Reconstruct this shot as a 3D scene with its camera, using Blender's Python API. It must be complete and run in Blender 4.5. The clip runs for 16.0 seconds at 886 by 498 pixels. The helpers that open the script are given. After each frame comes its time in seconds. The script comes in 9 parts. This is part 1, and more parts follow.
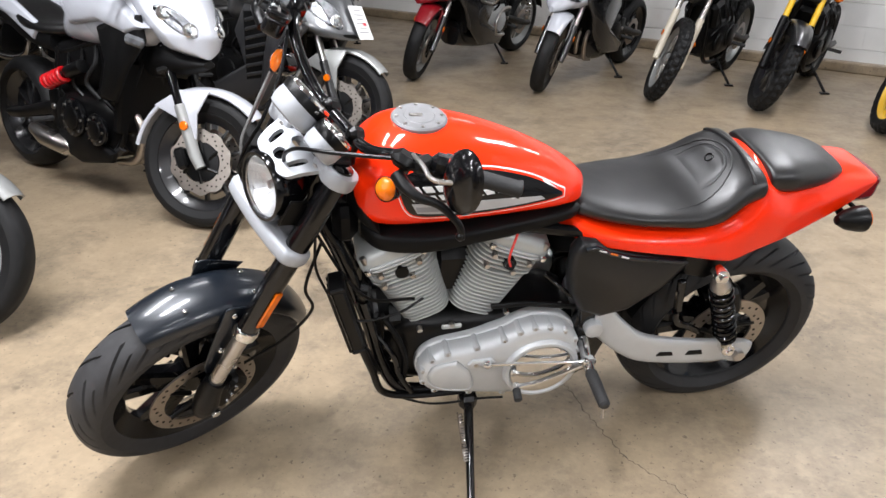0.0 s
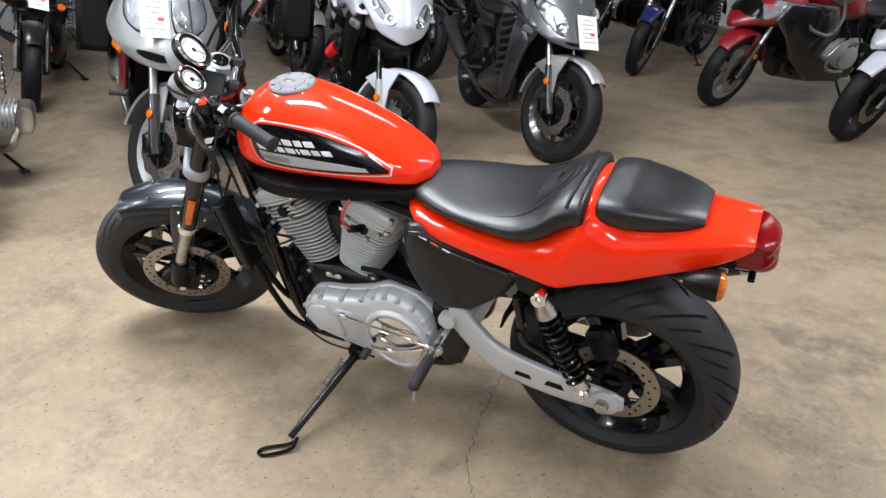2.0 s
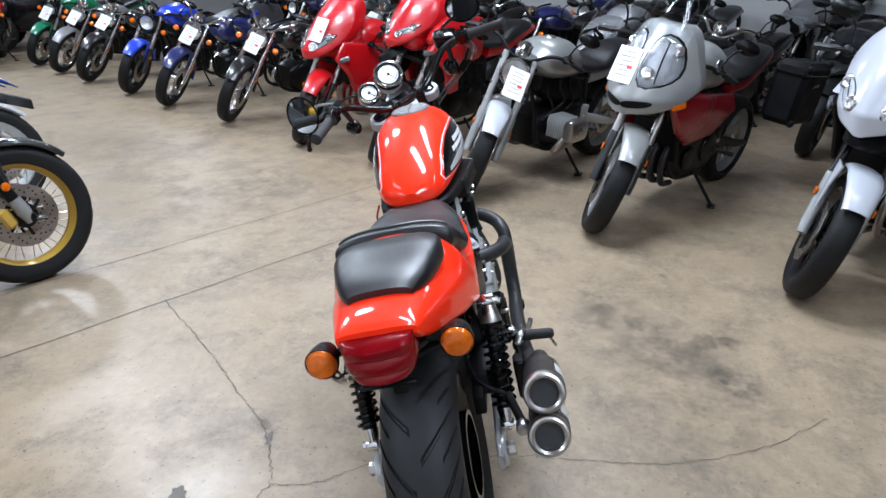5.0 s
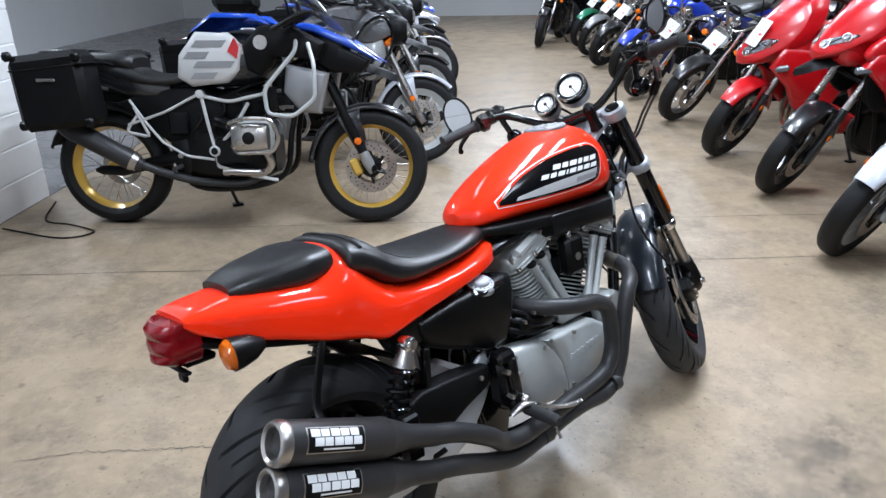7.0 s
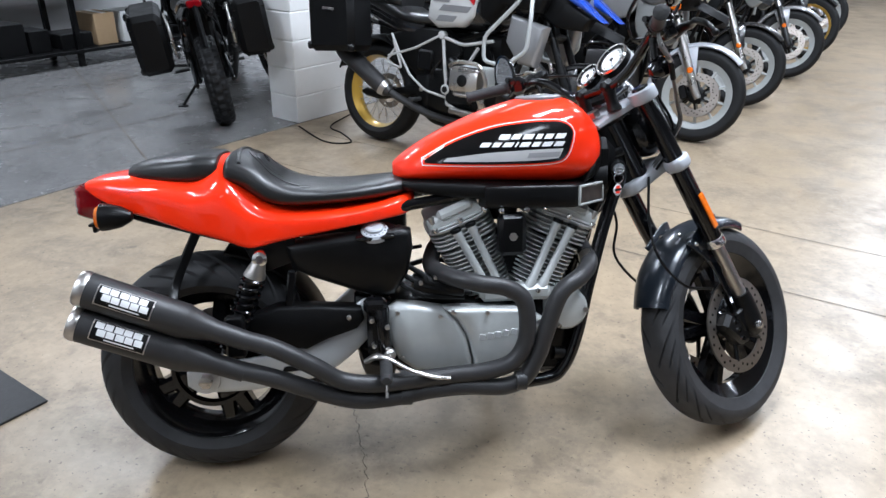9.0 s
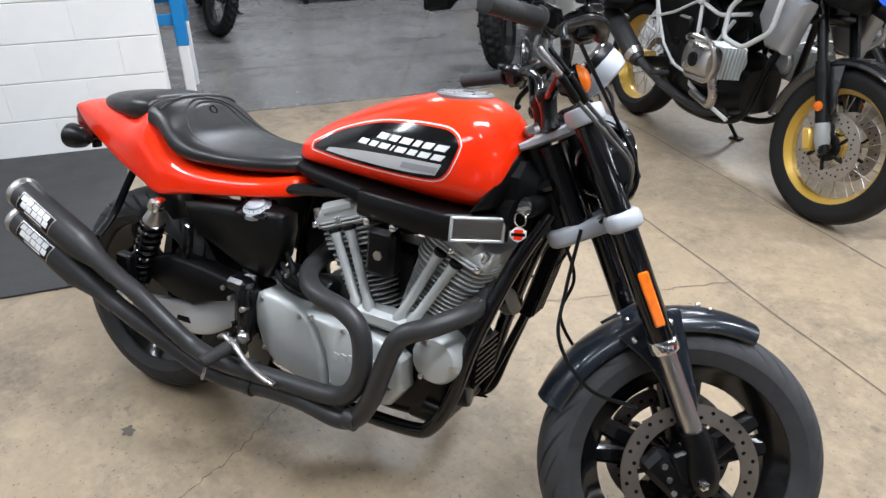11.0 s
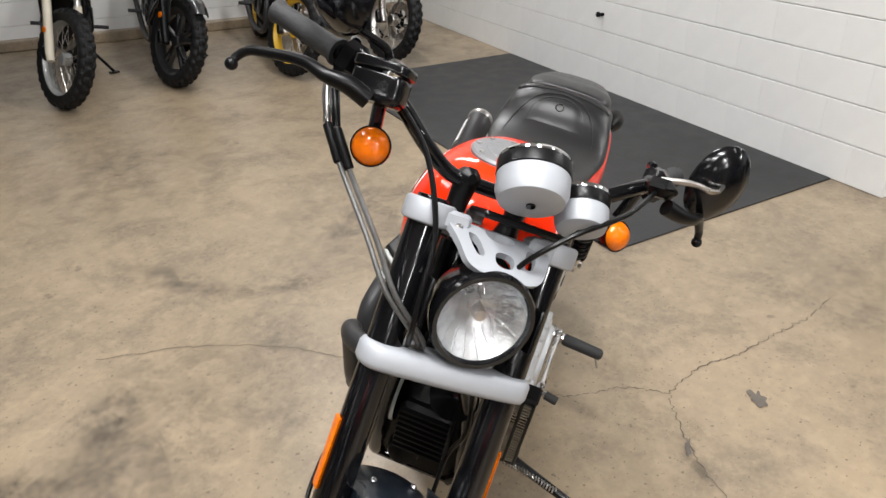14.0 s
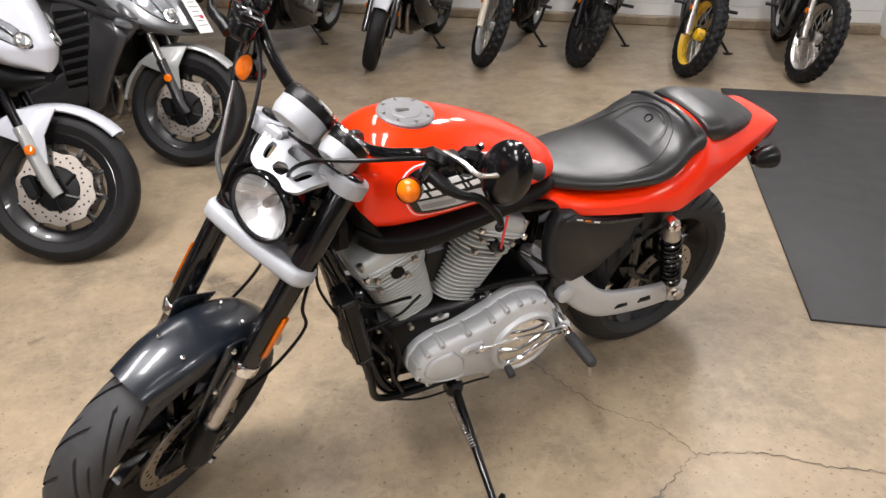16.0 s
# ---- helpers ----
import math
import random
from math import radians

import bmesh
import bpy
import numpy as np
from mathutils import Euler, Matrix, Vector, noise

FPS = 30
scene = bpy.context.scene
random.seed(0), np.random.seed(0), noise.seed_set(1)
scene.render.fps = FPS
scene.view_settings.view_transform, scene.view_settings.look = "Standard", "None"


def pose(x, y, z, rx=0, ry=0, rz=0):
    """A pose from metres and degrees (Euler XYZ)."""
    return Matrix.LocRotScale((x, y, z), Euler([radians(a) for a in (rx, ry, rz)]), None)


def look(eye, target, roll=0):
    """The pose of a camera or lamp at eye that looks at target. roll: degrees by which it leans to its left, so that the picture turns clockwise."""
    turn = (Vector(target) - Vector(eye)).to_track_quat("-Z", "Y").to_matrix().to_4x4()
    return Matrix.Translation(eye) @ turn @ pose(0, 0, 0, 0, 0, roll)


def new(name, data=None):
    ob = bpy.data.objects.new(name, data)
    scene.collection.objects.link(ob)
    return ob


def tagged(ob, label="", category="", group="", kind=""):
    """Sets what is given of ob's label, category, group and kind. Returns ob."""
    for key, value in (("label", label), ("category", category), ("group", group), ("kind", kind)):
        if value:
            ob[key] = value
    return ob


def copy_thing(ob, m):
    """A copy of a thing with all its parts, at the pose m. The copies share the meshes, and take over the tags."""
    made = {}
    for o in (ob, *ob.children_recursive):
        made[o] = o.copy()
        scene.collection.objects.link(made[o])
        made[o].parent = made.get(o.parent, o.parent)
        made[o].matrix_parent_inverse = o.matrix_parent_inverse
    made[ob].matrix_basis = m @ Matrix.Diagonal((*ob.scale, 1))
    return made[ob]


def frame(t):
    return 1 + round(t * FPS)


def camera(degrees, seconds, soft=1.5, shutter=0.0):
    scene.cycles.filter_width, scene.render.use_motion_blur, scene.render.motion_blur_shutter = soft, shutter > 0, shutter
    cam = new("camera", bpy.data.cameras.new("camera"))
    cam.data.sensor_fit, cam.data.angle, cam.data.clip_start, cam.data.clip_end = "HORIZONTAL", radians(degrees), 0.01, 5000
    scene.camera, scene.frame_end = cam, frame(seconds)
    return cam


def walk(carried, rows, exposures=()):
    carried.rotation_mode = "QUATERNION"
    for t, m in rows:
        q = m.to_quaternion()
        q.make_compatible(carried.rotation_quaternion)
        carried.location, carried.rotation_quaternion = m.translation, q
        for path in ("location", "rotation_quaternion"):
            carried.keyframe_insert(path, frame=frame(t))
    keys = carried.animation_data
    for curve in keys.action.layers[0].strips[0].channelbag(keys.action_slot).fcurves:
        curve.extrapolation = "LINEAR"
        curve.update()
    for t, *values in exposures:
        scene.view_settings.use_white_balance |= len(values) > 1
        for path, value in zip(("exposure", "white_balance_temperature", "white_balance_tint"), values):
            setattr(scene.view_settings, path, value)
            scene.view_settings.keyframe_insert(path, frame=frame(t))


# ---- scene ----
cam = camera(63.4, 16.0)
PATH = [
    (0, (0.149, -0.150, 1.461), (-0.106, 1.622, 0.568), 0.73),
    (0.5, (0.476, -0.049, 1.444), (0.056, 1.697, 0.565), 0.68),
    (1, (0.850, -0.018, 1.450), (0.271, 1.686, 0.577), 0.39),
    (1.5, (1.229, 0.097, 1.450), (0.254, 1.608, 0.575), 0.09),
    (2, (1.522, 0.313, 1.445), (0.252, 1.594, 0.580), 0.87),
    (2.5, (1.842, 0.649, 1.440), (0.319, 1.624, 0.586), -0.31),
    (3, (2.041, 0.922, 1.427), (0.367, 1.615, 0.580), -0.09),
    (3.2, (2.098, 1.110, 1.439), (0.372, 1.679, 0.604), -0.41),
    (5.3, (2.049, 2.588, 1.501), (0.418, 1.718, 0.738), -0.33),
    (5.5, (1.943, 2.697, 1.521), (0.375, 1.726, 0.747), -0.56),
    (6, (1.643, 2.923, 1.531), (0.320, 1.642, 0.752), -0.88),
    (6.5, (1.287, 3.110, 1.517), (0.237, 1.593, 0.745), -1.03),
    (7, (0.960, 3.267, 1.500), (0.269, 1.552, 0.737), -0.78),
    (7.5, (0.639, 3.349, 1.489), (0.258, 1.563, 0.672), -0.25),
    (8, (0.314, 3.436, 1.496), (0.245, 1.617, 0.666), -0.59),
    (8.5, (-0.011, 3.477, 1.491), (0.154, 1.660, 0.673), -0.18),
    (9, (-0.320, 3.401, 1.482), (0.081, 1.639, 0.625), 0.48),
    (9.2, (-0.423, 3.353, 1.499), (0.064, 1.621, 0.626), 0.5),
    (11.5, (-1.389, 2.155, 1.494), (0.151, 1.344, 0.508), 0.05),
    (12, (-1.442, 1.897, 1.461), (0.263, 1.480, 0.502), 1.11),
    (12.5, (-1.406, 1.653, 1.470), (0.343, 1.511, 0.510), 0.45),
    (13, (-1.347, 1.334, 1.481), (0.378, 1.611, 0.509), -0.02),
    (13.5, (-1.252, 1.011, 1.471), (0.335, 1.744, 0.500), -0.17),
    (14, (-1.151, 0.734, 1.477), (0.225, 1.822, 0.516), -0.54),
    (14.5, (-1.087, 0.410, 1.489), (0.022, 1.777, 0.539), -0.7),
    (15, (-0.937, 0.185, 1.476), (-0.105, 1.734, 0.522), -0.5),
    (15.5, (-0.658, 0.018, 1.481), (-0.076, 1.676, 0.525), -0.58),
    (16, (-0.296, -0.108, 1.484), (-0.013, 1.629, 0.534), -0.55),
]
walk(cam, [(t, look(eye, target, roll)) for t, eye, target, roll in PATH], [(0.0, 0.26, 6150, 12), (3.0, 0.0, 5700, 10), (5.0, -0.15, 5400, 9), (9.0, 0.11, 5500, 9), (12.0, 0.07, 5950, 9), (13.0, -0.05, 6100, 10), (14.5, -0.10, 6450, 11), (16.0, 0.05, 6500, 14)])

# ---------- world, lights ----------
import itertools
RA = radians(-24.3)  # the room stands turned against the axes


def room(u, v, z=0.0):
    return Vector((u * math.cos(RA) - v * math.sin(RA), u * math.sin(RA) + v * math.cos(RA), z))


world = bpy.data.worlds.new("world")
scene.world = world
world.use_nodes = True
world.node_tree.nodes["Background"].inputs[0].default_value = (0.8, 0.9, 1.0, 1)
world.node_tree.nodes["Background"].inputs[1].default_value = 0.02
LAMP_Z = 3.9
# (across, along, watts) of the tube lights
LAMPS = [(-2.2, 0.4, 108), (-1.0, 0.5, 132), (-1.3, -3.0, 132), (-1.2, -6.6, 175), (-1.2, -10.6, 175), (0.5, 4.3, 90), (-2.3, 2.9, 30), (1.3, -0.9, 14), (0.6, 6.4, 30), (-4.6, -0.8, 30), (-4.6, -5.0, 50), (-4.6, -9.5, 75), (-2.0, 6.4, 10), (4.4, 0.4, 140), (4.6, -4.0, 165)]
LAMP_SPOTS = [(u, v) for u, v, _ in LAMPS]
for u, v, watts in LAMPS:
    lamp = bpy.data.lights.new("tube_light", "AREA")
    lamp.shape, lamp.size, lamp.size_y = "RECTANGLE", 0.30, 1.5
    lamp.energy, lamp.color = watts, (1.0, 0.985, 0.965)
    ob = new("tube_light", lamp)
    ob.matrix_world = Matrix.Translation(room(u, v, LAMP_Z - 0.06)) @ pose(0, 0, 0, 0, 0, math.degrees(RA))


# ---------- materials ----------
def mat(name, color, rough=0.5, metal=0.0, coat=0.0, var=0.06, scale=30.0, bump=0.0, rvar=0.06, big=0.0, spec=0.5):
    """A surface with colour and gloss varied at two scales and fine relief."""
    m = bpy.data.materials.new(name)
    m.use_nodes = True
    nt = m.node_tree
    b = nt.nodes["Principled BSDF"]
    geo = nt.nodes.new("ShaderNodeTexCoord")

    def noise_node(s, detail=3.0):
        n = nt.nodes.new("ShaderNodeTexNoise")
        n.inputs["Scale"].default_value, n.inputs["Detail"].default_value = s, detail
        nt.links.new(geo.outputs["Object"], n.inputs["Vector"])
        return n
    n1, n2 = noise_node(scale), noise_node(scale * 0.13, 2.0)
    mix = nt.nodes.new("ShaderNodeMath")
    mix.operation = "MULTIPLY_ADD"
    nt.links.new(n2.outputs[0], mix.inputs[0])
    mix.inputs[1].default_value = 0.6
    half = nt.nodes.new("ShaderNodeMath")
    half.operation = "MULTIPLY"
    half.inputs[1].default_value = 0.4
    nt.links.new(n1.outputs[0], half.inputs[0])
    nt.links.new(half.outputs[0], mix.inputs[2])
    ramp = nt.nodes.new("ShaderNodeMapRange")
    ramp.inputs[1].default_value, ramp.inputs[2].default_value = 0.25, 0.75
    ramp.inputs[3].default_value, ramp.inputs[4].default_value = 1 - var - big, 1 + var
    nt.links.new(mix.outputs[0], ramp.inputs[0])
    col = nt.nodes.new("ShaderNodeVectorMath")
    col.operation = "SCALE"
    col.inputs[0].default_value = color[:3]
    nt.links.new(ramp.outputs[0], col.inputs["Scale"])
    nt.links.new(col.outputs[0], b.inputs["Base Color"])
    rr = nt.nodes.new("ShaderNodeMapRange")
    rr.inputs[1].default_value, rr.inputs[2].default_value = 0.3, 0.7
    rr.inputs[3].default_value, rr.inputs[4].default_value = max(0.02, rough - rvar), min(1, rough + rvar)
    nt.links.new(n2.outputs[0], rr.inputs[0])
    nt.links.new(rr.outputs[0], b.inputs["Roughness"])
    b.inputs["Metallic"].default_value = metal
    b.inputs["Coat Weight"].default_value = coat
    b.inputs["Coat Roughness"].default_value = 0.06
    b.inputs["Specular IOR Level"].default_value = spec
    if bump:
        bp = nt.nodes.new("ShaderNodeBump")
        bp.inputs["Strength"].default_value, bp.inputs["Distance"].default_value = bump, 0.004
        nt.links.new(n1.outputs[0], bp.inputs["Height"])
        nt.links.new(bp.outputs[0], b.inputs["Normal"])
    return m


def glass(name, color=(1, 1, 1), rough=0.0, ior=1.45):
    m = bpy.data.materials.new(name)
    m.use_nodes = True
    b = m.node_tree.nodes["Principled BSDF"]
    b.inputs["Base Color"].default_value = (*color, 1)
    b.inputs["Roughness"].default_value = rough
    b.inputs["Transmission Weight"].default_value = 1.0
    b.inputs["IOR"].default_value = ior
    return m


def concrete(name, c1, c2, c3, rough, uscale=1.0):
    """Worn concrete: broad blotches, darker stains, fine grain and specks."""
    m = bpy.data.materials.new(name)
    m.use_nodes = True
    nt = m.node_tree
    b = nt.nodes["Principled BSDF"]
    geo = nt.nodes.new("ShaderNodeTexCoord")

    def nz(s, d=4.0, rough_=0.55, dist=0.0):
        n = nt.nodes.new("ShaderNodeTexNoise")
        n.inputs["Scale"].default_value, n.inputs["Detail"].default_value = s * uscale, d
        n.inputs["Roughness"].default_value, n.inputs["Distortion"].default_value = rough_, dist
        nt.links.new(geo.outputs["Object"], n.inputs["Vector"])
        return n.outputs[0]

    def rng(x, a, b_, c, d):
        r = nt.nodes.new("ShaderNodeMapRange")
        for i, v in enumerate((a, b_, c, d), 1):
            r.inputs[i].default_value = v
        nt.links.new(x, r.inputs[0])
        return r.outputs[0]

    def mixc(fac, a, c, mode="MIX"):
        mx = nt.nodes.new("ShaderNodeMix")
        mx.data_type, mx.blend_type = "RGBA", mode
        if isinstance(fac, float):
            mx.inputs[0].default_value = fac
        else:
            nt.links.new(fac, mx.inputs[0])
        for i, v in ((6, a), (7, c)):
            if isinstance(v, tuple):
                mx.inputs[i].default_value = (*v, 1)
            else:
                nt.links.new(v, mx.inputs[i])
        return mx.outputs[2]
    broad = nz(0.55, 5.0, 0.6, 0.4)
    mid = nz(3.2, 6.0, 0.65, 0.3)
    fine = nz(42.0, 3.0)
    spots = nz(9.0, 2.0)
    col = mixc(rng(broad, 0.38, 0.62, 0, 1), c1, c2)
    col = mixc(rng(mid, 0.47, 0.68, 0, 0.8), col, c3)
    col = mixc(rng(nz(1.3, 7.0, 0.7, 1.2), 0.52, 0.64, 0, 0.6), col, c3)
    col = mixc(rng(nz(16.0, 5.0, 0.7), 0.48, 0.70, 0, 0.45), col, tuple(x * 1.35 for x in c1))
    col = mixc(rng(fine, 0.35, 0.7, 0.0, 0.25), col, tuple(x * 1.3 for x in c1))
    col = mixc(rng(spots, 0.70, 0.76, 0, 0.5), col, tuple(x * 0.45 for x in c3))
    col = mixc(rng(nz(62.0, 2.0), 0.65, 0.71, 0, 0.6), col, tuple(x * 0.40 for x in c3))
    col = mixc(rng(nz(24.0, 4.0, 0.7), 0.62, 0.72, 0, 0.5), col, tuple(x * 0.7 for x in c3))
    nt.links.new(col, b.inputs["Base Color"])
    nt.links.new(rng(mid, 0.32, 0.68, rough - 0.06, rough + 0.12), b.inputs["Roughness"])
    bp = nt.nodes.new("ShaderNodeBump")
    bp.inputs["Strength"].default_value, bp.inputs["Distance"].default_value = 0.12, 0.003
    nt.links.new(mid, bp.inputs["Height"])
    nt.links.new(bp.outputs[0], b.inputs["Normal"])
    return m


M = dict(
    orange=mat("orange paint", (0.92, 0.028, 0.0006), 0.42, coat=0.75, var=0.03, scale=8, rvar=0.03, spec=0.06),
    blackgloss=mat("gloss black paint", (0.003, 0.003, 0.0035), 0.12, var=0.2, spec=0.45),
    blacksatin=mat("satin black", (0.0022, 0.0022, 0.0024), 0.34, var=0.25, scale=60, bump=0.04, spec=0.24),
    blackmatte=mat("matte black plastic", (0.0028, 0.0028, 0.0030), 0.50, var=0.2, scale=90, bump=0.12, spec=0.16),
    blackpipe=mat("black ceramic coating", (0.026, 0.0255, 0.0262), 0.42, var=0.2, scale=50, bump=0.06, spec=0.35),
    slate=mat("dark slate metallic paint", (0.0075, 0.0105, 0.0155), 0.27, metal=0.2, coat=0.35, var=0.12, scale=12),
    leather=mat("black vinyl", (0.0045, 0.0045, 0.0048), 0.38, var=0.12, scale=260, bump=0.10, rvar=0.04, spec=0.62),
    rubber=mat("tyre rubber", (0.0075, 0.0075, 0.0078), 0.60, var=0.25, scale=40, bump=0.10, big=0.15, spec=0.25),
    rubber_worn=mat("dusty tyre rubber", (0.034, 0.034, 0.0355), 0.64, var=0.25, scale=40, bump=0.12, big=0.2, spec=0.35),
    rubber_rear=mat("rear tyre rubber", (0.020, 0.020, 0.021), 0.58, var=0.25, scale=40, bump=0.10, big=0.15, spec=0.35),
    grip=mat("grip rubber", (0.018, 0.018, 0.0185), 0.7, var=0.12, scale=120, bump=0.3),
    alu=mat("silver powder coat", (0.52, 0.535, 0.545), 0.42, metal=0.35, var=0.06, scale=40, bump=0.04),
    casting=mat("cast aluminium", (0.43, 0.445, 0.435), 0.42, metal=0.25, var=0.10, scale=35, bump=0.10),
    clamp=mat("pale satin aluminium", (0.37, 0.385, 0.41), 0.5, metal=0.25, var=0.05, scale=60, bump=0.05),
    chrome=mat("chrome", (0.80, 0.80, 0.80), 0.10, metal=1.0, var=0.03, rvar=0.04),
    steel=mat("brushed steel", (0.48, 0.46, 0.44), 0.30, metal=1.0, var=0.10, scale=70),
    cablegrey=mat("braided cable", (0.10, 0.098, 0.094), 0.42, metal=0.4, var=0.3, scale=300, bump=0.2),
    discsteel=mat("brake disc steel", (0.40, 0.36, 0.32), 0.36, metal=1.0, var=0.15, scale=50),
    amber=mat("amber lens", (0.66, 0.135, 0.0005), 0.12, coat=0.15, var=0.55, scale=70, bump=0.25),
    redlens=mat("red lens", (0.17, 0.001, 0.004), 0.14, coat=0.1, var=0.3, scale=140, bump=0.05, spec=0.3),
    white=mat("white paint", (0.78, 0.78, 0.78), 0.35, coat=0.5, var=0.03, scale=10),
    stripe=mat("silver grey stripe", (0.42, 0.42, 0.42), 0.4, var=0.05),
    lens=glass("clear lens", (0.98, 0.98, 0.98), 0.02),
    reflector=mat("headlight reflector", (0.58, 0.59, 0.60), 0.28, metal=0.9, var=0.18, scale=55, bump=0.9, big=0.2),
    mirror=mat("mirror glass", (0.85, 0.86, 0.88), 0.02, metal=1.0, var=0.0, rvar=0.0),
    redwire=mat("red wire", (0.55, 0.03, 0.02), 0.5),
    dial=mat("dial face", (0.62, 0.62, 0.60), 0.5),
    paper=mat("white paper", (0.76, 0.76, 0.75), 0.7, var=0.03),
    ink=mat("grey print", (0.25, 0.25, 0.26), 0.7),
    redink=mat("red print", (0.60, 0.05, 0.07), 0.7),
)


def paint(key, color, rough=0.28, coat=0.9, metal=0.0):
    if key not in M:
        M[key] = mat(key, color, rough, metal=metal, coat=coat, var=0.05, scale=9)
    return M[key]


# ---------- shapes ----------
def spl(rows, n):
    """Rows of numbers, made finer along a smooth curve through them."""
    a = np.array([list(r) for r in rows], float)
    if len(a) < 3:
        t = np.linspace(0, 1, n)[:, None]
        return a[0] * (1 - t) + a[-1] * t
    p = np.vstack([2 * a[0] - a[1], a, 2 * a[-1] - a[-2]])
    out = []
    for s in np.linspace(0, len(a) - 1 - 1e-9, n):
        i = int(s)
        t = s - i
        p0, p1, p2, p3 = p[i:i + 4]
        out.append(0.5 * (2 * p1 + (p2 - p0) * t + (2 * p0 - 5 * p1 + 4 * p2 - p3) * t * t + (3 * p1 - p0 - 3 * p2 + p3) * t ** 3))
    return np.array(out)


class Shape:
    """Vertices and faces gathered for one mesh."""

    def __init__(self, place=None):
        self.v, self.f, self.place = [], [], place or Matrix()

    def rings(self, rings, cap=True, closed=True, loop=False):
        n, base = len(rings[0]), len(self.v)
        for r in rings:
            self.v.extend(self.place @ Vector(p) for p in r)
        k = len(rings)
        for i in range(k if loop else k - 1):
            a, b = base + i * n, base + (i + 1) % k * n
            for j in range(n if closed else n - 1):
                self.f.append((a + j, a + (j + 1) % n, b + (j + 1) % n, b + j))
        if cap and closed and not loop:
            self.f.append(tuple(base + j for j in reversed(range(n))))
            self.f.append(tuple(base + (k - 1) * n + j for j in range(n)))
        return self

    def box(self, c, s, bevel=0.0, turn=None):
        """A block with chamfered edges."""
        m = Matrix.Translation(c) @ (turn or Matrix())
        x, y, z = (k / 2 for k in s)
        b = min(bevel, x * 0.9, y * 0.9, z * 0.9)

        def ring(xx, i):
            yy, zz = y - i, z - i
            if b <= 0:
                return [(xx, yy, zz), (xx, -yy, zz), (xx, -yy, -zz), (xx, yy, -zz)]
            e = b if i == 0 else b * 0.4
            return [(xx, yy - e, zz), (xx, -yy + e, zz), (xx, -yy, zz - e), (xx, -yy, -zz + e), (xx, -yy + e, -zz), (xx, yy - e, -zz), (xx, yy, -zz + e), (xx, yy, zz - e)]
        rs = [(-x, b), (-x + b, 0), (x - b, 0), (x, b)] if b > 0 else [(-x, 0), (x, 0)]
        return self.rings([[m @ Vector(p) for p in ring(xx, i)] for xx, i in rs])

    def tube(self, pts, r, n=10, fine=0, loop=False, flat=1.0):
        """A round bar along points; r is one radius or one a point."""
        rad = list(r) if isinstance(r, (list, tuple)) else [r] * len(pts)
        rows = [(*p, q) for p, q in zip(pts, rad)]
        if fine:
            rows = spl(rows, fine)
        ps = [Vector(q[:3]) for q in rows]
        k = len(ps)
        side, out = None, []
        for i, p in enumerate(ps):
            if loop:
                d = (ps[(i + 1) % k] - ps[i - 1]).normalized()
            else:
                d = (ps[min(i + 1, k - 1)] - ps[max(i - 1, 0)]).normalized()
            if side is None:
                side = d.orthogonal().normalized()
                if abs(d.z) < 0.9:
                    side = d.cross(Vector((0, 0, 1))).normalized()
            side = (side - d * side.dot(d)).normalized()
            up = d.cross(side)
            rr = rows[i][3]
            out.append([p + (side * math.cos(a) + up * math.sin(a) * flat) * rr for a in (2 * math.pi * j / n for j in range(n))])
        return self.rings(out, loop=loop)

    def rod(self, p, q, r, r2=None, n=14, bevel=0.0):
        p, q = Vector(p), Vector(q)
        r2 = r if r2 is None else r2
        d = (q - p).normalized()
        if bevel:
            return self.tube([p, p + d * bevel * 0.3, p + d * bevel, q - d * bevel, q - d * bevel * 0.3, q], [max(r - bevel, 0.001), r - bevel * 0.3, r, r2, r2 - bevel * 0.3, max(r2 - bevel, 0.001)], n)
        return self.tube([p, q], [r, r2], n)

    def lathe(self, prof, m=None, seg=32, loop=False, arc=None):
        """prof of (radius, height), turned round local z of m."""
        m = m or Matrix()
        a0, a1 = arc or (0, 2 * math.pi)
        k = seg if not arc else seg + 1
        rs = [[m @ Vector((max(r, 1e-4) * math.cos(a), max(r, 1e-4) * math.sin(a), h)) for r, h in prof] for a in (a0 + (a1 - a0) * i / seg for i in range(k))]
        return self.rings(rs, cap=bool(arc), closed=loop, loop=not arc)

    def ball(self, c, r, seg=16, squash=(1, 1, 1), turn=None):
        m = Matrix.Translation(c) @ (turn or Matrix()) @ Matrix.Diagonal((*squash, 1))
        prof = [(r * math.sin(a), -r * math.cos(a)) for a in (math.pi * i / 10 for i in range(11))]
        return self.lathe(prof, m, seg)

    def plate(self, poly, y0, y1, bevel=0.004, fine=0, m=None):
        """An outline in (x, z), given thickness from y0 to y1, edges rounded."""
        m = m or Matrix()
        pts = [tuple(p) for p in poly]
        if fine:
            pts = [tuple(p) for p in spl(pts + [pts[0]], fine + 1)[:-1]]
        k = len(pts)
        area = sum(pts[i][0] * pts[(i + 1) % k][1] - pts[(i + 1) % k][0] * pts[i][1] for i in range(k))
        if area < 0:
            pts.reverse()

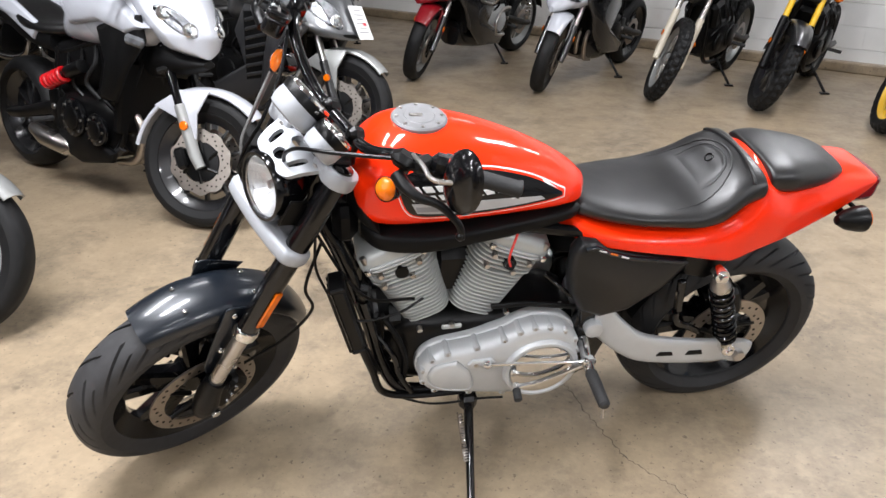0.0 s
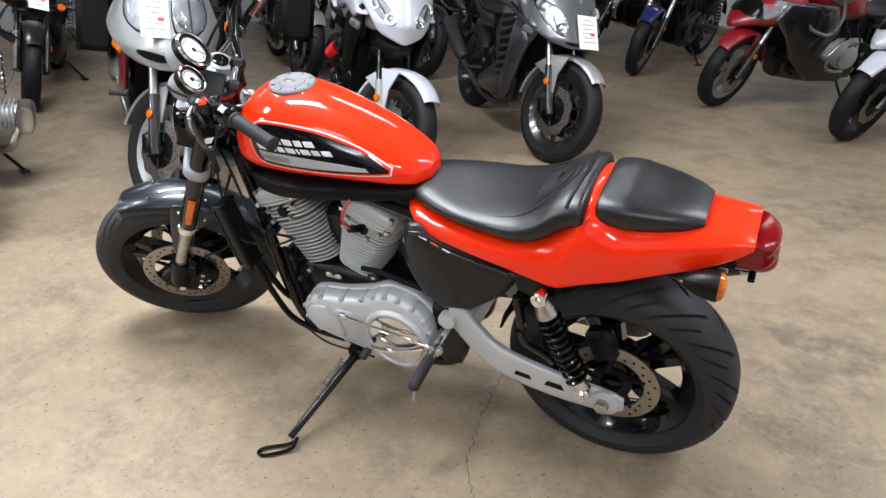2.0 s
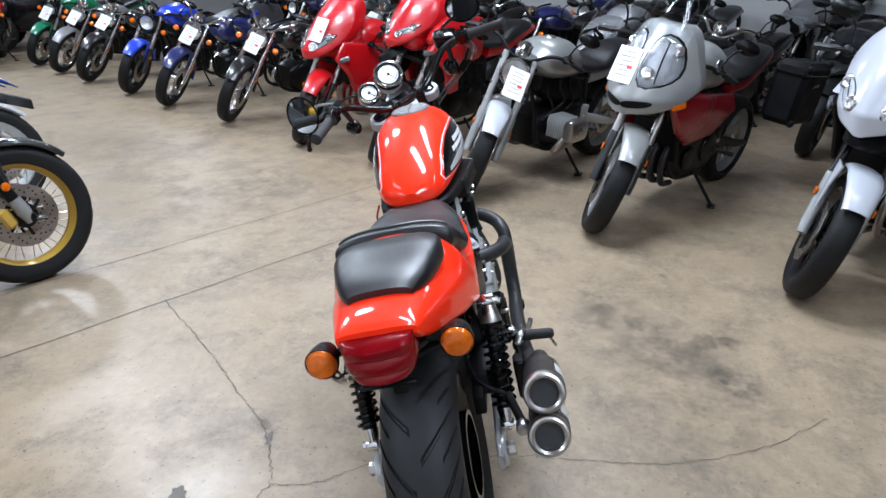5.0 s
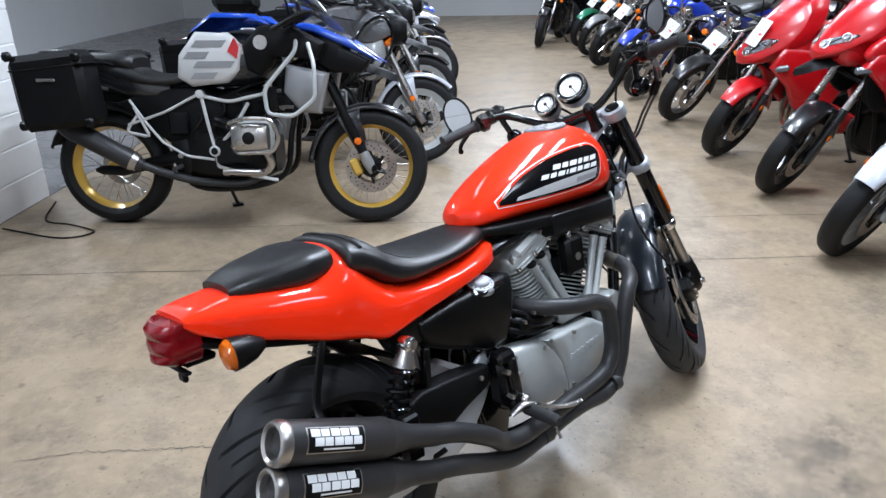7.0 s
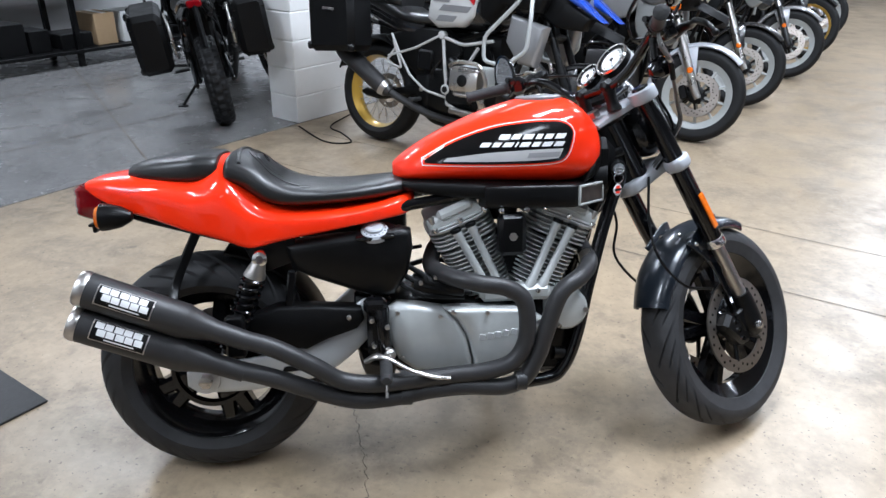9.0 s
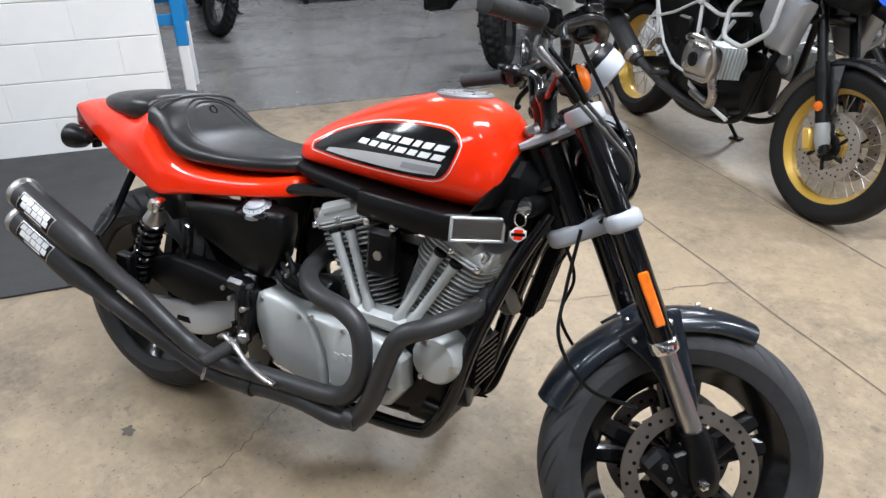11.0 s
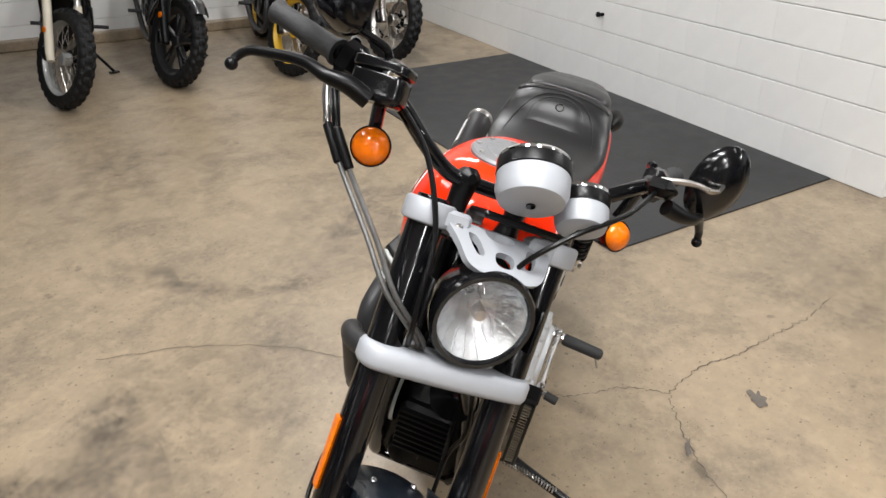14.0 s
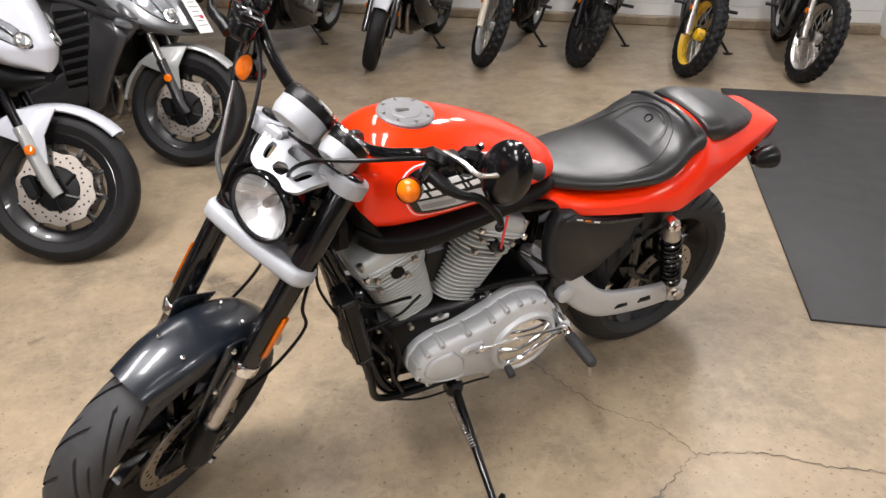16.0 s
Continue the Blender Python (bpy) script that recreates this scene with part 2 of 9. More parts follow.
        def inset(d):
            out = []
            for i in range(k):
                a, b, c = Vector(pts[i - 1]), Vector(pts[i]), Vector(pts[(i + 1) % k])
                e, f = (b - a), (c - b)
                if e.length < 1e-6 or f.length < 1e-6:
                    out.append(b)
                    continue
                e.normalize(), f.normalize()
                n1, n2 = Vector((-e.y, e.x)), Vector((-f.y, f.x))
                nn = n1 + n2
                if nn.length < 1e-4:
                    nn = n1
                nn.normalize()
                out.append(b + nn * (d / max(0.5, nn.dot(n1))))
            return out
        if y1 < y0:
            y0, y1 = y1, y0
        levels = [(y0, bevel), (y0 + bevel * 0.35, bevel * 0.35), (y0 + bevel, 0), (y1 - bevel, 0), (y1 - bevel * 0.35, bevel * 0.35), (y1, bevel)] if bevel else [(y0, 0), (y1, 0)]
        return self.rings([[m @ Vector((p.x, y, p.y)) for p in inset(d)] for y, d in levels])

    def oval(self, stations, n=24, m=32, mat4=None):
        """A body along x. Stations: x, half width, top, bottom, height of the widest line as a share, power (and the lower half's power)."""
        mat4 = mat4 or Matrix()
        rs = []
        for row in spl(stations, n):
            x, hw, zt, zb, fr, pu = row[:6]
            pl = row[6] if len(row) > 6 else pu
            hw, zm = max(hw, 1e-3), zb + fr * (zt - zb)
            ring = []
            for j in range(m):
                a = 2 * math.pi * j / m
                c, s = math.cos(a), math.sin(a)
                h = (zt - zm) if s > 0 else (zm - zb)
                p = pu if s > 0 else pl
                ring.append(mat4 @ Vector((x, hw * math.copysign(abs(c) ** (2 / p), c), zm + h * math.copysign(abs(s) ** (2 / p), s))))
            rs.append(ring)
        return self.rings(rs)

    def helix(self, p, q, r, wire, turns, n=6):
        p, q = Vector(p), Vector(q)
        d = q - p
        a = d.orthogonal().normalized()
        b = d.normalized().cross(a)
        k = int(turns * 14)
        return self.tube([p + d * (i / k) + (a * math.cos(i * 2 * math.pi * turns / k) + b * math.sin(i * 2 * math.pi * turns / k)) * r for i in range(k + 1)], wire, n)


def part(name, shape, material, parent, label="", sharp=35):
    me = bpy.data.meshes.new(name)
    me.from_pydata([tuple(v) for v in shape.v], [], shape.f)
    bm = bmesh.new()
    bm.from_mesh(me)
    bmesh.ops.recalc_face_normals(bm, faces=bm.faces)
    lim = radians(sharp)
    for f in bm.faces:
        f.smooth = True
    for e in bm.edges:
        if len(e.link_faces) == 2 and e.calc_face_angle(0) > lim:
            e.smooth = False
    bm.to_mesh(me)
    bm.free()
    me.materials.append(material)
    ob = new(name, me)
    ob.parent = parent
    if label:
        ob["label"] = label
    return ob


def thing(name, label, category, group=""):
    return tagged(new(name), label, category, group)


def setting(name, shape, material, label, category=""):
    ob = part(name, shape, material, None)
    return tagged(ob, label, category or name.split("_")[0], kind="structure")


YAXIS = Matrix.Rotation(radians(90), 4, "X")  # a lathe's axis laid along y


def tyre_mesh(R, w, rim_r, place, seg=96, cross=14, tread="none", depth=0.005):
    """A tyre round y with a rounded tread and cut grooves."""
    s = Shape(place)
    half = w / 2
    prof = []
    for j in range(cross + 1):
        a = math.pi * (j / cross - 0.5)
        y = half * math.sin(a) ** 1 if True else 0
        crown = R - (1 - math.cos(a)) ** 1.25 * w * 0.40
        prof.append((crown, y, abs(j / cross - 0.5) * 2, (j / cross - 0.5) * 2))
    rim = [(rim_r, half * 0.80), (rim_r - 0.004, half * 0.66)]
    ring_prof = [(rim_r - 0.004, -half * 0.66), (rim_r, -half * 0.80)]
    rs = []
    for i in range(seg):
        th = 2 * math.pi * i / seg
        t0_ = th - (2 * math.pi / 15) * 1.5 if tread == "sport" else th
        ring = [(r * math.cos(t0_), y, r * math.sin(t0_)) for r, y in ring_prof]
        for r, y, q, sgn in prof:
            d = 0.0
            tj = th
            if tread == "sport":
                # the mesh is swept back with the grooves, so that their edges stay clean
                per = seg // 15
                tj = th - (2 * math.pi / 15) * (1.15 * q + 0.35 * q * q)
                k = (i + (per // 2 if sgn > 0 else 0)) % per
                if (k < 3 and 0.10 < q < 0.86) or (per // 2 <= k < per // 2 + 2 and 0.42 < q < 0.80):
                    d = depth
            elif tread == "street" and q < 0.8:
                ph = (th * 26 / (2 * math.pi) + q * 0.7 + (0.5 if sgn > 0 else 0)) % 1.0
                if (ph < 0.16 and q > 0.1) or abs(q - 0.34) < 0.05:
                    d = depth
            elif tread == "knob" and q < 0.95:
                ph = (th * 30 / (2 * math.pi) + (0.5 if abs(q) < 0.3 else 0)) % 1.0
                if ph < 0.36 or 0.28 < q < 0.36:
                    d = depth
            ring.append(((r - d) * math.cos(tj), y, (r - d) * math.sin(tj)))
        ring += [(r * math.cos(tj), y, r * math.sin(tj)) for r, y in rim]
        rs.append(ring)
    return s.rings(rs, cap=False, closed=False, loop=True)


def rim_mesh(R, w, place, hub=0.045, lip=0.018):
    """A wheel round y: barrel, lips and hub."""
    s = Shape(place)
    h = w / 2
    s.lathe([(R - 0.004, -h), (R + 0.004, -h), (R + 0.002, -h + 0.01), (R - min(0.024, lip * 1.2), -h + 0.016), (R - min(0.036, lip * 2), 0), (R - min(0.024, lip * 1.2), h - 0.016), (R + 0.002, h - 0.01), (R + 0.004, h), (R - 0.004, h), (R - lip, h - 0.012), (R - lip * 2.67, h * 0.3), (R - lip * 2.67, -h * 0.3), (R - lip, -h + 0.012)], YAXIS, 64, loop=True)
    s.lathe([(0.0, -h * 0.8), (hub * 0.8, -h * 0.8), (hub, -h * 0.6), (hub, h * 0.6), (hub * 0.8, h * 0.8), (0.0, h * 0.8)], YAXIS, 24)
    return s


def cast_spokes(R, w, place, spokes=5, hub=0.045, width=0.034, split=True):
    """The cast spokes of a wheel, one shape each."""
    h, out = w / 2, []
    for i in range(spokes):
        a = 2 * math.pi * i / spokes
        s = Shape(place)
        for off in ((-0.085, 0.085) if split else (0,)):
            d0 = Vector((math.cos(a), 0, math.sin(a)))
            d1 = Vector((math.cos(a + off * 2.0), 0, math.sin(a + off * 2.0)))
            p, q = d0 * hub * 0.8, d1 * (R - 0.034)
            t = Vector((-d0.z, 0, d0.x))
            wid0, wid1 = width * 0.62, width * (0.42 if split else 0.6)
            eight = ((-1, -0.6), (-0.6, -1), (0.6, -1), (1, -0.6), (1, 0.6), (0.6, 1), (-0.6, 1), (-1, 0.6))
            s.rings([[p + t * wid0 * c + Vector((0, y * h * 0.55, 0)) for c, y in eight], [q + t * wid1 * c + Vector((0, y * h * 0.38, 0)) for c, y in eight]])
        out.append(s)
    return out


def wire_spokes(R, w, place, n=32, hub=0.05):
    s = Shape(place)
    for i in range(n):
        a = 2 * math.pi * i / n
        side = 1 if i % 2 else -1
        b = a + (0.35 if (i // 2) % 2 else -0.35)
        s.rod((hub * math.cos(b), side * w * 0.35, hub * math.sin(b)), ((R - 0.03) * math.cos(a), side * w * 0.08, (R - 0.03) * math.sin(a)), 0.0022, n=5)
    return s


def disc_mesh(R, r, y, place, petals=0, holes=0, thick=0.005):
    s = Shape(place)
    seg = max(72, petals * 6)
    rs = []
    for i in range(seg):
        a = 2 * math.pi * i / seg
        k = 1 + (0.035 * math.cos(petals * a) if petals else 0)
        rs.append([(q * k2 * math.cos(a), yy, q * k2 * math.sin(a)) for q, k2, yy in ((r, 1, y - thick / 2), (R, k, y - thick / 2), (R, k, y + thick / 2), (r, 1, y + thick / 2))])
    s.rings(rs, cap=False, closed=True, loop=True)
    return s


def disc_holes(R, r, y, place, n=36, thick=0.006):
    s = Shape(place)
    for i in range(n):
        a = 2 * math.pi * i / n
        q = r + (R - r) * (0.25, 0.5, 0.75)[i % 3]
        s.rod((q * math.cos(a), y - thick / 2, q * math.sin(a)), (q * math.cos(a), y + thick / 2, q * math.sin(a)), 0.0045, n=8)
    return s


# ---------- the room ----------
M["floor"] = concrete("worn concrete floor", (0.312, 0.242, 0.160), (0.242, 0.190, 0.129), (0.142, 0.115, 0.083), 0.36)
M["floor2"] = concrete("dark sealed concrete", (0.20, 0.195, 0.19), (0.152, 0.148, 0.146), (0.092, 0.090, 0.088), 0.22)
M["block"] = mat("painted block", (0.80, 0.80, 0.785), 0.55, var=0.04, scale=14, bump=0.15)
M["wallpaint"] = mat("grey wall paint", (0.55, 0.55, 0.55), 0.6, var=0.05, scale=6, bump=0.1)
M["ceil"] = mat("ceiling paint", (0.42, 0.42, 0.42), 0.8, var=0.05, scale=4)
M["mat"] = mat("black rubber mat", (0.026, 0.026, 0.0265), 0.60, var=0.15, scale=60, bump=0.3, big=0.15)
M["crack"] = mat("dirt in cracks", (0.095, 0.079, 0.062), 0.9, var=0.3, scale=20)
M["stain"] = mat("oil stain", (0.10, 0.085, 0.07), 0.5, var=0.3, scale=40)
ROOM = Matrix.Rotation(RA, 4, "Z")


def rbox(s, u0, u1, v0, v1, z0, z1, bevel=0.0):
    return s.box(((u0 + u1) / 2, (v0 + v1) / 2, (z0 + z1) / 2), (abs(u1 - u0), abs(v1 - v0), abs(z1 - z0)), bevel)


U0, U1, V0, V1, ZC = -9.0, 7.0, -16.0, 7.66, 4.05
WU, WEND = 1.995, 2.03
setting("floor", rbox(Shape(ROOM), U0 - 0.3, U1 + 0.3, V0 - 0.3, V1 + 0.3, -0.2, 0), M["floor"], "worn tan concrete floor with stains and cracks", "floor")
setting("floor_annex", rbox(Shape(ROOM), 2.40, U1, V0, V1, -0.02, 0.004), M["floor2"], "dark grey sealed concrete floor of the next room", "floor")
setting("ceiling", rbox(Shape(ROOM), U0 - 0.3, U1 + 0.3, V0 - 0.3, V1 + 0.3, ZC, ZC + 0.2), M["ceil"], "plain dark painted ceiling", "ceiling")
for nm, box_ in (("wall_west", (U0 - 0.3, U0, V0, V1)), ("wall_south", (U0 - 0.3, U1 + 0.3, V0 - 0.3, V0)), ("wall_far_east", (U1, U1 + 0.3, V0, V1))):
    setting(nm, rbox(Shape(ROOM), *box_, 0, ZC), M["wallpaint"], "plain painted wall", "wall")
s = rbox(Shape(ROOM), WU + 0.012, WU + 0.188, WEND, V1, 0, ZC)
wall_e = setting("wall_east", s, M["block"], "white painted concrete block wall", "wall")
s = rbox(Shape(ROOM), U0 - 0.3, U1 + 0.3, V1 + 0.012, V1 + 0.3, 0, ZC)
wall_n = setting("wall_north", s, M["block"], "white painted concrete block wall", "wall")
s = rbox(Shape(ROOM), 2.406, 2.694, -1.194, -0.616, 0, ZC)
pillar = setting("pillar", s, M["block"], "white painted square block pillar", "pillar")
for k in range(20):
    part("block", rbox(Shape(ROOM), 2.40, 2.70, -1.20, -0.61, 0.2025 * k, 0.2025 * k + 0.198, 0.006), M["block"], pillar)
# kerb of the north wall
setting("trim_north", rbox(Shape(ROOM), U0, WU, V1 - 0.10, V1 + 0.011, 0, 0.09, 0.01), M["floor"], "tan concrete kerb at the wall's foot", "trim")

# mat
rub = Shape(ROOM)
rub.plate([(0.503, 2.222), (0.408, 5.31), (1.985, 5.36), (1.988, 2.30)], 0.0, 0.010, 0.003, 0, Matrix(((1, 0, 0, 0), (0, 0, 1, 0), (0, 1, 0, 0), (0, 0, 0, 1))))
rub = tagged(part("floor_mat", rub, M["mat"], None), "thin plain black rubber mat on the concrete beside the wall", "mat")

# joints in the slab
for v in (-0.015, -0.655):
    s = Shape(ROOM)
    n = 60
    s.rings([[(U0 + (2.32 - U0) * i / n, v + 0.065 * (U0 + (2.32 - U0) * i / n) + 0.004 * math.sin(i * 1.7) + dy, 0.0022) for dy in (-0.0024, 0.0024)] for i in range(n + 1)], cap=False, closed=False)
    setting("floor_joint", s, M["crack"], "dark sawn joint in the concrete", "joint")


def crack(pts, w):
    rnd = random.Random(len(pts) * 7 + int(pts[0][0] * 100))
    a = spl([(x, y) for x, y in pts], len(pts) * 14)
    rows_ = []
    for i, (x, y) in enumerate(a):
        d = Vector(a[min(i + 1, len(a) - 1)] - a[max(i - 1, 0)]).normalized()
        n = Vector((-d.y, d.x))
        j = rnd.uniform(-0.007, 0.007)
        ww = w * rnd.uniform(0.35, 1.0)
        rows_.append([(x + n.x * (j + ww), y + n.y * (j + ww), 0.0025), (x + n.x * (j - ww), y + n.y * (j - ww), 0.0025)])
    setting("floor_crack", Shape().rings(rows_, cap=False, closed=False), M["crack"], "thin crack in the concrete", "crack")


crack([(-0.225, 0.069), (0.071, 0.57), (0.242, 0.814), (0.379, 1.033), (0.524, 1.177), (0.65, 1.265)], 0.0019)
crack([(0.65, 1.265), (0.825, 1.239), (0.992, 1.155), (1.182, 1.096), (1.366, 1.03), (1.55, 1.0)], 0.0021)
crack([(0.65, 1.265), (0.586, 1.395), (0.469, 1.483), (0.37, 1.64), (0.298, 1.781), (0.229, 1.935), (0.18, 2.12), (0.089, 2.393), (-0.117, 2.661), (-0.356, 2.855)], 0.0018)


def stain(x, y, r, squash, turn, seed):
    rnd = random.Random(seed)
    ks = [rnd.uniform(0.4, 1.0) for _ in range(9)]
    pts = []
    for i in range(40):
        a = 2 * math.pi * i / 40
        k = 0.7 + sum(0.10 * ks[j] * math.sin((j + 1) * a + 7 * ks[-j - 1]) for j in range(8))
        p = Matrix.Rotation(turn, 2) @ Vector((r * k * math.cos(a), r * k * squash * math.sin(a)))
        pts.append((x + p.x, y + p.y, 0.0032))
    s_ = Shape()
    s_.v, s_.f = [Vector(p) for p in pts], [tuple(range(40))]
    setting("floor_stain", s_, M["stain"], "small dark oil stain on the concrete", "stain")


stain(0.79, 1.04, 0.055, 0.6, 0.6, 1)
stain(0.524, 2.116, 0.035, 0.6, 0.2, 2)
stain(0.46, 1.13, 0.05, 0.22, 0.35, 3)

# lamp bodies on the ceiling
for u, v in LAMP_SPOTS:
    s = Shape(ROOM)
    rbox(s, u - 0.17, u + 0.17, v - 0.78, v + 0.78, LAMP_Z - 0.04, ZC, 0.01)
    tagged(part("ceiling_light", s, M["white"], None), "long white tube light fixed to the ceiling", "lamp", "ceiling lights")

# joints and pale worn patches of the next room's floor
for (u0, v0), (u1, v1) in (((2.45, 0.62), (6.5, -0.9)), ((3.4, 1.9), (3.3, -1.8)), ((5.0, 2.6), (4.8, -3.0))):
    s = Shape(ROOM)
    d = Vector((u1 - u0, v1 - v0)).normalized() * 0.005
    s.rings([[(u0 + (u1 - u0) * i / 20 - d.y, v0 + (v1 - v0) * i / 20 + d.x, 0.0062), (u0 + (u1 - u0) * i / 20 + d.y, v0 + (v1 - v0) * i / 20 - d.x, 0.0062)] for i in range(21)], cap=False, closed=False)
    setting("floor_joint", s, M["crack"], "dark joint in the next room's floor", "joint")


# ---------- the orange motorcycle ----------
# x ahead from the rear axle, y to its left, z up
HERO = pose(0.674, 1.914, 0, -12.42, 0, 199.43)
hero = thing("motorcycle", "orange and black motorcycle with twin silencers on its side stand", "motorcycle")
hero.matrix_world = HERO
RAKE, STEER = radians(29.3), 31.2
AXX, AXZ = Vector((math.cos(RAKE), 0, math.sin(RAKE))), Vector((-math.sin(RAKE), 0, math.cos(RAKE)))
FOOT = Vector((1.515, 0, 0.31)) - 0.038 * AXX
FORK = Matrix((AXX, (0, 1, 0), AXZ)).transposed().to_4x4()
FORK.translation = FOOT
FORK = FORK @ pose(0, 0, 0, 0, 0, STEER)


def hp(name, shape, material, parent=None, label="", sharp=35):
    return part(name, shape, M[material] if isinstance(material, str) else material, parent or hero, label, sharp)


M["steelcap"] = mat("worn cap metal", (0.20, 0.20, 0.205), 0.55, metal=0.4, var=0.2, scale=60, bump=0.1)
# wheels
REARC = Matrix.Translation((0.0, 0, 0.312))
rim = hp("rear_wheel", rim_mesh(0.222, 0.135, REARC, 0.06), "blackgloss", label="black cast five-spoke rear wheel")
for sp in cast_spokes(0.222, 0.135, REARC, 5, 0.06, 0.05):
    hp("spoke", sp, "blackgloss", rim)
hp("tyre", tyre_mesh(0.314, 0.182, 0.218, REARC, 420, 34, "sport", 0.009), "rubber_rear", rim, "black rear tyre with angled grooves", 20)
hp("brake_disc", disc_mesh(0.13, 0.088, 0.085, REARC), "discsteel", rim, "drilled steel brake disc")
hp("disc_carrier", Shape(REARC).lathe([(0.03, 0.07), (0.055, 0.078), (0.055, 0.086), (0.03, 0.086)], YAXIS @ Matrix.Scale(-1, 4, (0, 0, 1)), 24), "blacksatin", rim)
tagged(hp("disc_perforation", disc_holes(0.126, 0.092, 0.085, REARC, 30), "blackmatte", rim), kind="stuff")
for i in range(5):
    a = 2 * math.pi * i / 5
    s = Shape(REARC)
    s.rod((0.04 * math.cos(a), 0.08, 0.04 * math.sin(a)), (0.095 * math.cos(a + 0.3), 0.085, 0.095 * math.sin(a + 0.3)), 0.009, 0.007, 8)
    hp("disc_arm", s, "blacksatin", rim)
hp("drive_pulley", Shape(REARC).lathe([(0.100, -0.060), (0.111, -0.060), (0.112, -0.085), (0.100, -0.085)], YAXIS @ Matrix.Scale(-1, 4, (0, 0, 1)), 48), "blackgloss", rim)
FRONTC = FORK @ Matrix.Translation((0.065, 0, 0.0))
rim = hp("front_wheel", rim_mesh(0.230, 0.095, FRONTC, 0.05), "blackgloss", label="black cast five-spoke front wheel")
for sp in cast_spokes(0.230, 0.095, FRONTC, 5, 0.05, 0.046):
    hp("spoke", sp, "blackgloss", rim)
hp("tyre", tyre_mesh(0.310, 0.124, 0.226, FRONTC, 420, 34, "sport", 0.007), "rubber_worn", rim, "black front tyre with angled grooves", 20)
for y in (0.072, -0.072):
    d = hp("brake_disc", disc_mesh(0.146, 0.108, y, FRONTC), "discsteel", rim, "drilled steel brake disc")
    tagged(hp("disc_perforation", disc_holes(0.142, 0.112, y, FRONTC, 36), "blackmatte", rim), kind="stuff")
    s = Shape(FRONTC)
    for i in range(5):
        a = 2 * math.pi * i / 5
        s.rod((0.04 * math.cos(a), y * 0.9, 0.04 * math.sin(a)), (0.112 * math.cos(a + 0.25), y, 0.112 * math.sin(a + 0.25)), 0.008, 0.006, 8)
    hp("disc_carrier", s, "blacksatin", rim)

# fork, clamps, axle
FX, FY = 0.092, 0.108
for y, side in ((FY, 1), (-FY, -1)):
    fk = hp("fork_tube", Shape(FORK).rod((FX, y, 0.30), (FX, y, 0.79), 0.0275, n=24, bevel=0.002), "blackgloss", label="gloss black fork tube")
    hp("dust_seal", Shape(FORK).rod((FX, y, 0.272), (FX, y, 0.302), 0.031, n=24, bevel=0.005), "chrome", fk, "bright ring at the end of the fork tube")
    hp("slider", Shape(FORK).rod((FX, y, 0.045), (FX, y, 0.275), 0.0195, n=20), "steel", fk, "bright fork slider")
    s = Shape(FORK)
    s.tube([(FX, y, 0.10), (FX, y, 0.06), (FX - 0.012, y, 0.0), (FX - 0.012, y, -0.035)], [0.027, 0.03, 0.034, 0.022], 16, fine=10)
    s.box((FX - 0.035, y * 0.97, 0.03), (0.05, 0.022, 0.07), 0.006)
    hp("axle_lug", s, "blacksatin", fk)
    hp("axle_cap", Shape(FORK).rod((0.068, y + side * 0.018, 0), (0.068, y + side * 0.042, 0), 0.012, n=6, bevel=0.003), "chrome", fk)
    s = Shape(FORK).box((FX - 0.075, y * 0.80, 0.02), (0.062, 0.05, 0.115), 0.012, pose(0, 0, 0, 0, -25, 0))
    s.box((FX - 0.045, y * 0.86, -0.005), (0.06, 0.028, 0.075), 0.01, pose(0, 0, 0, 0, -25, 0))
    cal = hp("brake_caliper", s, "blacksatin", label="black four-piston brake caliper")
    s = Shape(FORK)
    for dz in (-0.03, 0.0, 0.03):
        s.rod((FX - 0.08, y * 0.8 + side * 0.022, 0.02 + dz), (FX - 0.08, y * 0.8 + side * 0.031, 0.02 + dz), 0.007, n=8)
    hp("bolt", s, "chrome", cal)
    hp("reflector", Shape(FORK).box((FX, y + side * 0.029, 0.39), (0.022, 0.007, 0.115), 0.003), "amber", fk, "amber side reflector")



def slab(shape, outline, z0, z1, bevel=0.006, fine=0):
    return shape.plate([(x, y) for x, y in outline], z0, z1, bevel, fine, Matrix(((1, 0, 0, 0), (0, 0, 1, 0), (0, 1, 0, 0), (0, 0, 0, 1))))


s = Shape(FORK)
slab(s, [(FX - 0.032, -0.124), (FX - 0.018, -0.140), (FX + 0.012, -0.143), (FX + 0.036, -0.129), (FX + 0.043, -0.105), (FX + 0.047, -0.06), (FX + 0.050, 0.0), (FX + 0.047, 0.06), (FX + 0.043, 0.105), (FX + 0.036, 0.129), (FX + 0.012, 0.143), (FX - 0.018, 0.140), (FX - 0.032, 0.124), (FX - 0.030, 0.09), (FX - 0.006, 0.065), (-0.03, 0.04), (-0.03, -0.04), (FX - 0.006, -0.065), (FX - 0.030, -0.09)], 0.533, 0.573, 0.010, 100)
lower = hp("lower_fork_clamp", s, "clamp", label="pale silver lower fork clamp")
s, out = Shape(FORK), []
for x, z, w, th in ((-0.04, 0.762, 0.034, 0.016), (0.0, 0.762, 0.045, 0.022), (FX - 0.03, 0.762, 0.078, 0.026), (FX + 0.006, 0.764, 0.088, 0.026), (FX + 0.014, 0.764, 0.086, 0.022)):
    out.append([(x, w * max(-1, min(1, 1.12 * cs)), z + 0.5 * th * max(-1, min(1, 1.3 * sn))) for cs, sn in ((math.cos(2 * math.pi * j / 32), math.sin(2 * math.pi * j / 32)) for j in range(32))])
s.rings(out)
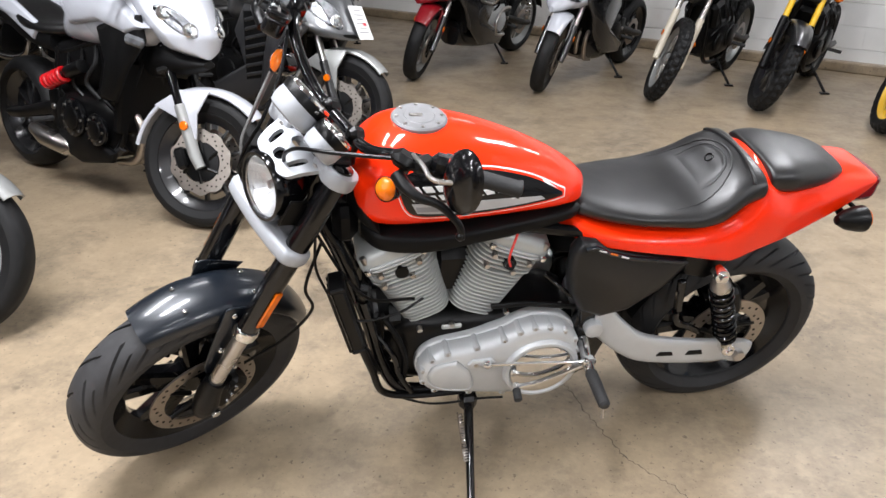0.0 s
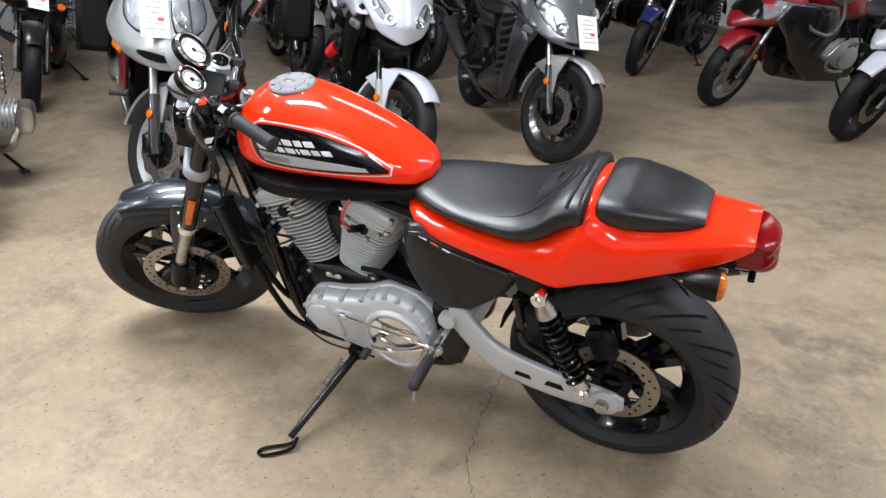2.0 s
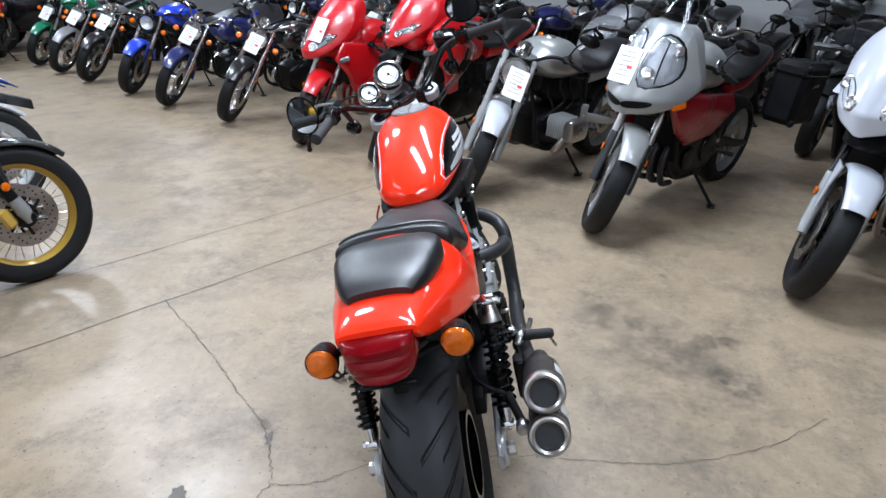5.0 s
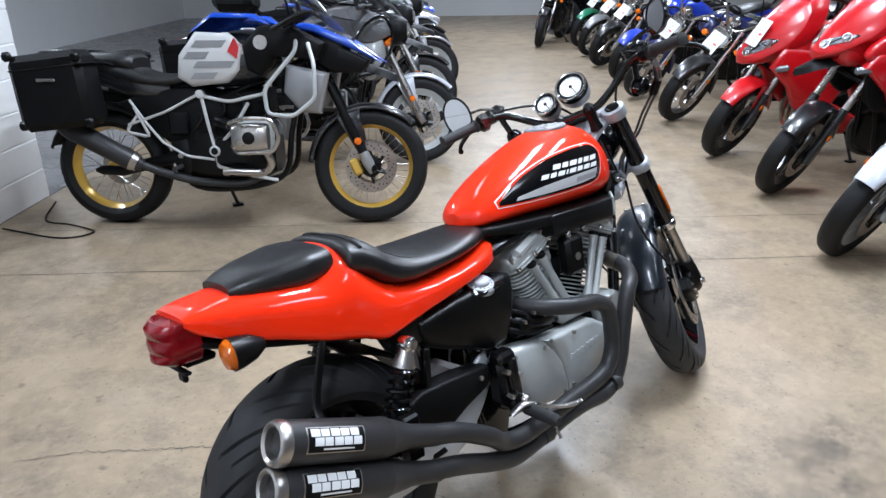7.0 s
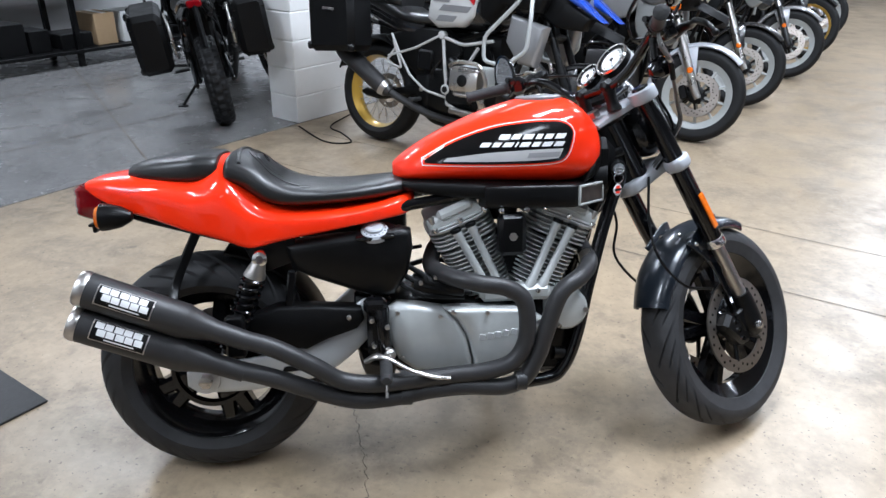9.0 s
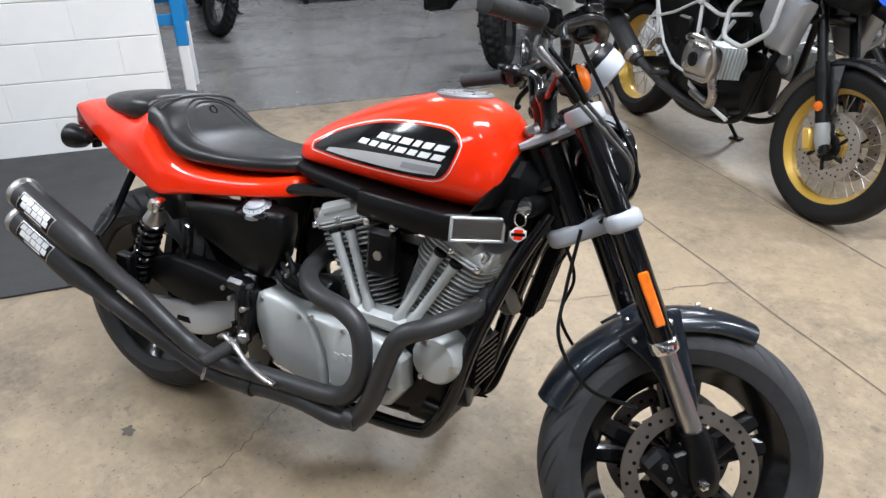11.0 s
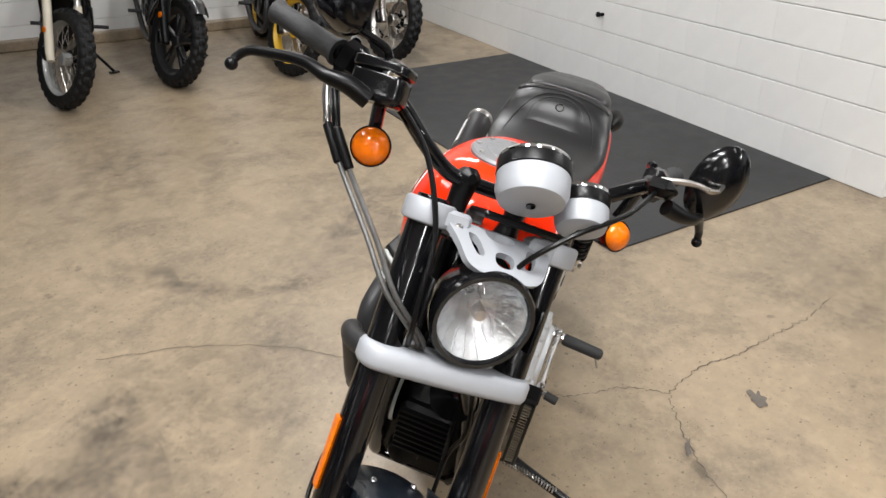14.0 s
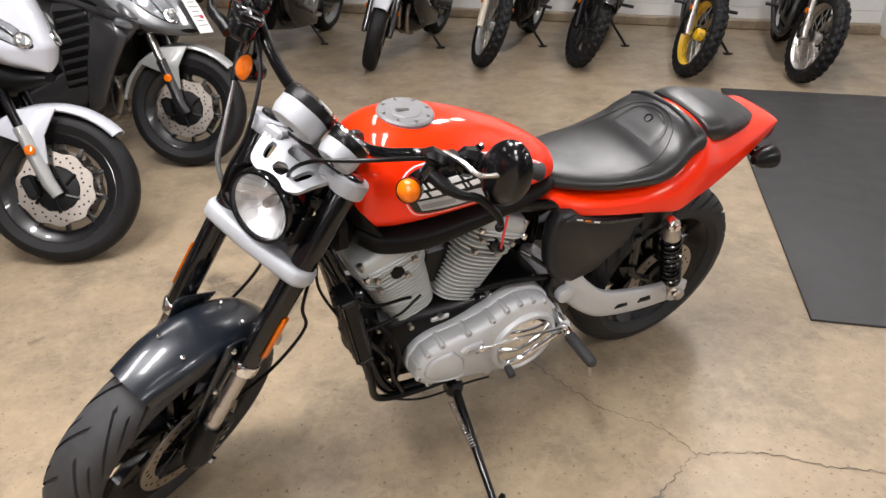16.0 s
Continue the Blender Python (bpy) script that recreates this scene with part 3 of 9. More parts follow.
upper = hp("upper_fork_clamp", s, "clamp", label="pale silver upper fork clamp")


def pierced_nose():
    """The clamp's drooping front plate with its openings cut through."""
    side = spl([(FX + 0.004, 0.778, 0.094), (FX + 0.026, 0.775, 0.090), (FX + 0.048, 0.764, 0.082), (FX + 0.067, 0.750, 0.073), (FX + 0.082, 0.734, 0.064), (FX + 0.088, 0.726, 0.055), (FX + 0.091, 0.721, 0.040)], 73)
    nu, nv = 97, len(side)
    holes = [(0.0, 0.56, 0.0165, 0.105, 2.2, 0.0), (0.0, 0.20, 0.024, 0.11, 3.0, 0.0), (0.045, 0.44, 0.0085, 0.15, 3.2, -0.006), (-0.045, 0.44, 0.0085, 0.15, 3.2, 0.006)]
    keep, grid = {}, {}
    for a in range(nv):
        x, z, w = side[a]
        for b in range(nu):
            y = w * (2 * b / (nu - 1) - 1)
            grid[a, b] = Vector((x, y, z))
    for a in range(nv - 1):
        for b in range(nu - 1):
            c = (grid[a, b] + grid[a + 1, b + 1]) / 2
            d = (a + 0.5) / (nv - 1)
            keep[a, b] = all((abs(c.y - y0 - sh * (d - d0) / dd) / ry) ** pw + (abs(d - d0) / dd) ** pw > 1 for y0, d0, ry, dd, pw, sh in holes)
    has = lambda a, b: keep.get((a, b), False)
    rim = [(a, b) for a in range(1, nv - 1) for b in range(1, nu - 1) if 0 < sum(has(a - i, b - j) for i in (0, 1) for j in (0, 1)) < 4]
    near = {q: [w for w in ((q[0] + 1, q[1]), (q[0] - 1, q[1]), (q[0], q[1] + 1), (q[0], q[1] - 1)) if has(min(q[0], w[0]), min(q[1], w[1])) != has(min(q[0], w[0]) - (q[0] == w[0]), min(q[1], w[1]) - (q[1] == w[1]))] for q in rim}
    for _ in range(4):
        moved = {q: (grid[q] + sum((grid[w] for w in near[q]), Vector())) / (1 + len(near[q])) for q in rim if near[q]}
        grid.update(moved)
    s = Shape(FORK)
    at = {}

    def put(key, p):
        if key not in at:
            at[key] = len(s.v)
            s.v.append(FORK @ p)
        return at[key]
    for a in range(nv - 1):
        nrm = Vector((side[a][1] - side[a + 1][1], 0, side[a + 1][0] - side[a][0])).normalized()
        for b in range(nu - 1):
            if not keep[a, b]:
                continue
            cor = [(a, b), (a, b + 1), (a + 1, b + 1), (a + 1, b)]
            lo = {q: put((q, 1), grid[q] - nrm * 0.011) for q in cor}
            hi = {q: put((q, 0), grid[q]) for q in cor}
            s.f.append(tuple(hi[q] for q in cor))
            s.f.append(tuple(lo[q] for q in reversed(cor)))
            for (da, db), (q, r) in (((-1, 0), (cor[1], cor[0])), ((0, 1), (cor[2], cor[1])), ((1, 0), (cor[3], cor[2])), ((0, -1), (cor[0], cor[3]))):
                if not has(a + da, b + db):
                    s.f.append((hi[q], hi[r], lo[r], lo[q]))
    return s


hp("clamp_nose", pierced_nose(), "clamp", upper, "drooping front plate with oval openings")
for y in (FY, -FY):
    s = Shape(FORK).rod((FX, y, 0.757), (FX, y, 0.793), 0.0395, n=32, bevel=0.006)
    s.box((FX + 0.018, y * 0.70, 0.774), (0.036, 0.05, 0.030), 0.006)
    hp("clamp_ring", s, "clamp", upper)
for y in (FY, -FY):
    hp("fork_cap", Shape(FORK).rod((FX, y, 0.788), (FX, y, 0.799), 0.024, n=24, bevel=0.003), "blackgloss", upper)
    hp("clamp_bolt", Shape(FORK).rod((FX + 0.032, y * 0.66, 0.766), (FX + 0.041, y * 0.66, 0.766), 0.008, n=12, bevel=0.002), "steel", upper)
hp("stem_nut", Shape(FORK).rod((0.0, 0, 0.78), (0.0, 0, 0.80), 0.018, n=6, bevel=0.003), "steel", upper)
hp("steering_stem", Shape(FORK).rod((0, 0, 0.545), (0, 0, 0.75), 0.031, n=20), "blacksatin")

# headlight
HL = FORK @ Matrix.Translation((0.160, 0, 0.652)) @ pose(0, 0, 0, 0, 90 + 17, 0) @ Matrix.Scale(0.89, 4)
s = Shape(HL).lathe([(0.0, -0.115), (0.03, -0.112), (0.060, -0.095), (0.080, -0.06), (0.088, -0.02), (0.090, 0.004), (0.086, 0.012), (0.079, 0.012), (0.077, 0.004), (0.06, -0.04), (0.0, -0.06)], None, 40)
head = hp("headlight", s, "blackgloss", label="round headlight in a gloss black bowl")
hp("reflector", Shape(HL).lathe([(0.0, -0.052), (0.02, -0.050), (0.05, -0.033), (0.077, 0.002)], None, 40), "reflector", head, "faceted bright reflector")
s = Shape(HL)
for i in range(18):
    a = 2 * math.pi * i / 18
    s.tube([(0.024 * math.cos(a), 0.024 * math.sin(a), -0.0495), (0.050 * math.cos(a), 0.050 * math.sin(a), -0.0335), (0.075 * math.cos(a), 0.075 * math.sin(a), 0.0)], 0.0016, 5)
hp("reflector_flutes", s, "reflector", head)
hp("bulb_shield", Shape(HL).lathe([(0.0, -0.012), (0.010, -0.014), (0.013, -0.03), (0.013, -0.05)], None, 20), "steel", head)
lens = hp("lens", Shape(HL).lathe([(0.0, 0.026), (0.04, 0.0225), (0.066, 0.014), (0.079, 0.005), (0.079, 0.002), (0.066, 0.0105), (0.04, 0.019), (0.0, 0.0225)], None, 40), "lens", head, "clear domed glass")
lens.visible_shadow = False
for y in (0.098, -0.098):
    hp("bracket", Shape(FORK).box((0.128, y * 0.93, 0.655), (0.07, 0.006, 0.07), 0.004), "blacksatin", head)

# instruments
for nm, y, z, x, r, deep, lab in (("speedometer", -0.004, 0.885, 0.162, 0.053, 0.062, "round speedometer in a silver cup"), ("tachometer", 0.094, 0.868, 0.150, 0.040, 0.055, "small round dial in a silver cup")):
    G = FORK @ Matrix.Translation((x, y, z)) @ pose(0, 0, 0, 0, -28, 0)
    cup = hp(nm, Shape(G).lathe([(0.0, -deep), (r * 0.7, -deep), (r * 0.9, -deep * 0.93), (r, -deep * 0.7), (r, -0.004), (r * 0.9, -0.004)], None, 40), "clamp", label=lab)
    hp("bezel", Shape(G).lathe([(r * 1.0, -0.020), (r * 1.03, -0.018), (r * 1.03, 0.0), (r * 0.98, 0.006), (r * 0.88, 0.004), (r * 0.86, -0.004)], None, 40), "blacksatin", cup)
    hp("bright_ring", Shape(G).lathe([(r * 1.032, 0.0002), (r * 1.038, 0.003), (r * 0.99, 0.0072), (r * 0.93, 0.0078), (r * 0.885, 0.0062)], None, 40), "chrome", cup)
    hp("dial", Shape(G).lathe([(0.0, 0.0), (r * 0.88, 0.0)], None, 32), "blackmatte", cup)
    hp("dial_face", Shape(G).lathe([(0.0, 0.0006), (r * 0.70, 0.0006)], None, 32), "dial", cup, "cream dial face")
    s = Shape(G)
    for i in range(28):
        a = radians(-215 + 250 * i / 27)
        k = 0.48 if i % 3 == 0 else 0.56
        s.rod((r * k * math.cos(a), r * k * math.sin(a), 0.001), (r * 0.66 * math.cos(a), r * 0.66 * math.sin(a), 0.001), 0.0009, n=4)
    s.rod((0, 0, 0.002), (r * 0.62 * math.cos(3.6), r * 0.62 * math.sin(3.6), 0.002), 0.0014, n=4)
    s.rod((0, 0, 0.001), (0, 0, 0.004), 0.006, n=12)
    hp("dial_marks", s, "blackmatte", cup)
    hp("bolt", Shape(G).rod((0.0, 0.0, -deep - 0.003), (0, 0, -deep + 0.001), 0.007, n=10), "blackgloss", cup)
    hp("dial_glass", Shape(G).lathe([(0.0, 0.0062), (r * 0.9, 0.005), (r * 0.9, 0.004), (0.0, 0.0052)], None, 32), "lens", cup).visible_shadow = False
s = Shape(FORK).box((0.10, 0.03, 0.80), (0.07, 0.14, 0.012), 0.004)
hp("instrument_bracket", s, "blacksatin")

# handlebar and controls
s = Shape(FORK)
bar = [(-0.06, -0.385, 0.985), (-0.015, -0.345, 0.968), (0.035, -0.29, 0.948), (0.075, -0.24, 0.93), (0.085, -0.195, 0.905), (0.07, -0.14, 0.868), (0.05, -0.085, 0.842), (0.045, -0.04, 0.838), (0.045, 0.0, 0.838)]
bar += [(x, -y, z) for x, y, z in reversed(bar[:-1])]
s.tube(bar, 0.0125, 14, fine=70)
bars = hp("handlebar", s, "blackgloss", label="gloss black handlebar")
for y in (-0.05, 0.05):
    s = Shape(FORK)
    s.tube([(0.03, y, 0.775), (0.036, y, 0.80), (0.045, y, 0.838)], [0.022, 0.017, 0.020], 14, fine=8)
    s.box((0.045, y, 0.843), (0.044, 0.034, 0.034), 0.010)
    hp("riser", s, "blacksatin", bars, "handlebar riser")


def pebble(s, c, size, turn):
    """A block with softly rounded corners, rims and sides."""
    x, y, z = (k / 2 for k in size)
    out = []
    for i in range(13):
        h = -1 + 2 * i / 12
        h = math.copysign(abs(h) ** 0.6, h)
        k = max(0.02, 1 - abs(h) ** 7) ** (1 / 5) if abs(h) < 1 else 0.80
        out.append([Matrix.Translation(c) @ turn @ Vector((x * k * math.copysign(abs(math.cos(a)) ** 0.5, math.cos(a)), y * k * math.copysign(abs(math.sin(a)) ** 0.5, math.sin(a)), z * h)) for a in (2 * math.pi * j / 40 for j in range(40))])
    s.rings(out)


for sd in (-1, 1):
    s = Shape(FORK)
    a, b = Vector((0.03, sd * 0.295, 0.949)), Vector((-0.062, sd * 0.388, 0.986))
    s.tube([a, a + (b - a) * 0.04, a + (b - a) * 0.06, a + (b - a) * 0.95, a + (b - a) * 0.98, b, b + (b - a) * 0.02], [0.021, 0.021, 0.0175, 0.0165, 0.019, 0.019, 0.012], 20)
    hp("grip", s, "grip", bars, "black rubber hand grip")
    # switch housing, master cylinder, lever
    s = Shape(FORK)
    tw = (b - a).to_track_quat("X", "Z").to_matrix().to_4x4()
    c = a - (b - a) * 0.20
    s.box(c, (0.046, 0.042, 0.056), 0.012, tw)
    s.box(c + Vector((-0.012, 0, 0.018)), (0.03, 0.03, 0.026), 0.008, tw)
    s.rod(c + Vector((-0.02, 0, 0.03)), c + Vector((-0.03, 0, 0.034)), 0.008, n=10)
    hp("switch_housing", s, "blackgloss", bars, "black switch housing")
    s = Shape(FORK)
    m0 = Vector((0.118, sd * 0.242, 0.93 if sd > 0 else 0.917))
    if sd > 0:
        s.box(m0, (0.05, 0.05, 0.03), 0.012, pose(0, 0, 0, 0, 0, 38))
    else:
        pebble(s, m0 + Vector((0, 0, -0.004)), (0.050, 0.080, 0.044), pose(0, 0, 0, 0, 0, -38))
        pebble(s, m0 + Vector((0, 0, 0.023)), (0.057, 0.084, 0.017), pose(0, 0, 0, 0, 0, -38))
        s.rod(m0 + Vector((0.0, 0.01, 0.03)), m0 + Vector((0.0, 0.01, 0.036)), 0.012, n=16)
    s.box((m0 + c) / 2, (0.06, 0.03, 0.03), 0.008, pose(0, 0, 0, 0, 0, sd * 20))
    hp("master_cylinder" if sd < 0 else "clutch_perch", s, "blackgloss" if sd < 0 else "blacksatin", bars)
    s = Shape(FORK)
    tip = [(0.054, sd * 0.394, 0.908), (0.036, sd * 0.414, 0.904), (0.027, sd * 0.426, 0.892), (0.027, sd * 0.430, 0.880)] if sd < 0 else [(0.066, sd * 0.380, 0.900), (0.056, sd * 0.392, 0.892), (0.050, sd * 0.398, 0.884), (0.049, sd * 0.400, 0.876)]
    s.tube([m0 + Vector((0.012, sd * 0.012, -0.026)), (0.128, sd * 0.285, 0.900), (0.120, sd * 0.318, 0.902), (0.096, sd * 0.348, 0.911)] + tip, [0.014, 0.013, 0.010, 0.0085, 0.0075, 0.007, 0.0065, 0.0065], 12, fine=32)
    s.ball(tip[-1], 0.0095, 12)
    hp("lever", s, "blacksatin", bars, "black hand lever with a ball end")
    if sd < 0:
        hp("sight_ring", Shape(FORK @ Matrix.Translation(m0 + Vector((0.020, 0.008, 0.022))) @ pose(0, 0, 0, 0, 45, 0)).lathe([(0.009, 0.0), (0.0105, 0.007), (0.0165, 0.0065), (0.018, -0.004)], None, 24), "chrome", bars, "bright ring on the reservoir lid")
    # indicator under the bar
    c = Vector((0.078, sd * 0.218, 0.836))
    IND = FORK @ Matrix.Translation(c) @ pose(0, 0, 0, 0, 90, -24 if sd < 0 else 8) @ Matrix.Scale(0.90 if sd < 0 else 0.80, 4)
    s = Shape(IND).lathe([(0.0, -0.048), (0.016, -0.044), (0.029, -0.026), (0.033, 0.0), (0.033, 0.006), (0.030, 0.006)], None, 28)
    hp("indicator", s, "blackgloss", bars, "round indicator in a black cup")
    hp("lens", Shape(IND).lathe([(0.0, 0.022), (0.013, 0.021), (0.025, 0.015), (0.0305, 0.006), (0.0305, 0.0)], None, 28), "amber", bars, "amber indicator lens")
    hp("stalk", Shape(FORK).rod((c.x - 0.015, c.y, c.z + 0.03), (0.078, sd * 0.228, 0.915), 0.010, n=10), "blackgloss", bars)
    # mirror
    if sd < 0:
        mc = Vector((1.215, -0.232, 1.303))
        base_ = FORK @ Vector((0.118, -0.242, 0.938))
        place_ = Matrix.Translation(mc) @ Vector((-0.80, 0.60, 0.08)).to_track_quat("Z", "X").to_matrix().to_4x4()
        stem = Shape().tube([base_, base_ + Vector((0.004, -0.002, 0.03)), base_.lerp(mc, 0.6) + Vector((0.022, -0.006, 0.004)), mc + Vector((0.030, -0.008, -0.012)), mc + Vector((0.014, -0.004, 0))], 0.006, 10, fine=24)
    else:
        mc = Vector((0.094, 0.362, 0.976))
        place_ = FORK @ Matrix.Translation(mc) @ Vector((-0.92, 0.06, 0.38)).to_track_quat("Z", "X").to_matrix().to_4x4()
        stem = Shape(FORK).tube([(0.105, 0.245, 0.945), (0.125, 0.29, 0.955), (0.132, 0.33, 0.955), (0.110, 0.362, 0.975)], 0.005, 8, fine=14)
    drop = Matrix.Diagonal((1.24, 0.90, 1, 1) if sd > 0 else (0.98, 1.42, 1, 1))
    hp("mirror", Shape(place_).lathe([(0.0, -0.024), (0.03, -0.02), (0.05, -0.010), (0.056, 0.0), (0.056, 0.006), (0.050, 0.006)], drop, 32), "blackgloss", bars, "oval mirror in a gloss black shell")
    hp("mirror_glass", Shape(place_).lathe([(0.0, 0.0045), (0.0515, 0.0045)], drop, 32), "mirror", bars)
    hp("mirror_stem", stem, "steel" if sd > 0 else "blackgloss", bars)

# front mudguard
s = Shape(FRONTC)
out = []
for i in range(33):
    a = radians(43 + 92 * i / 32)
    q = (i / 32 - 0.5) * 2
    w = 0.072 * (1 - 0.45 * max(0, abs(q) - 0.55) ** 1.2)
    prof = []
    for j in range(13):
        b = radians(-90 + 180 * j / 12)
        prof.append((0.304 + 0.038 * max(0.0, math.cos(b)) ** 0.75, w * math.sin(b)))
    prof += [(r - 0.006, y * 0.95) for r, y in reversed(prof)]
    out.append([(r * math.cos(a), y, r * math.sin(a)) for r, y in prof])
s.rings(out)
guard = hp("front_mudguard", s, "slate", label="dark slate metallic front mudguard")
for sd in (1, -1):
    s = Shape(FRONTC)
    s.plate([(-0.05, 0.33), (0.075, 0.345), (0.085, 0.30), (0.055, 0.12), (0.01, 0.10), (0.0, 0.22)], sd * 0.076, sd * 0.083, 0.003, 40)
    hp("mudguard_stay", s, "slate", guard)
    for x, z in ((-0.02, 0.31), (0.06, 0.32), (0.04, 0.19)):
        hp("mudguard_bolt", Shape(FRONTC).ball((x, sd * 0.083, z), 0.008, 10), "chrome", guard)
    for a in (62, 92):
        hp("mudguard_bolt", Shape(FRONTC).ball((0.342 * math.cos(radians(a)), sd * 0.035, 0.342 * math.sin(radians(a))), 0.006, 8), "chrome", guard)

# tank
TANK = [(0.520, 0.030, 0.862, 0.822, 0.35, 2.1), (0.545, 0.075, 0.884, 0.815, 0.34, 2.2), (0.60, 0.104, 0.920, 0.812, 0.33, 2.15), (0.68, 0.124, 0.962, 0.809, 0.32, 2.1), (0.78, 0.140, 1.002, 0.806, 0.31, 2.15), (0.87, 0.148, 1.028, 0.802, 0.31, 2.2), (0.95, 0.149, 1.036, 0.799, 0.32, 2.25), (1.02, 0.140, 1.022, 0.799, 0.34, 2.3), (1.075, 0.112, 0.975, 0.810, 0.38, 2.4), (1.100, 0.060, 0.925, 0.835, 0.45, 2.3)]
tank = hp("fuel_tank", Shape().oval(TANK, 60, 64), "orange", label="glossy orange fuel tank")
hp("tank_trim", Shape().oval([(1.035, 0.130, 0.822, 0.795, 0.5, 2.4), (1.055, 0.127, 0.868, 0.800, 0.45, 2.4), (1.075, 0.1145, 0.915, 0.806, 0.42, 2.4), (1.092, 0.086, 0.938, 0.820, 0.44, 2.4), (1.1035, 0.062, 0.932, 0.832, 0.47, 2.3)], 24, 48), "blackmatte", tank, "black trim round the tank's front")
TFINE = spl(TANK, 240)


def tank_y(x, z):
    k = int(np.argmin(np.abs(TFINE[:, 0] - x)))
    _, hw, zt, zb, fr, p = TFINE[k]
    zm = zb + fr * (zt - zb)
    h = (zt - zm) if z > zm else (zm - zb)
    q = min(0.999, abs(z - zm) / h)
    return hw * (1 - q ** p) ** (1 / p)


def on_tank(poly, sd, off, nx=34, nz=9):
    """A patch laid on the tank's flank inside a four-sided outline of (x, z): lower edge, then upper edge."""
    low, high = poly
    s = Shape()
    lo, hi = spl([p for p in low], nx), spl([p for p in high], nx)
    out, inn = [], []
    for a, b in zip(lo, hi):
        row, row2 = [], []
        for k in range(nz):
            t = k / (nz - 1)
            x, z = a * (1 - t) + b * t
            y = tank_y(x, z)
            row.append((x, sd * (y + off), z))
            row2.append((x, sd * (y - 0.003), z))
        out.append(row + row2[::-1])
    return s.rings(out)


LOW = [(0.605, 0.870), (0.70, 0.866), (0.80, 0.865), (0.90, 0.866), (0.955, 0.871), (0.976, 0.886), (0.988, 0.915), (0.993, 0.936)]
HIGH = [(0.605, 0.874), (0.68, 0.918), (0.78, 0.952), (0.87, 0.966), (0.93, 0.969), (0.965, 0.967), (0.986, 0.956), (0.994, 0.942)]


def grown(d):
    """The panel's outline, moved outwards by d."""
    pts = [Vector(p) for p in LOW + HIGH[::-1]]
    out_ = []
    for k, p in enumerate(pts):
        e, f = (p - pts[k - 1]).normalized(), (pts[(k + 1) % len(pts)] - p).normalized()
        n = Vector((e.y + f.y, -e.x - f.x)).normalized()
        out_.append(tuple(p + n * d * (1.6 if k in (0, len(pts) - 1) else 1)))
    return out_[:len(LOW)], out_[len(LOW):][::-1]


for sd in (1, -1):
    hp("panel_border", on_tank(grown(0.0085), sd, 0.0010), "white", tank, "thin white border line")
    hp("panel_gap", on_tank(grown(0.0062), sd, 0.0016), "orange", tank)
    hp("tank_panel", on_tank(grown(0.0022), sd, 0.0024), "blackgloss", tank, "black side panel")
    hp("panel_stripe", on_tank(([(0.65, 0.871), (0.76, 0.870), (0.88, 0.871), (0.955, 0.876)], [(0.66, 0.880), (0.76, 0.892), (0.88, 0.899), (0.968, 0.901)]), sd, 0.0036, 40, 5), "stripe", tank, "silver grey stripe")
    # two rows of white lettering as plain slanted bars
    for z0, z1, x0, x1, widths in ((0.927, 0.940, 0.795, 0.978, (5, 4, 5, 3, 4, 5)), (0.9075, 0.9195, 0.745, 0.972, (5, 4, 5, 1, 5, 4, 5, 5))):
        unit, c0 = (x1 - x0) / (sum(widths) + 1.5 * len(widths)), x0
        for w in widths:
            hp("lettering_bar", on_tank(([(c0, z0), (c0 + w * unit, z0)], [(c0 + 0.009, z1), (c0 + w * unit + 0.009, z1)]), sd, 0.0036, 4, 4), "white", tank)
            c0 += (w + 1.5) * unit
    hp("stripe_bar", on_tank(([(0.87, 0.878), (0.955, 0.880)], [(0.875, 0.891), (0.960, 0.893)]), sd, 0.0042, 6, 3), "ink", tank)

CAP = Matrix.Translation((0.932, 0, 1.0320)) @ pose(0, 0, 0, 0, -2, 0) @ Matrix.Diagonal((1.0, 1.0, 0.8, 1))
cap = hp("fuel_cap", Shape(CAP).lathe([(0.0, 0.007), (0.034, 0.007), (0.036, 0.005), (0.044, 0.006), (0.060, 0.005), (0.064, 0.0), (0.064, -0.012)], None, 48), "steelcap", tank, "flush aluminium fuel cap")
for i in range(8):
    a = 2 * math.pi * i / 8
    s = Shape(CAP).rod((0.052 * math.cos(a), 0.052 * math.sin(a), 0.004), (0.052 * math.cos(a), 0.052 * math.sin(a), 0.008), 0.0042, n=8)
    hp("cap_screw", s, "steel", cap)
hp("cap_latch", Shape(CAP).box((0.008, 0.0, 0.008), (0.03, 0.012, 0.005), 0.002), "steel", cap)

# black cover below the tank
s = Shape().oval([(0.515, 0.05, 0.818, 0.800, 0.5, 3), (0.56, 0.10, 0.824, 0.786, 0.5, 3.5), (0.68, 0.126, 0.820, 0.770, 0.5, 4), (0.80, 0.142, 0.814, 0.758, 0.5, 4), (0.93, 0.148, 0.808, 0.742, 0.5, 4), (1.03, 0.126, 0.806, 0.742, 0.5, 4), (1.075, 0.085, 0.818, 0.752, 0.5, 3)], 40, 40)
hp("tank_skirt", s, "blackmatte", label="matte black cover below the tank")
s = Shape()
slab(s, [(0.74, -0.09), (0.76, -0.142), (0.80, -0.150), (0.994, -0.170), (1.000, -0.168), (1.106, -0.076), (1.098, -0.03), (0.90, -0.03)], 0.744, 0.806, 0.008)
ac = hp("air_intake", s, "blacksatin", label="black air intake box on the right")
GR = Matrix.Translation((1.0535, -0.1235, 0.775)) @ Matrix.Rotation(math.atan2(0.092, 0.106), 4, "Z")
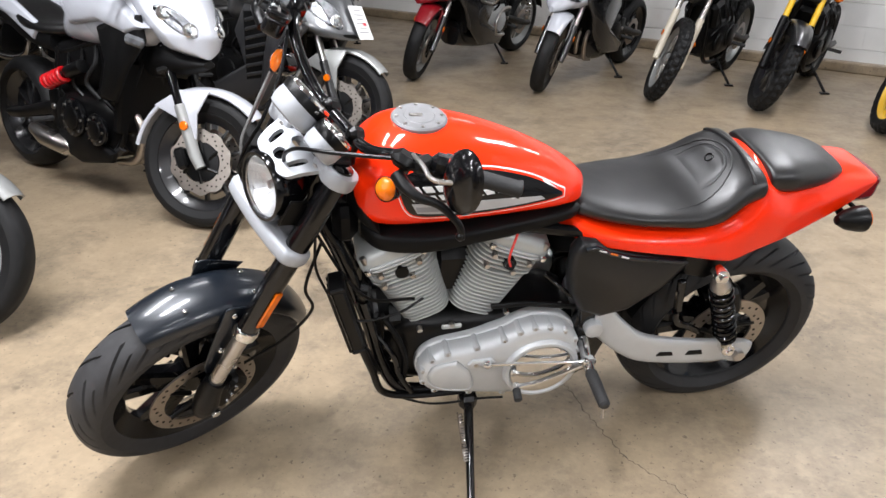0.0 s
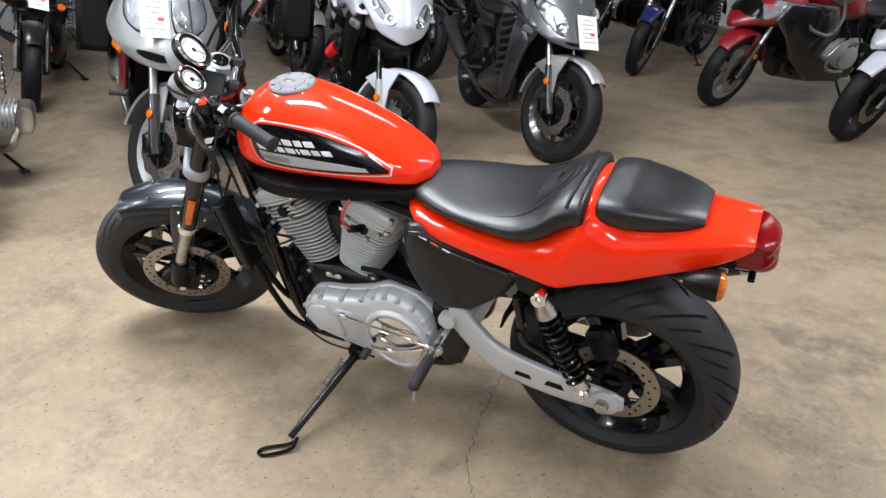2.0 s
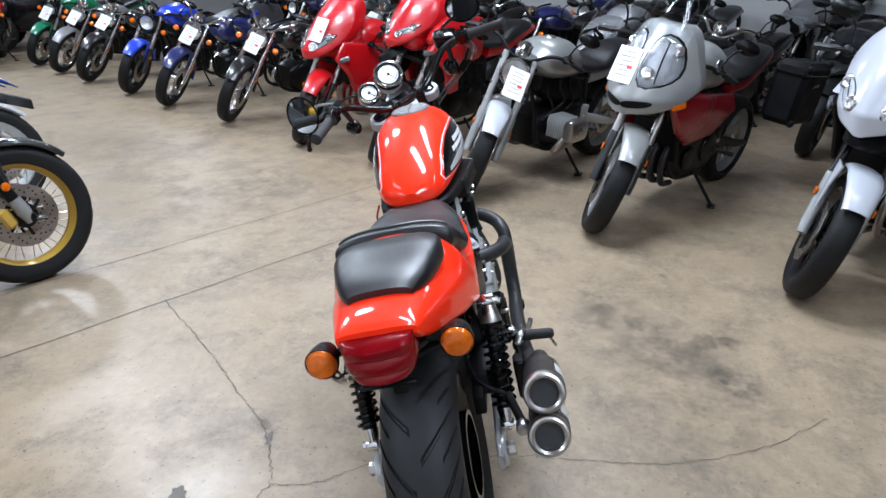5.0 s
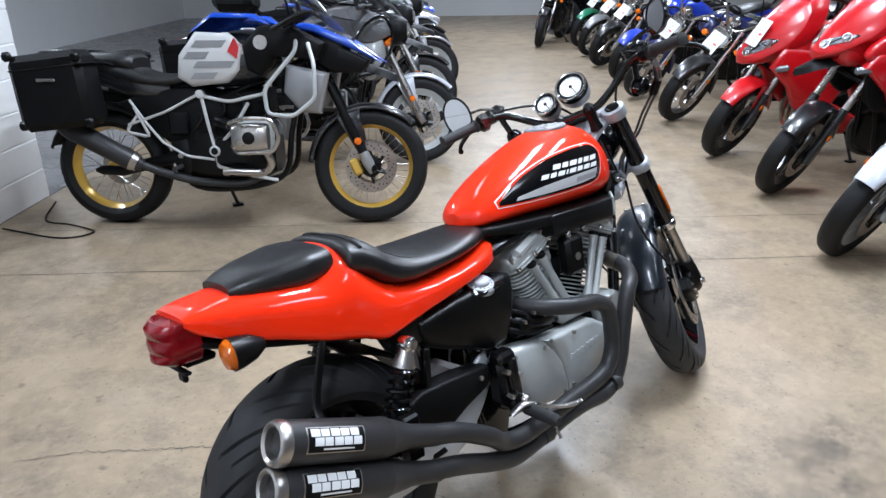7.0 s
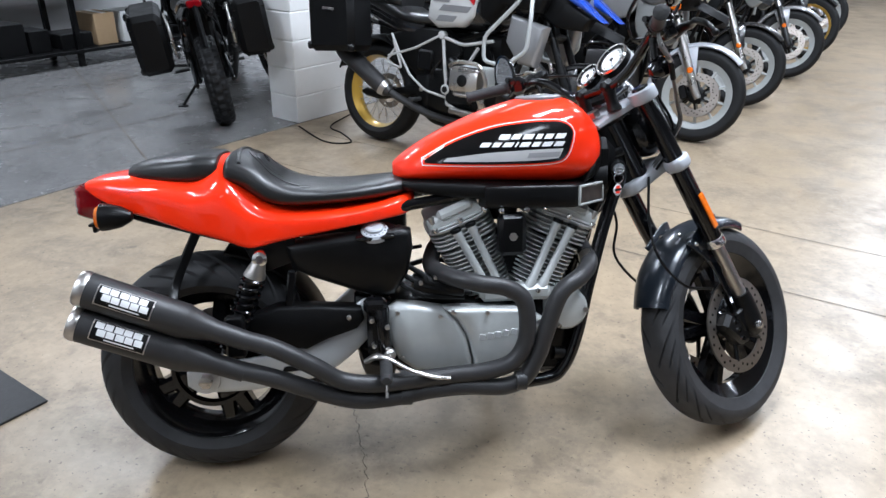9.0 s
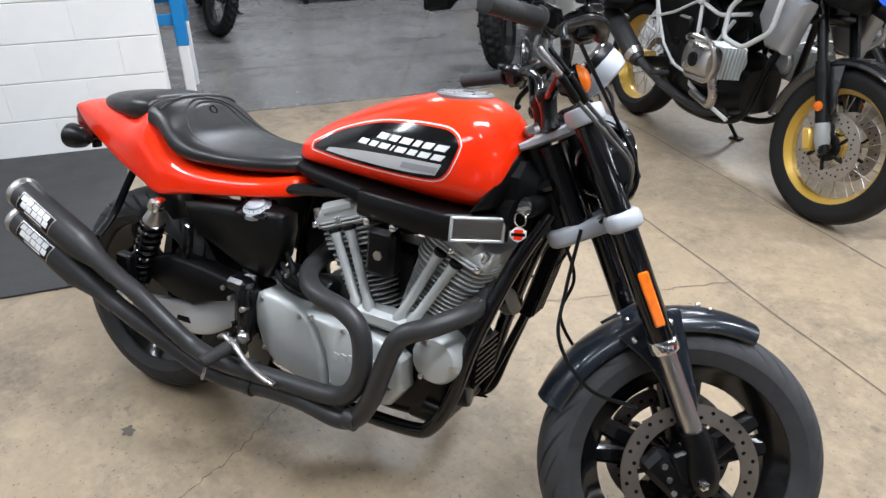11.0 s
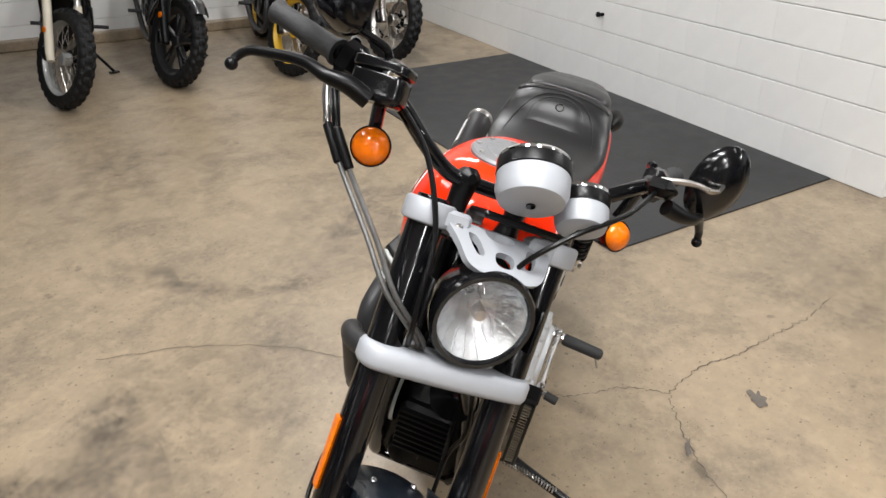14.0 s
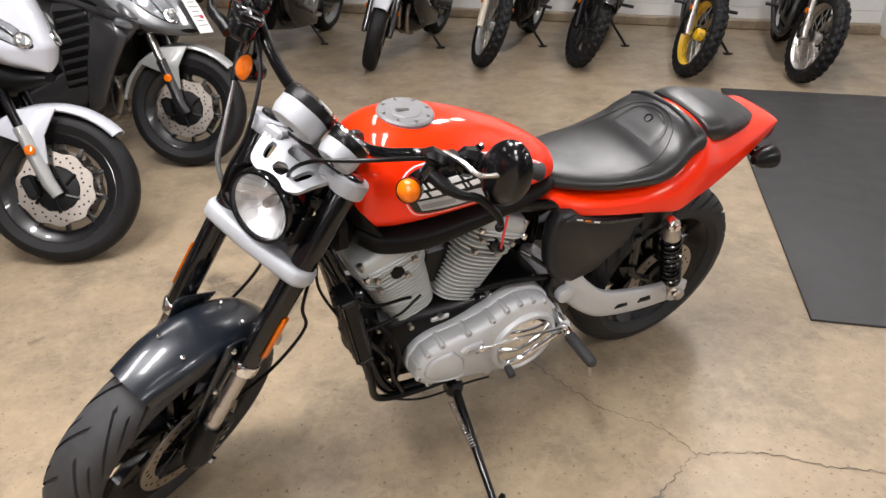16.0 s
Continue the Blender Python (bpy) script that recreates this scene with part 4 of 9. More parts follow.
for z in (0.0245, -0.0245):
    hp("grille_frame", Shape(GR).box((0, -0.002, z), (0.122, 0.008, 0.007), 0.002), "casting", ac, "dull metal grille frame")
for x in (0.0575, -0.0575):
    hp("grille_frame", Shape(GR).box((x, -0.002, 0), (0.007, 0.008, 0.056), 0.002), "casting", ac)
s = Shape(GR)
for i in range(26):
    s.box((-0.054 + i * 0.0043, -0.0015, 0), (0.0011, 0.003, 0.046), 0.0)
for i in range(11):
    s.box((0, -0.0025, -0.0215 + i * 0.0043), (0.11, 0.003, 0.0011), 0.0)
hp("grille_back", Shape(GR).box((0, 0.001, 0), (0.116, 0.002, 0.050), 0.0), "stripe", ac)
tagged(hp("intake_mesh", s, "steel", ac, "fine metal mesh"), kind="stuff")

# tail, seat, pad
TAIL = [(0.575, 0.066, 0.782, 0.742, 0.5, 3.0, 5), (0.545, 0.112, 0.786, 0.730, 0.5, 3.2, 7), (0.48, 0.142, 0.772, 0.722, 0.5, 3.2, 9), (0.38, 0.157, 0.763, 0.706, 0.46, 3.1, 9), (0.27, 0.166, 0.766, 0.688, 0.46, 2.9, 9), (0.19, 0.171, 0.790, 0.672, 0.42, 2.6, 9), (0.145, 0.172, 0.826, 0.662, 0.38, 2.45, 9), (0.115, 0.170, 0.862, 0.667, 0.35, 2.4, 9), (0.092, 0.167, 0.893, 0.676, 0.33, 2.4, 9), (0.075, 0.165, 0.899, 0.682, 0.33, 2.4, 9), (0.055, 0.162, 0.893, 0.688, 0.33, 2.4, 9), (0.025, 0.157, 0.872, 0.697, 0.36, 2.35, 9), (-0.01, 0.150, 0.862, 0.706, 0.39, 2.3, 9), (-0.10, 0.131, 0.864, 0.738, 0.42, 2.35, 9), (-0.19, 0.107, 0.860, 0.766, 0.44, 2.5, 8), (-0.25, 0.090, 0.851, 0.795, 0.5, 2.8, 6), (-0.276, 0.082, 0.842, 0.818, 0.5, 3.0, 5)]
tail = hp("tail_cowl", Shape().oval(TAIL, 80, 72), "orange", label="orange seat and tail cowl")
s = Shape().oval([(0.13, 0.145, 0.69, 0.660, 0.5, 3), (0.0, 0.12, 0.72, 0.690, 0.5, 3), (-0.14, 0.09, 0.755, 0.725, 0.5, 3), (-0.25, 0.07, 0.79, 0.760, 0.5, 3)], 24, 28)
hp("tail_underside", s, "blackmatte", tail)
SEAT = [(0.566, 0.045, 0.822, 0.785, 0.45, 2.2), (0.545, 0.085, 0.832, 0.778, 0.45, 2.4), (0.48, 0.118, 0.826, 0.770, 0.5, 2.6), (0.40, 0.140, 0.818, 0.764, 0.55, 2.8), (0.32, 0.152, 0.818, 0.760, 0.55, 2.8), (0.25, 0.164, 0.830, 0.760, 0.5, 2.8), (0.20, 0.163, 0.858, 0.766, 0.42, 2.7), (0.165, 0.157, 0.888, 0.780, 0.42, 2.6), (0.135, 0.150, 0.904, 0.80, 0.45, 2.5), (0.108, 0.146, 0.908, 0.815, 0.45, 2.8), (0.092, 0.144, 0.905, 0.825, 0.45, 2.9), (0.084, 0.136, 0.892, 0.83, 0.45, 2.9)]
seat = hp("seat", Shape().oval(SEAT, 56, 48), "leather", label="black vinyl solo seat with a raised back")
SF = spl(SEAT, 200)


def seat_top(x, y):
    hw, zt, zb, fr, p = (np.interp(-x, -SF[:, 0], SF[:, k]) for k in range(1, 6))
    zm = zb + fr * (zt - zb)
    return zm + (zt - zm) * (1 - min(0.999, abs(y) / hw) ** p) ** (1 / p)


for rad, wid, x_, deep_ in ((0.122, 0.0028, 0.30, 0.165), (0.080, 0.0022, 0.226, 0.078)):
    pts = [(x_ - deep_ * math.sin(a) ** 0.7, rad * math.cos(a), 0) for a in (math.pi * i / 24 for i in range(25))]
    hp("seam", Shape().tube([(x, y, seat_top(x, y) + 0.001) for x, y, _ in pts], [wid * (0.15 + 0.85 * math.sin(math.pi * i / 24)) for i in range(25)], 6), "leather", seat)
pts = [(0.112 + 0.012 * abs(y) / 0.13, y) for y in np.linspace(-0.134, 0.134, 25)]
hp("piping", Shape().tube([(x, y, seat_top(x, y) + 0.001) for x, y in pts], 0.005, 8), "leather", seat)
s = Shape()
rows = []
for i in range(13):
    t = i / 12
    x = 0.222 - 0.070 * t
    w = 0.074 * (1 - 0.25 * t) * max(0.05, 1 - max(0.0, (t - 0.6) / 0.4) ** 2.4) ** 0.5
    rows.append([(x + 0.002, y, seat_top(x, y) + 0.0022 * max(0.0, 1 - abs(2 * t - 1) ** 6) * max(0.0, 1 - abs(y / w) ** 6)) for y in np.linspace(-w, w, 15)])
s.rings(rows, cap=False, closed=False)
hp("back_patch", s, "leather", seat, "raised stitched patch with a round emblem")
s = Shape(Matrix.Translation((0.178, 0, seat_top(0.178, 0) + 0.005)) @ pose(0, 0, 0, 0, 52, 0))
s.lathe([(0.009, 0.0), (0.010, 0.002), (0.012, 0.002), (0.013, 0.0)], None, 20)
hp("emblem", s, "blackgloss", seat)
PAD = [(0.066, 0.098, 0.893, 0.84, 0.5, 3.0), (0.058, 0.118, 0.905, 0.832, 0.5, 3.2), (0.01, 0.126, 0.909, 0.826, 0.5, 3.2), (-0.03, 0.121, 0.905, 0.824, 0.5, 3.1), (-0.09, 0.107, 0.898, 0.826, 0.5, 2.9), (-0.135, 0.090, 0.888, 0.832, 0.5, 2.9), (-0.168, 0.070, 0.876, 0.842, 0.5, 2.6)]
hp("rear_pad", Shape().oval(PAD, 40, 44), "leather", tail, "black vinyl pad on the tail")

# tail lamp, number holder, rear indicators
s, out = Shape(), []
for i in range(25):
    t = i / 24
    z = 0.830 - 0.094 * t
    w = 0.074 - 0.006 * t - 0.030 * max(0.0, t - 0.55) ** 2 / 0.2
    lobe = 0.005 * abs(math.sin(math.pi * 3 * t)) ** 0.5
    deep = 0.046 + lobe + 0.006 * t - 0.026 * max(0.0, t - 0.85) / 0.15 - 0.016 * max(0.0, 0.12 - t) / 0.12
    out.append([(-0.245, w, z)] + [(-0.274 - deep * math.cos(b) ** 0.6, w * math.sin(b), z) for b in (radians(80 - 160 * j / 14) for j in range(15))] + [(-0.245, -w, z)])
s.rings(out)
hp("tail_lamp", s, "redlens", label="dark red tail lamp")
s = Shape()
s.box((-0.245, 0, 0.735), (0.07, 0.075, 0.016), 0.005)
s.box((-0.283, 0, 0.722), (0.016, 0.115, 0.008), 0.003)
s.box((-0.283, -0.02, 0.708), (0.012, 0.03, 0.02), 0.003)
hp("plate_bracket", s, "blackmatte", label="empty black number plate bracket")
for sd in (1, -1):
    RI = Matrix.Translation((-0.215, sd * 0.142, 0.758)) @ pose(0, 0, 0, 0, -90, 0)
    ri = hp("rear_indicator", Shape(RI).lathe([(0.0, -0.07), (0.012, -0.066), (0.027, -0.04), (0.034, -0.01), (0.0355, 0.008), (0.032, 0.008)], None, 28), "blacksatin", label="rear indicator in a black bullet shell")
    hp("lens", Shape(RI).lathe([(0.0, 0.024), (0.014, 0.0235), (0.027, 0.019), (0.0335, 0.008), (0.0335, 0.0)], None, 28), "amber", ri, "amber lens")
    hp("stalk", Shape().rod((-0.18, sd * 0.12, 0.757), (-0.19, sd * 0.05, 0.762), 0.010, n=10), "blackmatte", ri)

# inner rear guard
s = Shape(REARC)
out = []
for i in range(17):
    a = radians(18 + 62 * i / 16)
    out.append([(r * math.cos(a), y, r * math.sin(a)) for r, y in ((0.328, -0.088), (0.335, -0.092), (0.342, -0.05), (0.342, 0.05), (0.335, 0.092), (0.328, 0.088), (0.336, 0.05), (0.336, -0.05))])
s.rings(out)
hp("inner_mudguard", s, "blackmatte", label="matte black inner rear mudguard")

# frame
s = Shape()
s.tube([(1.145, 0, 0.955), (1.235, 0, 0.79)], [0.036, 0.036], 18)
frame_ = hp("frame", s, "blackgloss", label="black tubular frame")
for sd in (1, -1):
    s = Shape()
    s.tube([(1.175, sd * 0.03, 0.82), (1.12, sd * 0.06, 0.69), (1.066, sd * 0.09, 0.51), (1.032, sd * 0.10, 0.36), (0.992, sd * 0.105, 0.265), (0.93, sd * 0.106, 0.232), (0.70, sd * 0.106, 0.220), (0.50, sd * 0.104, 0.235), (0.43, sd * 0.10, 0.31), (0.42, sd * 0.10, 0.50), (0.45, sd * 0.10, 0.70)], 0.0185, 12, fine=60)
    hp("down_tube", s, "blackgloss", frame_)
    s = Shape().tube([(1.17, sd * 0.03, 0.88), (1.0, sd * 0.06, 0.80), (0.7, sd * 0.09, 0.775), (0.45, sd * 0.11, 0.74), (0.2, sd * 0.12, 0.71), (0.02, sd * 0.11, 0.72)], 0.015, 10, fine=40)
    hp("top_tube", s, "blackgloss", frame_)
    s = Shape().plate([(0.10, 0.715), (0.26, 0.70), (0.24, 0.62), (0.18, 0.60), (0.14, 0.63)], sd * 0.128, sd * 0.150, 0.004)
    hp("shock_mount", s, "blacksatin", frame_)
    s = Shape().plate([(0.40, 0.52), (0.50, 0.50), (0.53, 0.36), (0.49, 0.24), (0.43, 0.26), (0.40, 0.38)], sd * 0.098, sd * 0.125, 0.006)
    hp("pivot_plate", s, "blackgloss", frame_)
s = Shape()
s.tube([(0.985, -0.10, 0.25), (0.985, 0.10, 0.25)], 0.014, 10)
s.box((0.96, 0, 0.265), (0.07, 0.15, 0.06), 0.012)
hp("cross_brace", s, "blackgloss", frame_)

# engine: crankcase, V of two finned cylinders
s = Shape()
s.oval([(0.50, 0.09, 0.47, 0.27, 0.5, 4), (0.56, 0.105, 0.49, 0.25, 0.5, 4), (0.80, 0.11, 0.49, 0.235, 0.5, 4), (0.97, 0.10, 0.49, 0.25, 0.5, 4), (1.02, 0.085, 0.44, 0.28, 0.5, 4)], 24, 32)
engine = hp("engine", s, "blacksatin", label="air-cooled V-twin engine with silver covers")
for lean, nm in ((-22.5, "rear_cylinder"), (22.5, "front_cylinder")):
    CY = Matrix.Translation((0.845 + (0.012 if lean > 0 else -0.012), 0, 0.375)) @ pose(0, 0, 0, 0, lean, 0)
    cyl = hp(nm, Shape(CY).lathe([(0.0, 0.10), (0.058, 0.10), (0.058, 0.30), (0.0, 0.30)], None, 28), "blackmatte", engine, "finned silver cylinder")
    s = Shape(CY)
    for i in range(13):
        z = 0.128 + i * 0.0125
        k = 0.078 + 0.016 * (i / 12)
        oct_ = []
        for j in range(28):
            a = 2 * math.pi * j / 28
            c, sn = math.cos(a), math.sin(a)
            oct_.append((k * 0.93 * math.copysign(abs(c) ** 0.55, c), (k + 0.012) * math.copysign(abs(sn) ** 0.7, sn)))
        hp("cooling_fin", slab(Shape(CY), oct_, z, z + 0.0042, 0.0012), "casting", cyl)
    s = Shape(CY)
    for i in range(5):
        z = 0.295 + i * 0.0125
        oct_ = []
        for j in range(28):
            a = 2 * math.pi * j / 28
            c, sn = math.cos(a), math.sin(a)
            oct_.append((0.094 * math.copysign(abs(c) ** 0.5, c), 0.108 * math.copysign(abs(sn) ** 0.6, sn)))
        slab(s, oct_, z, z + 0.0055, 0.0015)
    s.box((0, 0, 0.325), (0.15, 0.16, 0.07), 0.02)
    hd = hp("cylinder_head", s, "casting", engine, "finned silver cylinder head")
    s = Shape(CY)
    s.oval([(-0.088, 0.088, 0.392, 0.352, 0.4, 4), (-0.075, 0.105, 0.402, 0.350, 0.4, 4), (0.0, 0.110, 0.408, 0.350, 0.4, 4), (0.075, 0.105, 0.402, 0.350, 0.4, 4), (0.088, 0.088, 0.392, 0.352, 0.4, 4)], 16, 32)
    s.box((0.0, -0.095, 0.392), (0.11, 0.04, 0.035), 0.012)
    rb = hp("rocker_cover", s, "casting", engine, "smooth silver rocker cover")
    for x, y in ((0.07, -0.10), (-0.07, -0.10), (0.07, 0.10), (-0.07, 0.10)):
        hp("bolt", Shape(CY).rod((x, y, 0.38), (x, y, 0.402), 0.008, n=8, bevel=0.002), "steel", rb)
    for dx in (-0.022, 0.022):
        s = Shape()
        top = CY @ Vector((dx, -0.112, 0.345))
        foot = Vector((0.845 + (0.055 if lean > 0 else -0.055) + dx * 0.8, -0.128, 0.515))
        s.tube([foot, foot + (top - foot) * 0.12, foot + (top - foot) * 0.15, foot + (top - foot) * 0.85, foot + (top - foot) * 0.88, top], [0.0145, 0.0145, 0.0115, 0.0115, 0.0135, 0.0135], 14)
        hp("pushrod_tube", s, "casting", engine, "silver pushrod tube")
    for z, k in ((0.3515, 1.0), (0.3600, 0.985)):
        edge = [(0.097 * k * math.copysign(abs(math.cos(a)) ** 0.5, math.cos(a)), 0.117 * k * math.copysign(abs(math.sin(a)) ** 0.5, math.sin(a))) for a in (2 * math.pi * j / 28 for j in range(28))]
        hp("rocker_gasket", slab(Shape(CY), edge, z, z + 0.005, 0.001), "alu", rb)
    for x, y, z in ((-0.072, -0.116, 0.362), (0.0, -0.118, 0.362), (0.072, -0.116, 0.362), (-0.072, 0.116, 0.362), (0.072, 0.116, 0.362)):
        hp("rocker_bolt", Shape(CY).rod((x, y, z - 0.004), (x, y, z + 0.010), 0.0085, n=10, bevel=0.002), "chrome", rb)
    for dx in (-0.022, 0.022):
        hp("pushrod_seal", Shape(CY).rod((dx, -0.112, 0.336), (dx, -0.112, 0.347), 0.0155, n=14, bevel=0.002), "blackmatte", engine)
    # plug and red lead on the left
    p0 = CY @ Vector((0.0, 0.10, 0.318))
    if lean < 0:
        hp("spark_plug", Shape().rod(p0, p0 + Vector((0.01, 0.05, 0.03)), 0.011, n=10), "blacksatin", engine)
        hp("plug_lead", Shape().tube([p0 + Vector((0.01, 0.05, 0.03)), p0 + Vector((0.02, 0.062, 0.07)), p0 + Vector((0.0, 0.04, 0.12))], 0.0032, 8, fine=10), "redwire", engine, "red plug lead")
    for x, z in ((-0.05, 0.335), (0.05, 0.335), (-0.02, 0.300), (0.055, 0.300)):
        hp("head_bolt", Shape(CY).rod((x, 0.085, z), (x, 0.118, z), 0.0075, n=8, bevel=0.002), "steel", hd)
    hp("plug_recess", Shape(CY).rod((0.0, 0.09, 0.322), (0.0, 0.1125, 0.322), 0.017, n=16), "blackmatte", hd)
s = Shape().box((0.833, -0.13, 0.672), (0.075, 0.05, 0.115), 0.012)
hp("coil_cover", s, "blacksatin", engine, "black cover between the cylinders")
hp("emblem", Shape().rod((0.833, -0.154, 0.668), (0.833, -0.1575, 0.668), 0.012, n=6), "steel", engine)
hp("lifter_block", Shape().box((0.845, -0.115, 0.505), (0.20, 0.06, 0.045), 0.012), "casting", engine)

for x0, x1, dz in ((0.50, 0.70, 0.0), (0.52, 0.72, 0.018), (0.54, 0.66, 0.036)):
    hp("hose", Shape().tube([(x0, -0.120, 0.560 + dz), (x0 + 0.05, -0.148, 0.535 + dz), ((x0 + x1) / 2, -0.155, 0.515 + dz), (x1, -0.140, 0.502 + dz * 0.6)], 0.0075, 8, fine=16), "blackmatte", engine)
hp("starter_motor", Shape().rod((0.56, -0.125, 0.540), (0.70, -0.125, 0.530), 0.034, n=20, bevel=0.006), "blacksatin", engine)
for x, z in ((0.58, 0.552), (0.62, 0.566), (0.66, 0.548)):
    hp("clamp_screw", Shape().rod((x, -0.150, z), (x, -0.164, z), 0.006, n=8, bevel=0.0015), "steel", engine)
hp("coil_screw", Shape().rod((0.800, -0.150, 0.742), (0.800, -0.162, 0.742), 0.0085, n=12, bevel=0.002), "chrome", engine)
hp("coil_screw", Shape().rod((0.868, -0.150, 0.742), (0.868, -0.162, 0.742), 0.0085, n=12, bevel=0.002), "chrome", engine)
hp("lifter_screw", Shape().rod((0.905, -0.140, 0.512), (0.905, -0.152, 0.512), 0.007, n=10, bevel=0.002), "chrome", engine)

for x, y, z in ((0.98, 0.105, 0.42), (1.0, 0.10, 0.36), (0.965, 0.108, 0.33), (0.70, 0.108, 0.505), (0.845, 0.112, 0.478), (0.55, 0.105, 0.505), (1.015, 0.095, 0.48), (0.93, 0.108, 0.47)):
    hp("case_bolt", Shape().rod((x, y - 0.01, z), (x, y + 0.008, z), 0.0075, n=8, bevel=0.002), "steel", engine)
hp("case_rib", Shape().box((0.845, 0.108, 0.470), (0.055, 0.010, 0.016), 0.004), "casting", engine)
for k, pts in enumerate(([(1.03, 0.09, 0.52), (0.99, 0.125, 0.46), (0.97, 0.13, 0.38), (0.975, 0.12, 0.28)], [(1.04, 0.10, 0.45), (1.0, 0.13, 0.40), (0.985, 0.135, 0.33), (0.95, 0.13, 0.25)], [(0.74, 0.10, 0.52), (0.66, 0.125, 0.545), (0.58, 0.13, 0.535), (0.50, 0.11, 0.50)], [(0.60, 0.08, 0.60), (0.56, 0.12, 0.58), (0.51, 0.125, 0.53), (0.49, 0.12, 0.45)])):
    hp("breather_hose", Shape().tube(pts, 0.008 if k < 3 else 0.006, 10, fine=20), "blackgloss" if k % 2 else "blackmatte", engine)

# left primary cover
PRIM = [(0.500, 0.395), (0.510, 0.440), (0.545, 0.478), (0.590, 0.496), (0.632, 0.500), (0.672, 0.488), (0.715, 0.466), (0.79, 0.445), (0.87, 0.432), (0.912, 0.412), (0.936, 0.375), (0.934, 0.330), (0.90, 0.290), (0.80, 0.266), (0.70, 0.249), (0.62, 0.239), (0.56, 0.250), (0.515, 0.295), (0.498, 0.350)]
s = Shape().plate(PRIM, 0.10, 0.178, 0.022, 90)
hp("primary_cover", s, "alu", engine, "silver primary drive cover")
hp("cover_flange", Shape().plate([(0.715 + (x - 0.715) * 1.022, 0.37 + (z - 0.37) * 1.05) for x, z in PRIM], 0.095, 0.125, 0.004, 90), "alu", engine)
s = Shape()
for k in range(len(PRIM)):
    x, z = PRIM[k]
    cx, cz = x + (0.715 - x) * 0.035, z + (0.37 - z) * 0.06
    hp("cover_boss", Shape().rod((cx, 0.12, cz), (cx, 0.172, cz), 0.0095, n=10, bevel=0.002), "alu", engine)
    hp("boss_screw", Shape().rod((cx, 0.165, cz), (cx, 0.1745, cz), 0.0045, n=6), "steel", engine)
CL = Matrix.Translation((0.606, 0.178, 0.352)) @ pose(0, 0, 0, -90, 0, 0)
s = Shape(CL).lathe([(0.108, -0.02), (0.106, 0.004), (0.100, 0.012), (0.092, 0.013), (0.088, 0.008)], None, 56)
hp("cover_ring", s, "alu", engine)
s = Shape(CL).lathe([(0.0, 0.016), (0.05, 0.015), (0.086, 0.010), (0.088, 0.004)], None, 48)
hp("clutch_cover", s, "chrome", engine, "polished round clutch cover")
hp("inspection_plate", Shape().plate([(0.748, 0.410), (0.80, 0.410), (0.812, 0.397), (0.80, 0.381), (0.748, 0.381), (0.736, 0.395)], 0.174, 0.186, 0.003), "alu", engine)
for x in (0.76, 0.79):
    hp("bolt", Shape().rod((x, 0.184, 0.395), (x, 0.189, 0.395), 0.006, n=8), "steel", engine)
s = Shape().plate([(0.84, 0.412), (0.895, 0.402), (0.916, 0.372), (0.908, 0.332), (0.86, 0.302), (0.795, 0.300), (0.80, 0.36)], 0.170, 0.186, 0.012, 50)
hp("cover_bulge", s, "alu", engine)

# right cam and sprocket covers
s = Shape().plate([(0.640, 0.477), (0.74, 0.475), (0.86, 0.468), (0.922, 0.43), (0.933, 0.36), (0.90, 0.31), (0.84, 0.285), (0.765, 0.280), (0.7205, 0.284), (0.7195, 0.330), (0.705, 0.395), (0.678, 0.442)], -0.168, -0.10, 0.014)
hp("cam_cover", s, "casting", engine, "silver cam cover")
s = Shape().plate([(0.484, 0.450), (0.492, 0.484), (0.515, 0.497), (0.56, 0.493), (0.637, 0.478), (0.675, 0.442), (0.702, 0.395), (0.7165, 0.330), (0.7175, 0.286), (0.655, 0.288), (0.56, 0.304), (0.515, 0.34), (0.49, 0.40)], -0.172, -0.10, 0.016)
hp("sprocket_cover", s, "casting", engine, "silver sprocket cover")
for x, z in ((0.665, 0.468), (0.76, 0.462), (0.905, 0.43), (0.90, 0.36), (0.79, 0.30), (0.735, 0.31), (0.515, 0.475), (0.525, 0.345), (0.63, 0.46), (0.69, 0.305)):
    hp("bolt", Shape().rod((x, -0.163, z), (x, -0.174, z), 0.0065, n=8, bevel=0.002), "steel", engine)
for i in range(6):
    s = Shape().box((0.745 + 0.022 * i, -0.1685, 0.392 + 0.003 * i), (0.016, 0.003, 0.018), 0.001, pose(0, 0, 0, 0, 9, 0))
    hp("raised_letter_bar", s, "alu", engine)
NC = Matrix.Translation((0.992, -0.10, 0.45)) @ pose(0, 0, 0, 90, 0, 0)
s = Shape(NC).lathe([(0.062, -0.03), (0.060, 0.03), (0.052, 0.042), (0.044, 0.044), (0.0, 0.046)], None, 36)
hp("nose_cover", s, "casting", engine, "round silver cover at the engine's front")
for i in range(3):
    a = 2 * math.pi * i / 3
    hp("bolt", Shape(NC).rod((0.05 * math.cos(a), 0.05 * math.sin(a), 0.03), (0.05 * math.cos(a), 0.05 * math.sin(a), 0.05), 0.007, n=8), "steel", engine)
s = Shape().rod((1.00, -0.04, 0.33), (1.045, -0.03, 0.34), 0.036, n=24, bevel=0.006)
s.rod((0.96, -0.10, 0.31), (1.005, -0.09, 0.30), 0.02, n=16)
s.box((0.95, -0.06, 0.29), (0.08, 0.08, 0.07), 0.012)
hp("oil_filter", s, "blacksatin", engine)
s = Shape()
